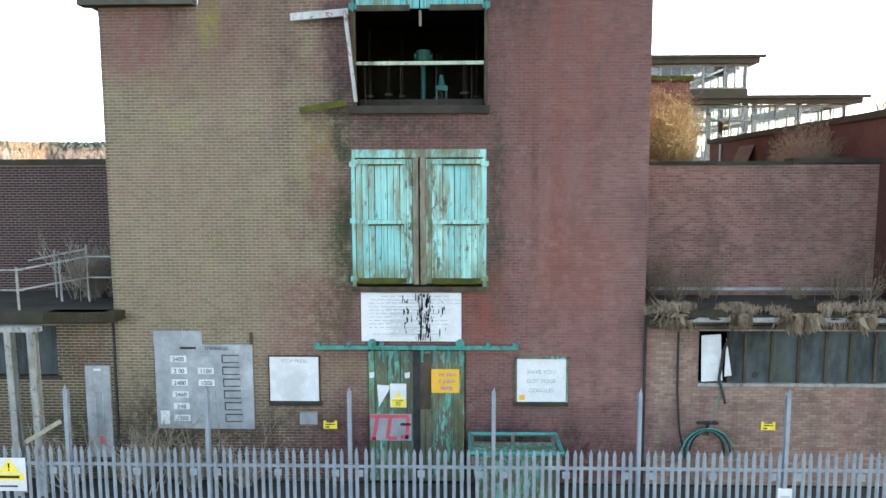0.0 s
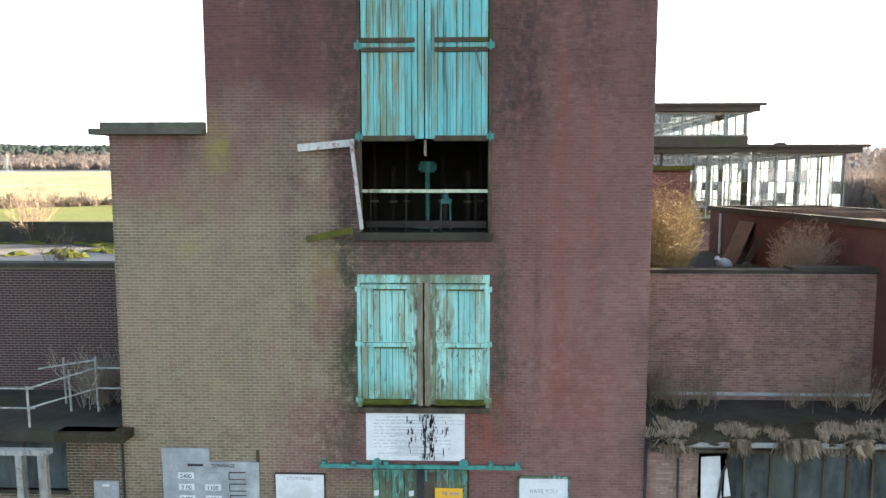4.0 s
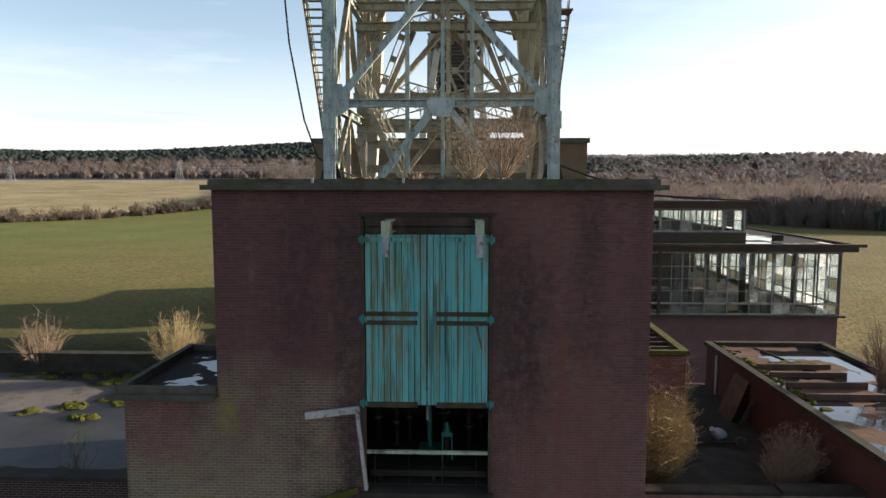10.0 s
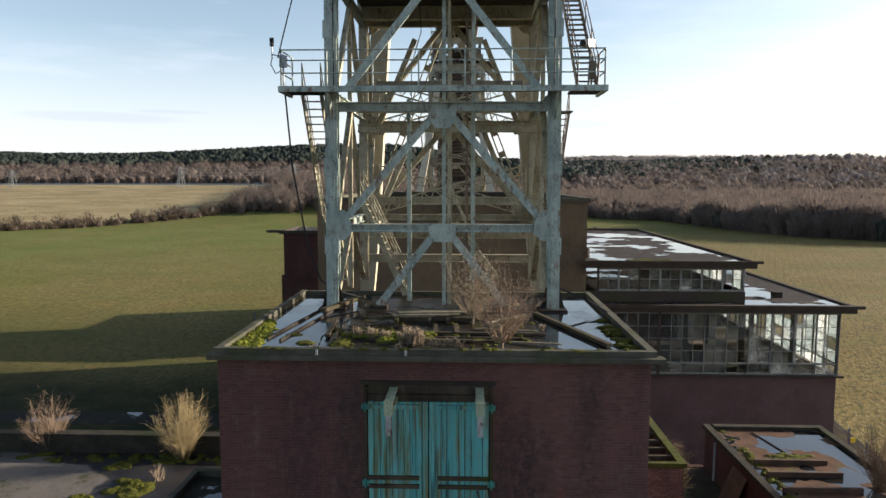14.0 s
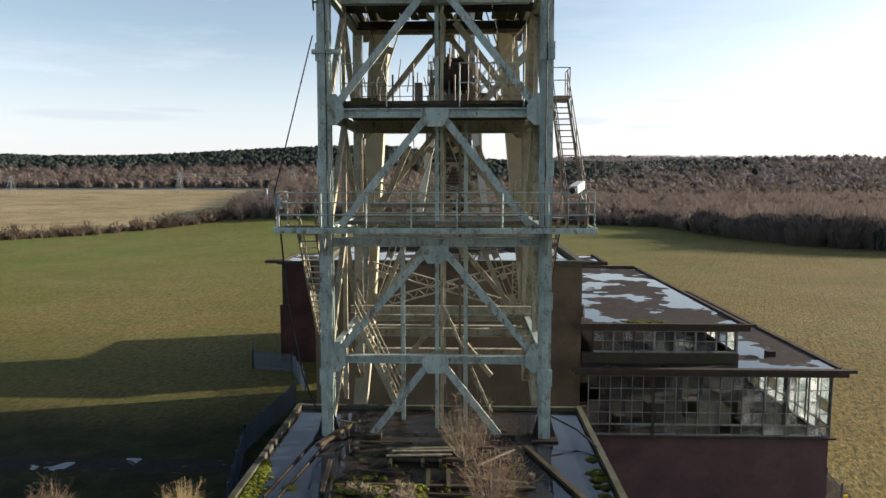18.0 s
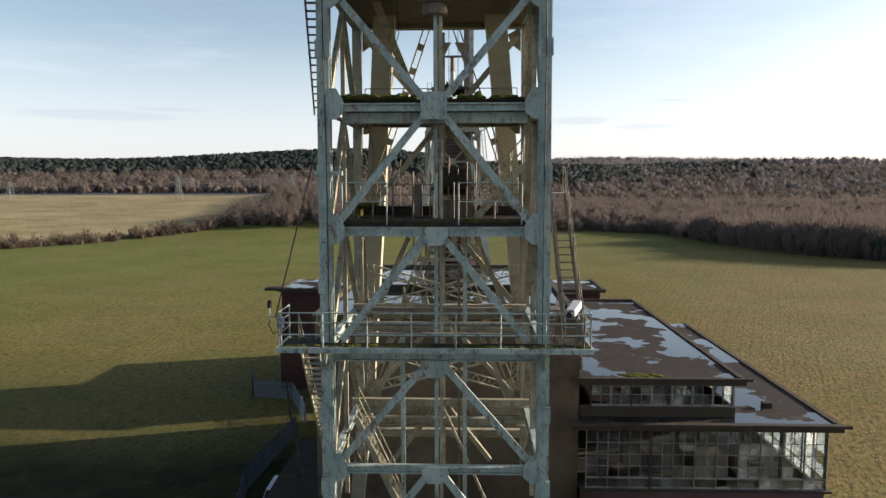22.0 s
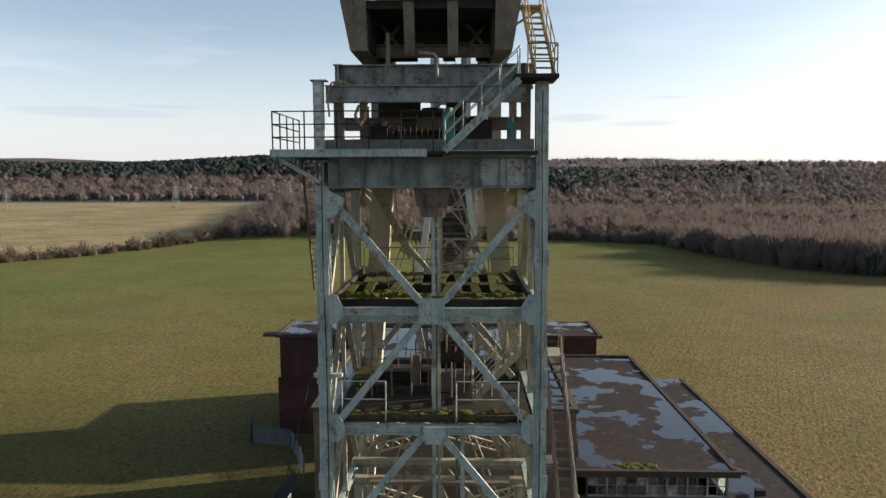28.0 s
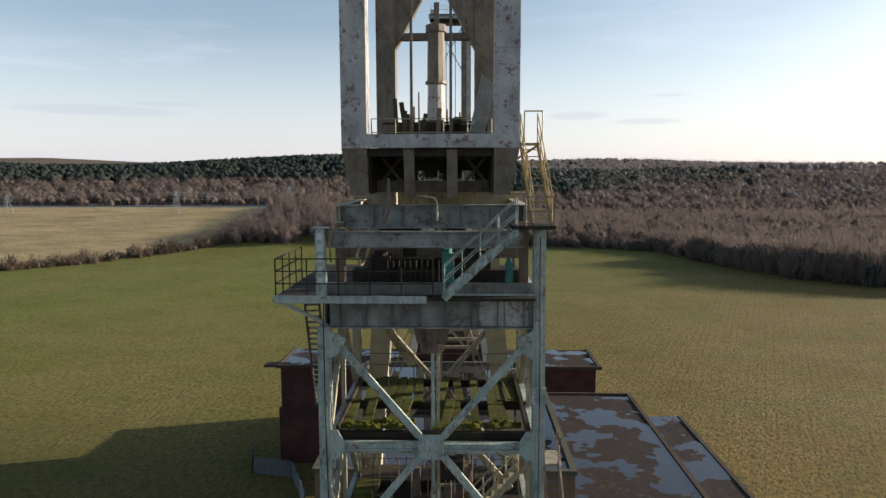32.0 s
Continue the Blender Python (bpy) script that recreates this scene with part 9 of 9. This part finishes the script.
    for xa, ha, ta in ((-1.15, 1.7, -0.1), (-1.0, 1.3, 0.1), (-0.45, 1.2, 0.25), (-0.2, 0.9, -0.2), (0.6, 1.0, 0.1)):
        part("splintered_board", Solid().bar((CX + xa, 22.8, 41.86), (CX + xa + ta, 22.9, 41.86 + ha), 0.14, 0.05, (0, 1, 0)), TIMBER, hf)
    for zz in (42.4, 42.75):
        part("rope_bar", Solid().tube((CX - 1.7, 23.2, zz), (CX + 1.7, 23.2, zz + 0.05), 0.04, 6), DARK, hf)
    part("head_tie", Solid().box(CX - 1.6, CX + 1.6, 25.8, 26.1, 46.05, 46.3), RUSTY, hf)
    part("underbeam", Solid().girder((CX - 2.2, 23.5, 40.6), (CX + 2.2, 23.5, 40.6), 0.3, 0.4, 0.04), RUSTY, hf)
    railing(hf, CREAM, [(CX - 2.0, 22.5, 41.86), (CX + 2.0, 22.5, 41.86)], 1.0, 0.8, 0.02)
    for x, h, tilt, m in ((CX - 0.8, 1.6, -0.25, TIMBER), (CX - 0.7, 1.2, -0.15, TIMBER), (CX + 0.2, 1.4, 0.05, RUSTY)):
        part("loose_board", Solid().bar((x, 22.9, 41.86), (x + tilt, 23.1, 41.86 + h), 0.16, 0.05, (0, 1, 0)), m, hf)
    part("sheave_bearing", Solid().box(CX - 0.9, CX + 0.9, 23.4, 24.4, 41.86, 42.4).box(CX - 0.5, CX + 0.4, 23.6, 24.2, 42.4, 42.9), RUSTY, hf, "rusty bearing pedestal")
    col = part("vent_column", Solid().tube((CX + 0.07, 25.0, 41.86), (CX + 0.07, 25.0, 43.0), 0.5, 14, 0.36).tube((CX + 0.07, 25.0, 43.0), (CX + 0.07, 25.0, 44.35), 0.34, 14, 0.3), HEADP, hf, "flaking white lower column")
    part("upper_column", Solid().tube((CX + 0.07, 25.0, 44.35), (CX + 0.07, 25.0, 46.15), 0.33, 10, 0.3).tube((CX + 0.07, 25.0, 46.15), (CX + 0.07, 25.0, 46.4), 0.38, 10, 0.38), RUSTY, col, "dark red rusty upper column")
    part("column_collar", Solid().tube((CX + 0.07, 25.0, 44.3), (CX + 0.07, 25.0, 44.4), 0.4, 14), RUSTY, col)
    part("low_frame", Solid().box(CX - 1.2, CX + 1.9, 23.5, 23.75, 42.3, 42.75).box(CX - 1.0, CX - 0.75, 23.5, 24.4, 41.86, 43.0).box(CX + 0.75, CX + 1.0, 23.5, 24.4, 41.86, 43.0), DARK, hf, "black bearing frame")
    for k in range(6):
        part("stacked_plank", Solid().bar((CX + 1.18 + 0.09 * k, 22.95 + 0.03 * k, 41.9), (CX + 1.72 + 0.085 * k, 23.15, 44.35 - 0.06 * k), 0.075, 0.05, (0, 1, 0)), PIPE, hf, "blue-grey plank leaning in a stack")
    for x, z in ((CX - 0.68, 43.4), (CX - 0.5, 43.9), (CX + 0.5, 43.3), (CX + 0.72, 43.0), (CX + 0.95, 43.2)):
        part("spindle", Solid().tube((x, 24.0, 41.86), (x, 24.0, z), 0.035, 6), RUSTY, hf)
    # lattice bracing between the raking legs
    for z in (17.6, 18.7):
        part("back_beam", Solid().girder((CX - 3.9, RY + 1.6, z), (CX + 3.9, RY + 1.6, z), 0.3, 0.36, 0.04), CREAM, hf)
    for sd in (-1, 1):
        part("back_strut", Solid().angle((CX + sd * 3.5, RY + 0.2, 27.5), (CX + sd * 4.4, 36.2, 20.6), 0.22), CREAM, hf)
        part("back_strut", Solid().angle((CX + sd * 3.5, RY + 0.2, 20.0), (CX + sd * 4.1, 34.6, 23.6), 0.22), CREAM, hf)
    # outside stairs
    stair(hf, (-4.75, 26.6, 16.9), (-4.75, 21.9, 24.0), 0.62, CREAM)
    stair(hf, (4.2, 21.2, 24.06), (4.35, 27.0, 28.9), 0.62, RUSTY)
    stair(hf, (4.35, 34.6, 17.2), (4.35, 28.3, 24.0), 0.7, RUSTY)
    lp = part("landing", Solid().box(3.4, 4.8, 26.9, 28.3, 28.85, 28.95), CREAM, hf)
    railing(lp, RUSTY, [(3.4, 26.95, 28.95), (4.75, 26.95, 28.95), (4.75, 28.2, 28.95)], 1.1, 0.7, 0.022)
    stair(hf, (-1.85, 24.4, 16.9), (-3.5, 24.4, 20.5), 0.7, CREAM)
    stair(hf, (-4.9, 25.5, 32.0), (-4.55, 22.4, 37.0), 0.5, RUSTY, rails=False)
    # rope guide ladders, thin wires
    part("wire", Solid().tube((-5.6, 21.0, 25.0), (-4.3, 21.4, 30.2), 0.02, 4), BLACK, hf)
    # small catwalk bracket with bolt box on the left leg
    part("leg_bracket", Solid().box(X(-1, 29.7) - 0.35, X(-1, 29.7) + 0.6, TY - 0.3, TY - 0.1, 29.65, 29.78), STEEL, hf)
    return hf


near = headframe()
far = copy_thing(near, pose(-1.0, 94.2, 16.8, 0, 0, 180))
far["label"] = "second identical steel headframe standing beyond the winding house"
stack = part("boarded_shaft", Solid().box(-3.3, 1.2, 91.2, 91.4, 16.8, 36.6), DARK, far, "weathered boards cladding the guide shaft")
rq = random.Random(12)
for i in range(42):
    z = 16.9 + 0.465 * i
    if rq.random() > 0.1:
        part("plank", Solid().bar((-3.4 - 0.25 * rq.random(), 91.1, z), (1.3 - 0.3 * rq.random(), 91.1, z + rq.uniform(-0.03, 0.03)), 0.06, 0.34), PLANK, stack)
part("shaft_post", Solid().box(-3.5, -3.2, 90.9, 91.1, 16.8, 37.0).box(1.1, 1.4, 90.9, 91.1, 16.8, 37.0), RUSTY, stack)

# fittings on the walkway
o = thing("wind_sensor", "small pole-mounted sensor and box on the walkway corner", "sensor", (-5.4, 20.9, 24.06))
part("pole", Solid().tube((-5.4, 20.9, 24.06), (-5.4, 20.9, 25.1), 0.03).tube((-5.4, 20.9, 25.0), (-5.75, 20.9, 25.1), 0.02).tube((-5.75, 20.9, 24.95), (-5.75, 20.9, 25.5), 0.02), GALV, o)
part("box", Solid().box(-5.5, -5.3, 20.8, 21.0, 24.7, 25.05), GALV, o)
part("sensor_head", Solid().tube((-5.75, 20.9, 25.35), (-5.75, 20.9, 25.6), 0.07, 10), BLACK, o)
part("cable_loop", Solid().line([(-5.75, 20.9, 25.0), (-5.8, 20.9, 24.8), (-5.65, 20.9, 24.5), (-5.45, 20.9, 24.6)], 0.015), BLACK, o)
o = thing("camera_mast", "white surveillance camera on a rusty stand at the walkway corner", "camera", (4.3, 20.95, 24.06))
part("cabinet", Solid().box(4.22, 4.4, 20.9, 21.1, 24.3, 24.85), RUSTY, o)
for x, y in ((4.16, 20.85), (4.45, 20.9), (4.3, 21.15)):
    part("stand_post", Solid().tube((x, y, 24.06), (x + 0.04, y, 25.05), 0.03), RUSTY, o)
part("mast", Solid().tube((4.3, 21.0, 25.0), (4.2, 21.0, 25.3), 0.04), GALV, o)
part("housing", Solid().bar((3.95, 20.5, 25.3), (4.3, 21.3, 25.45), 0.26, 0.24), WHITE, o)
part("lens_hood", Solid().tube((3.95, 20.5, 25.3), (3.88, 20.34, 25.27), 0.1, 10), BLACK, o)


# ---- brickwork, piece by piece ----
BW, BH, JOINT = 0.225, 0.075, 0.014


def courses(rng, x0, x1, z0, z1, holes=()):
    """The bricks of a wall face in stretcher bond, cut at its ends and openings."""
    out = []
    n = int((z1 - z0) / BH)
    for j in range(n):
        za, zb = z0 + j * BH + JOINT / 2, z0 + (j + 1) * BH - JOINT / 2
        zc = (za + zb) / 2
        spans = [(x0, x1)]
        for a, b, c, d in holes:
            if c - 0.02 < zc < d + 0.02:
                spans = [q for s0, s1 in spans for q in ((s0, min(s1, a)), (max(s0, b), s1)) if q[1] - q[0] > 0.03]
        off = (BW / 2 if j % 2 else 0.0) + rng.uniform(-0.01, 0.01)
        for a, b in spans:
            k = math.floor((a - x0 - off) / BW)
            while x0 + off + k * BW < b:
                u0, u1 = max(a, x0 + off + k * BW + JOINT / 2), min(b, x0 + off + (k + 1) * BW - JOINT / 2)
                if u1 - u0 > 0.03:
                    out.append((u0, u1, za, zb))
                k += 1
    return out


def brickwork(name, label, bricks, y, rng, parent):
    v, f = [], []
    for a, b, c, d in bricks:
        k, o = len(v), rng.uniform(-0.003, 0.003)
        v += [(a, y + 0.012, c), (b, y + 0.012, c), (b, y + 0.012, d), (a, y + 0.012, d), (a + 0.004, y - 0.004 + o, c + 0.004), (b - 0.004, y - 0.004 + o, c + 0.004), (b - 0.004, y - 0.004 - o, d - 0.004), (a + 0.004, y - 0.004 - o, d - 0.004)]
        f += [(k + 4, k + 5, k + 6, k + 7), (k, k + 1, k + 5, k + 4), (k + 1, k + 2, k + 6, k + 5), (k + 2, k + 3, k + 7, k + 6), (k + 3, k, k + 4, k + 7)]
    return mass(name, v, f, BRICK, label, "", "stuff", parent)


rb = random.Random(41)
allb = courses(rb, -8.14, 4.88, 0.0, 11.551, HOLES) + courses(rb, -5.75, 4.88, 11.55, 16.81, HOLES)
single_zone = [b for b in allb if 1.05 < b[0] and b[1] < 3.4 and 6.2 < b[2] < 8.1]
keep_out = set(single_zone)
brickwork("brickwork", "", [b for b in allb if b not in keep_out], FY, rb, block)
shapes = {}
for a, b, c, d in single_zone[:300]:
    w = round(b - a, 3)
    if w not in shapes:
        q = w / 2
        shapes[w] = Solid().hexa([(-q, -0.004, 0), (q, -0.004, 0), (q, 0.012, 0), (-q, 0.012, 0), (-q, -0.004, d - c), (q, -0.004, d - c), (q, 0.012, d - c), (-q, 0.012, d - c)]).mesh("brick", BRICK)
    piece("brick", shapes[w], ((a + b) / 2, FY + rb.uniform(-0.003, 0.002), c), block)
brickwork("brickwork", "", single_zone[300:], FY, rb, block) if len(single_zone) > 300 else None
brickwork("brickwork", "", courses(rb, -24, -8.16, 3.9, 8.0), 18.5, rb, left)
brickwork("brickwork", "", courses(rb, 4.93, 12.0, 4.2, 7.9), 18.4, rb, yard)
brickwork("brickwork", "", courses(rb, 4.93, 16, 0.0, 4.0, [(6.2, 16.0, 2.5, 3.9)]), FY, rb, wing)
brickwork("brickwork", "", courses(rb, -14, -8.2, 0.0, 4.06, [(-13.5, -9.62, 2.58, 3.95)]), FY, rb, annex)
brickwork("brickwork", "", courses(rb, 4.95, 8.24, 7.3, 10.88), 22.99, rb, sm)
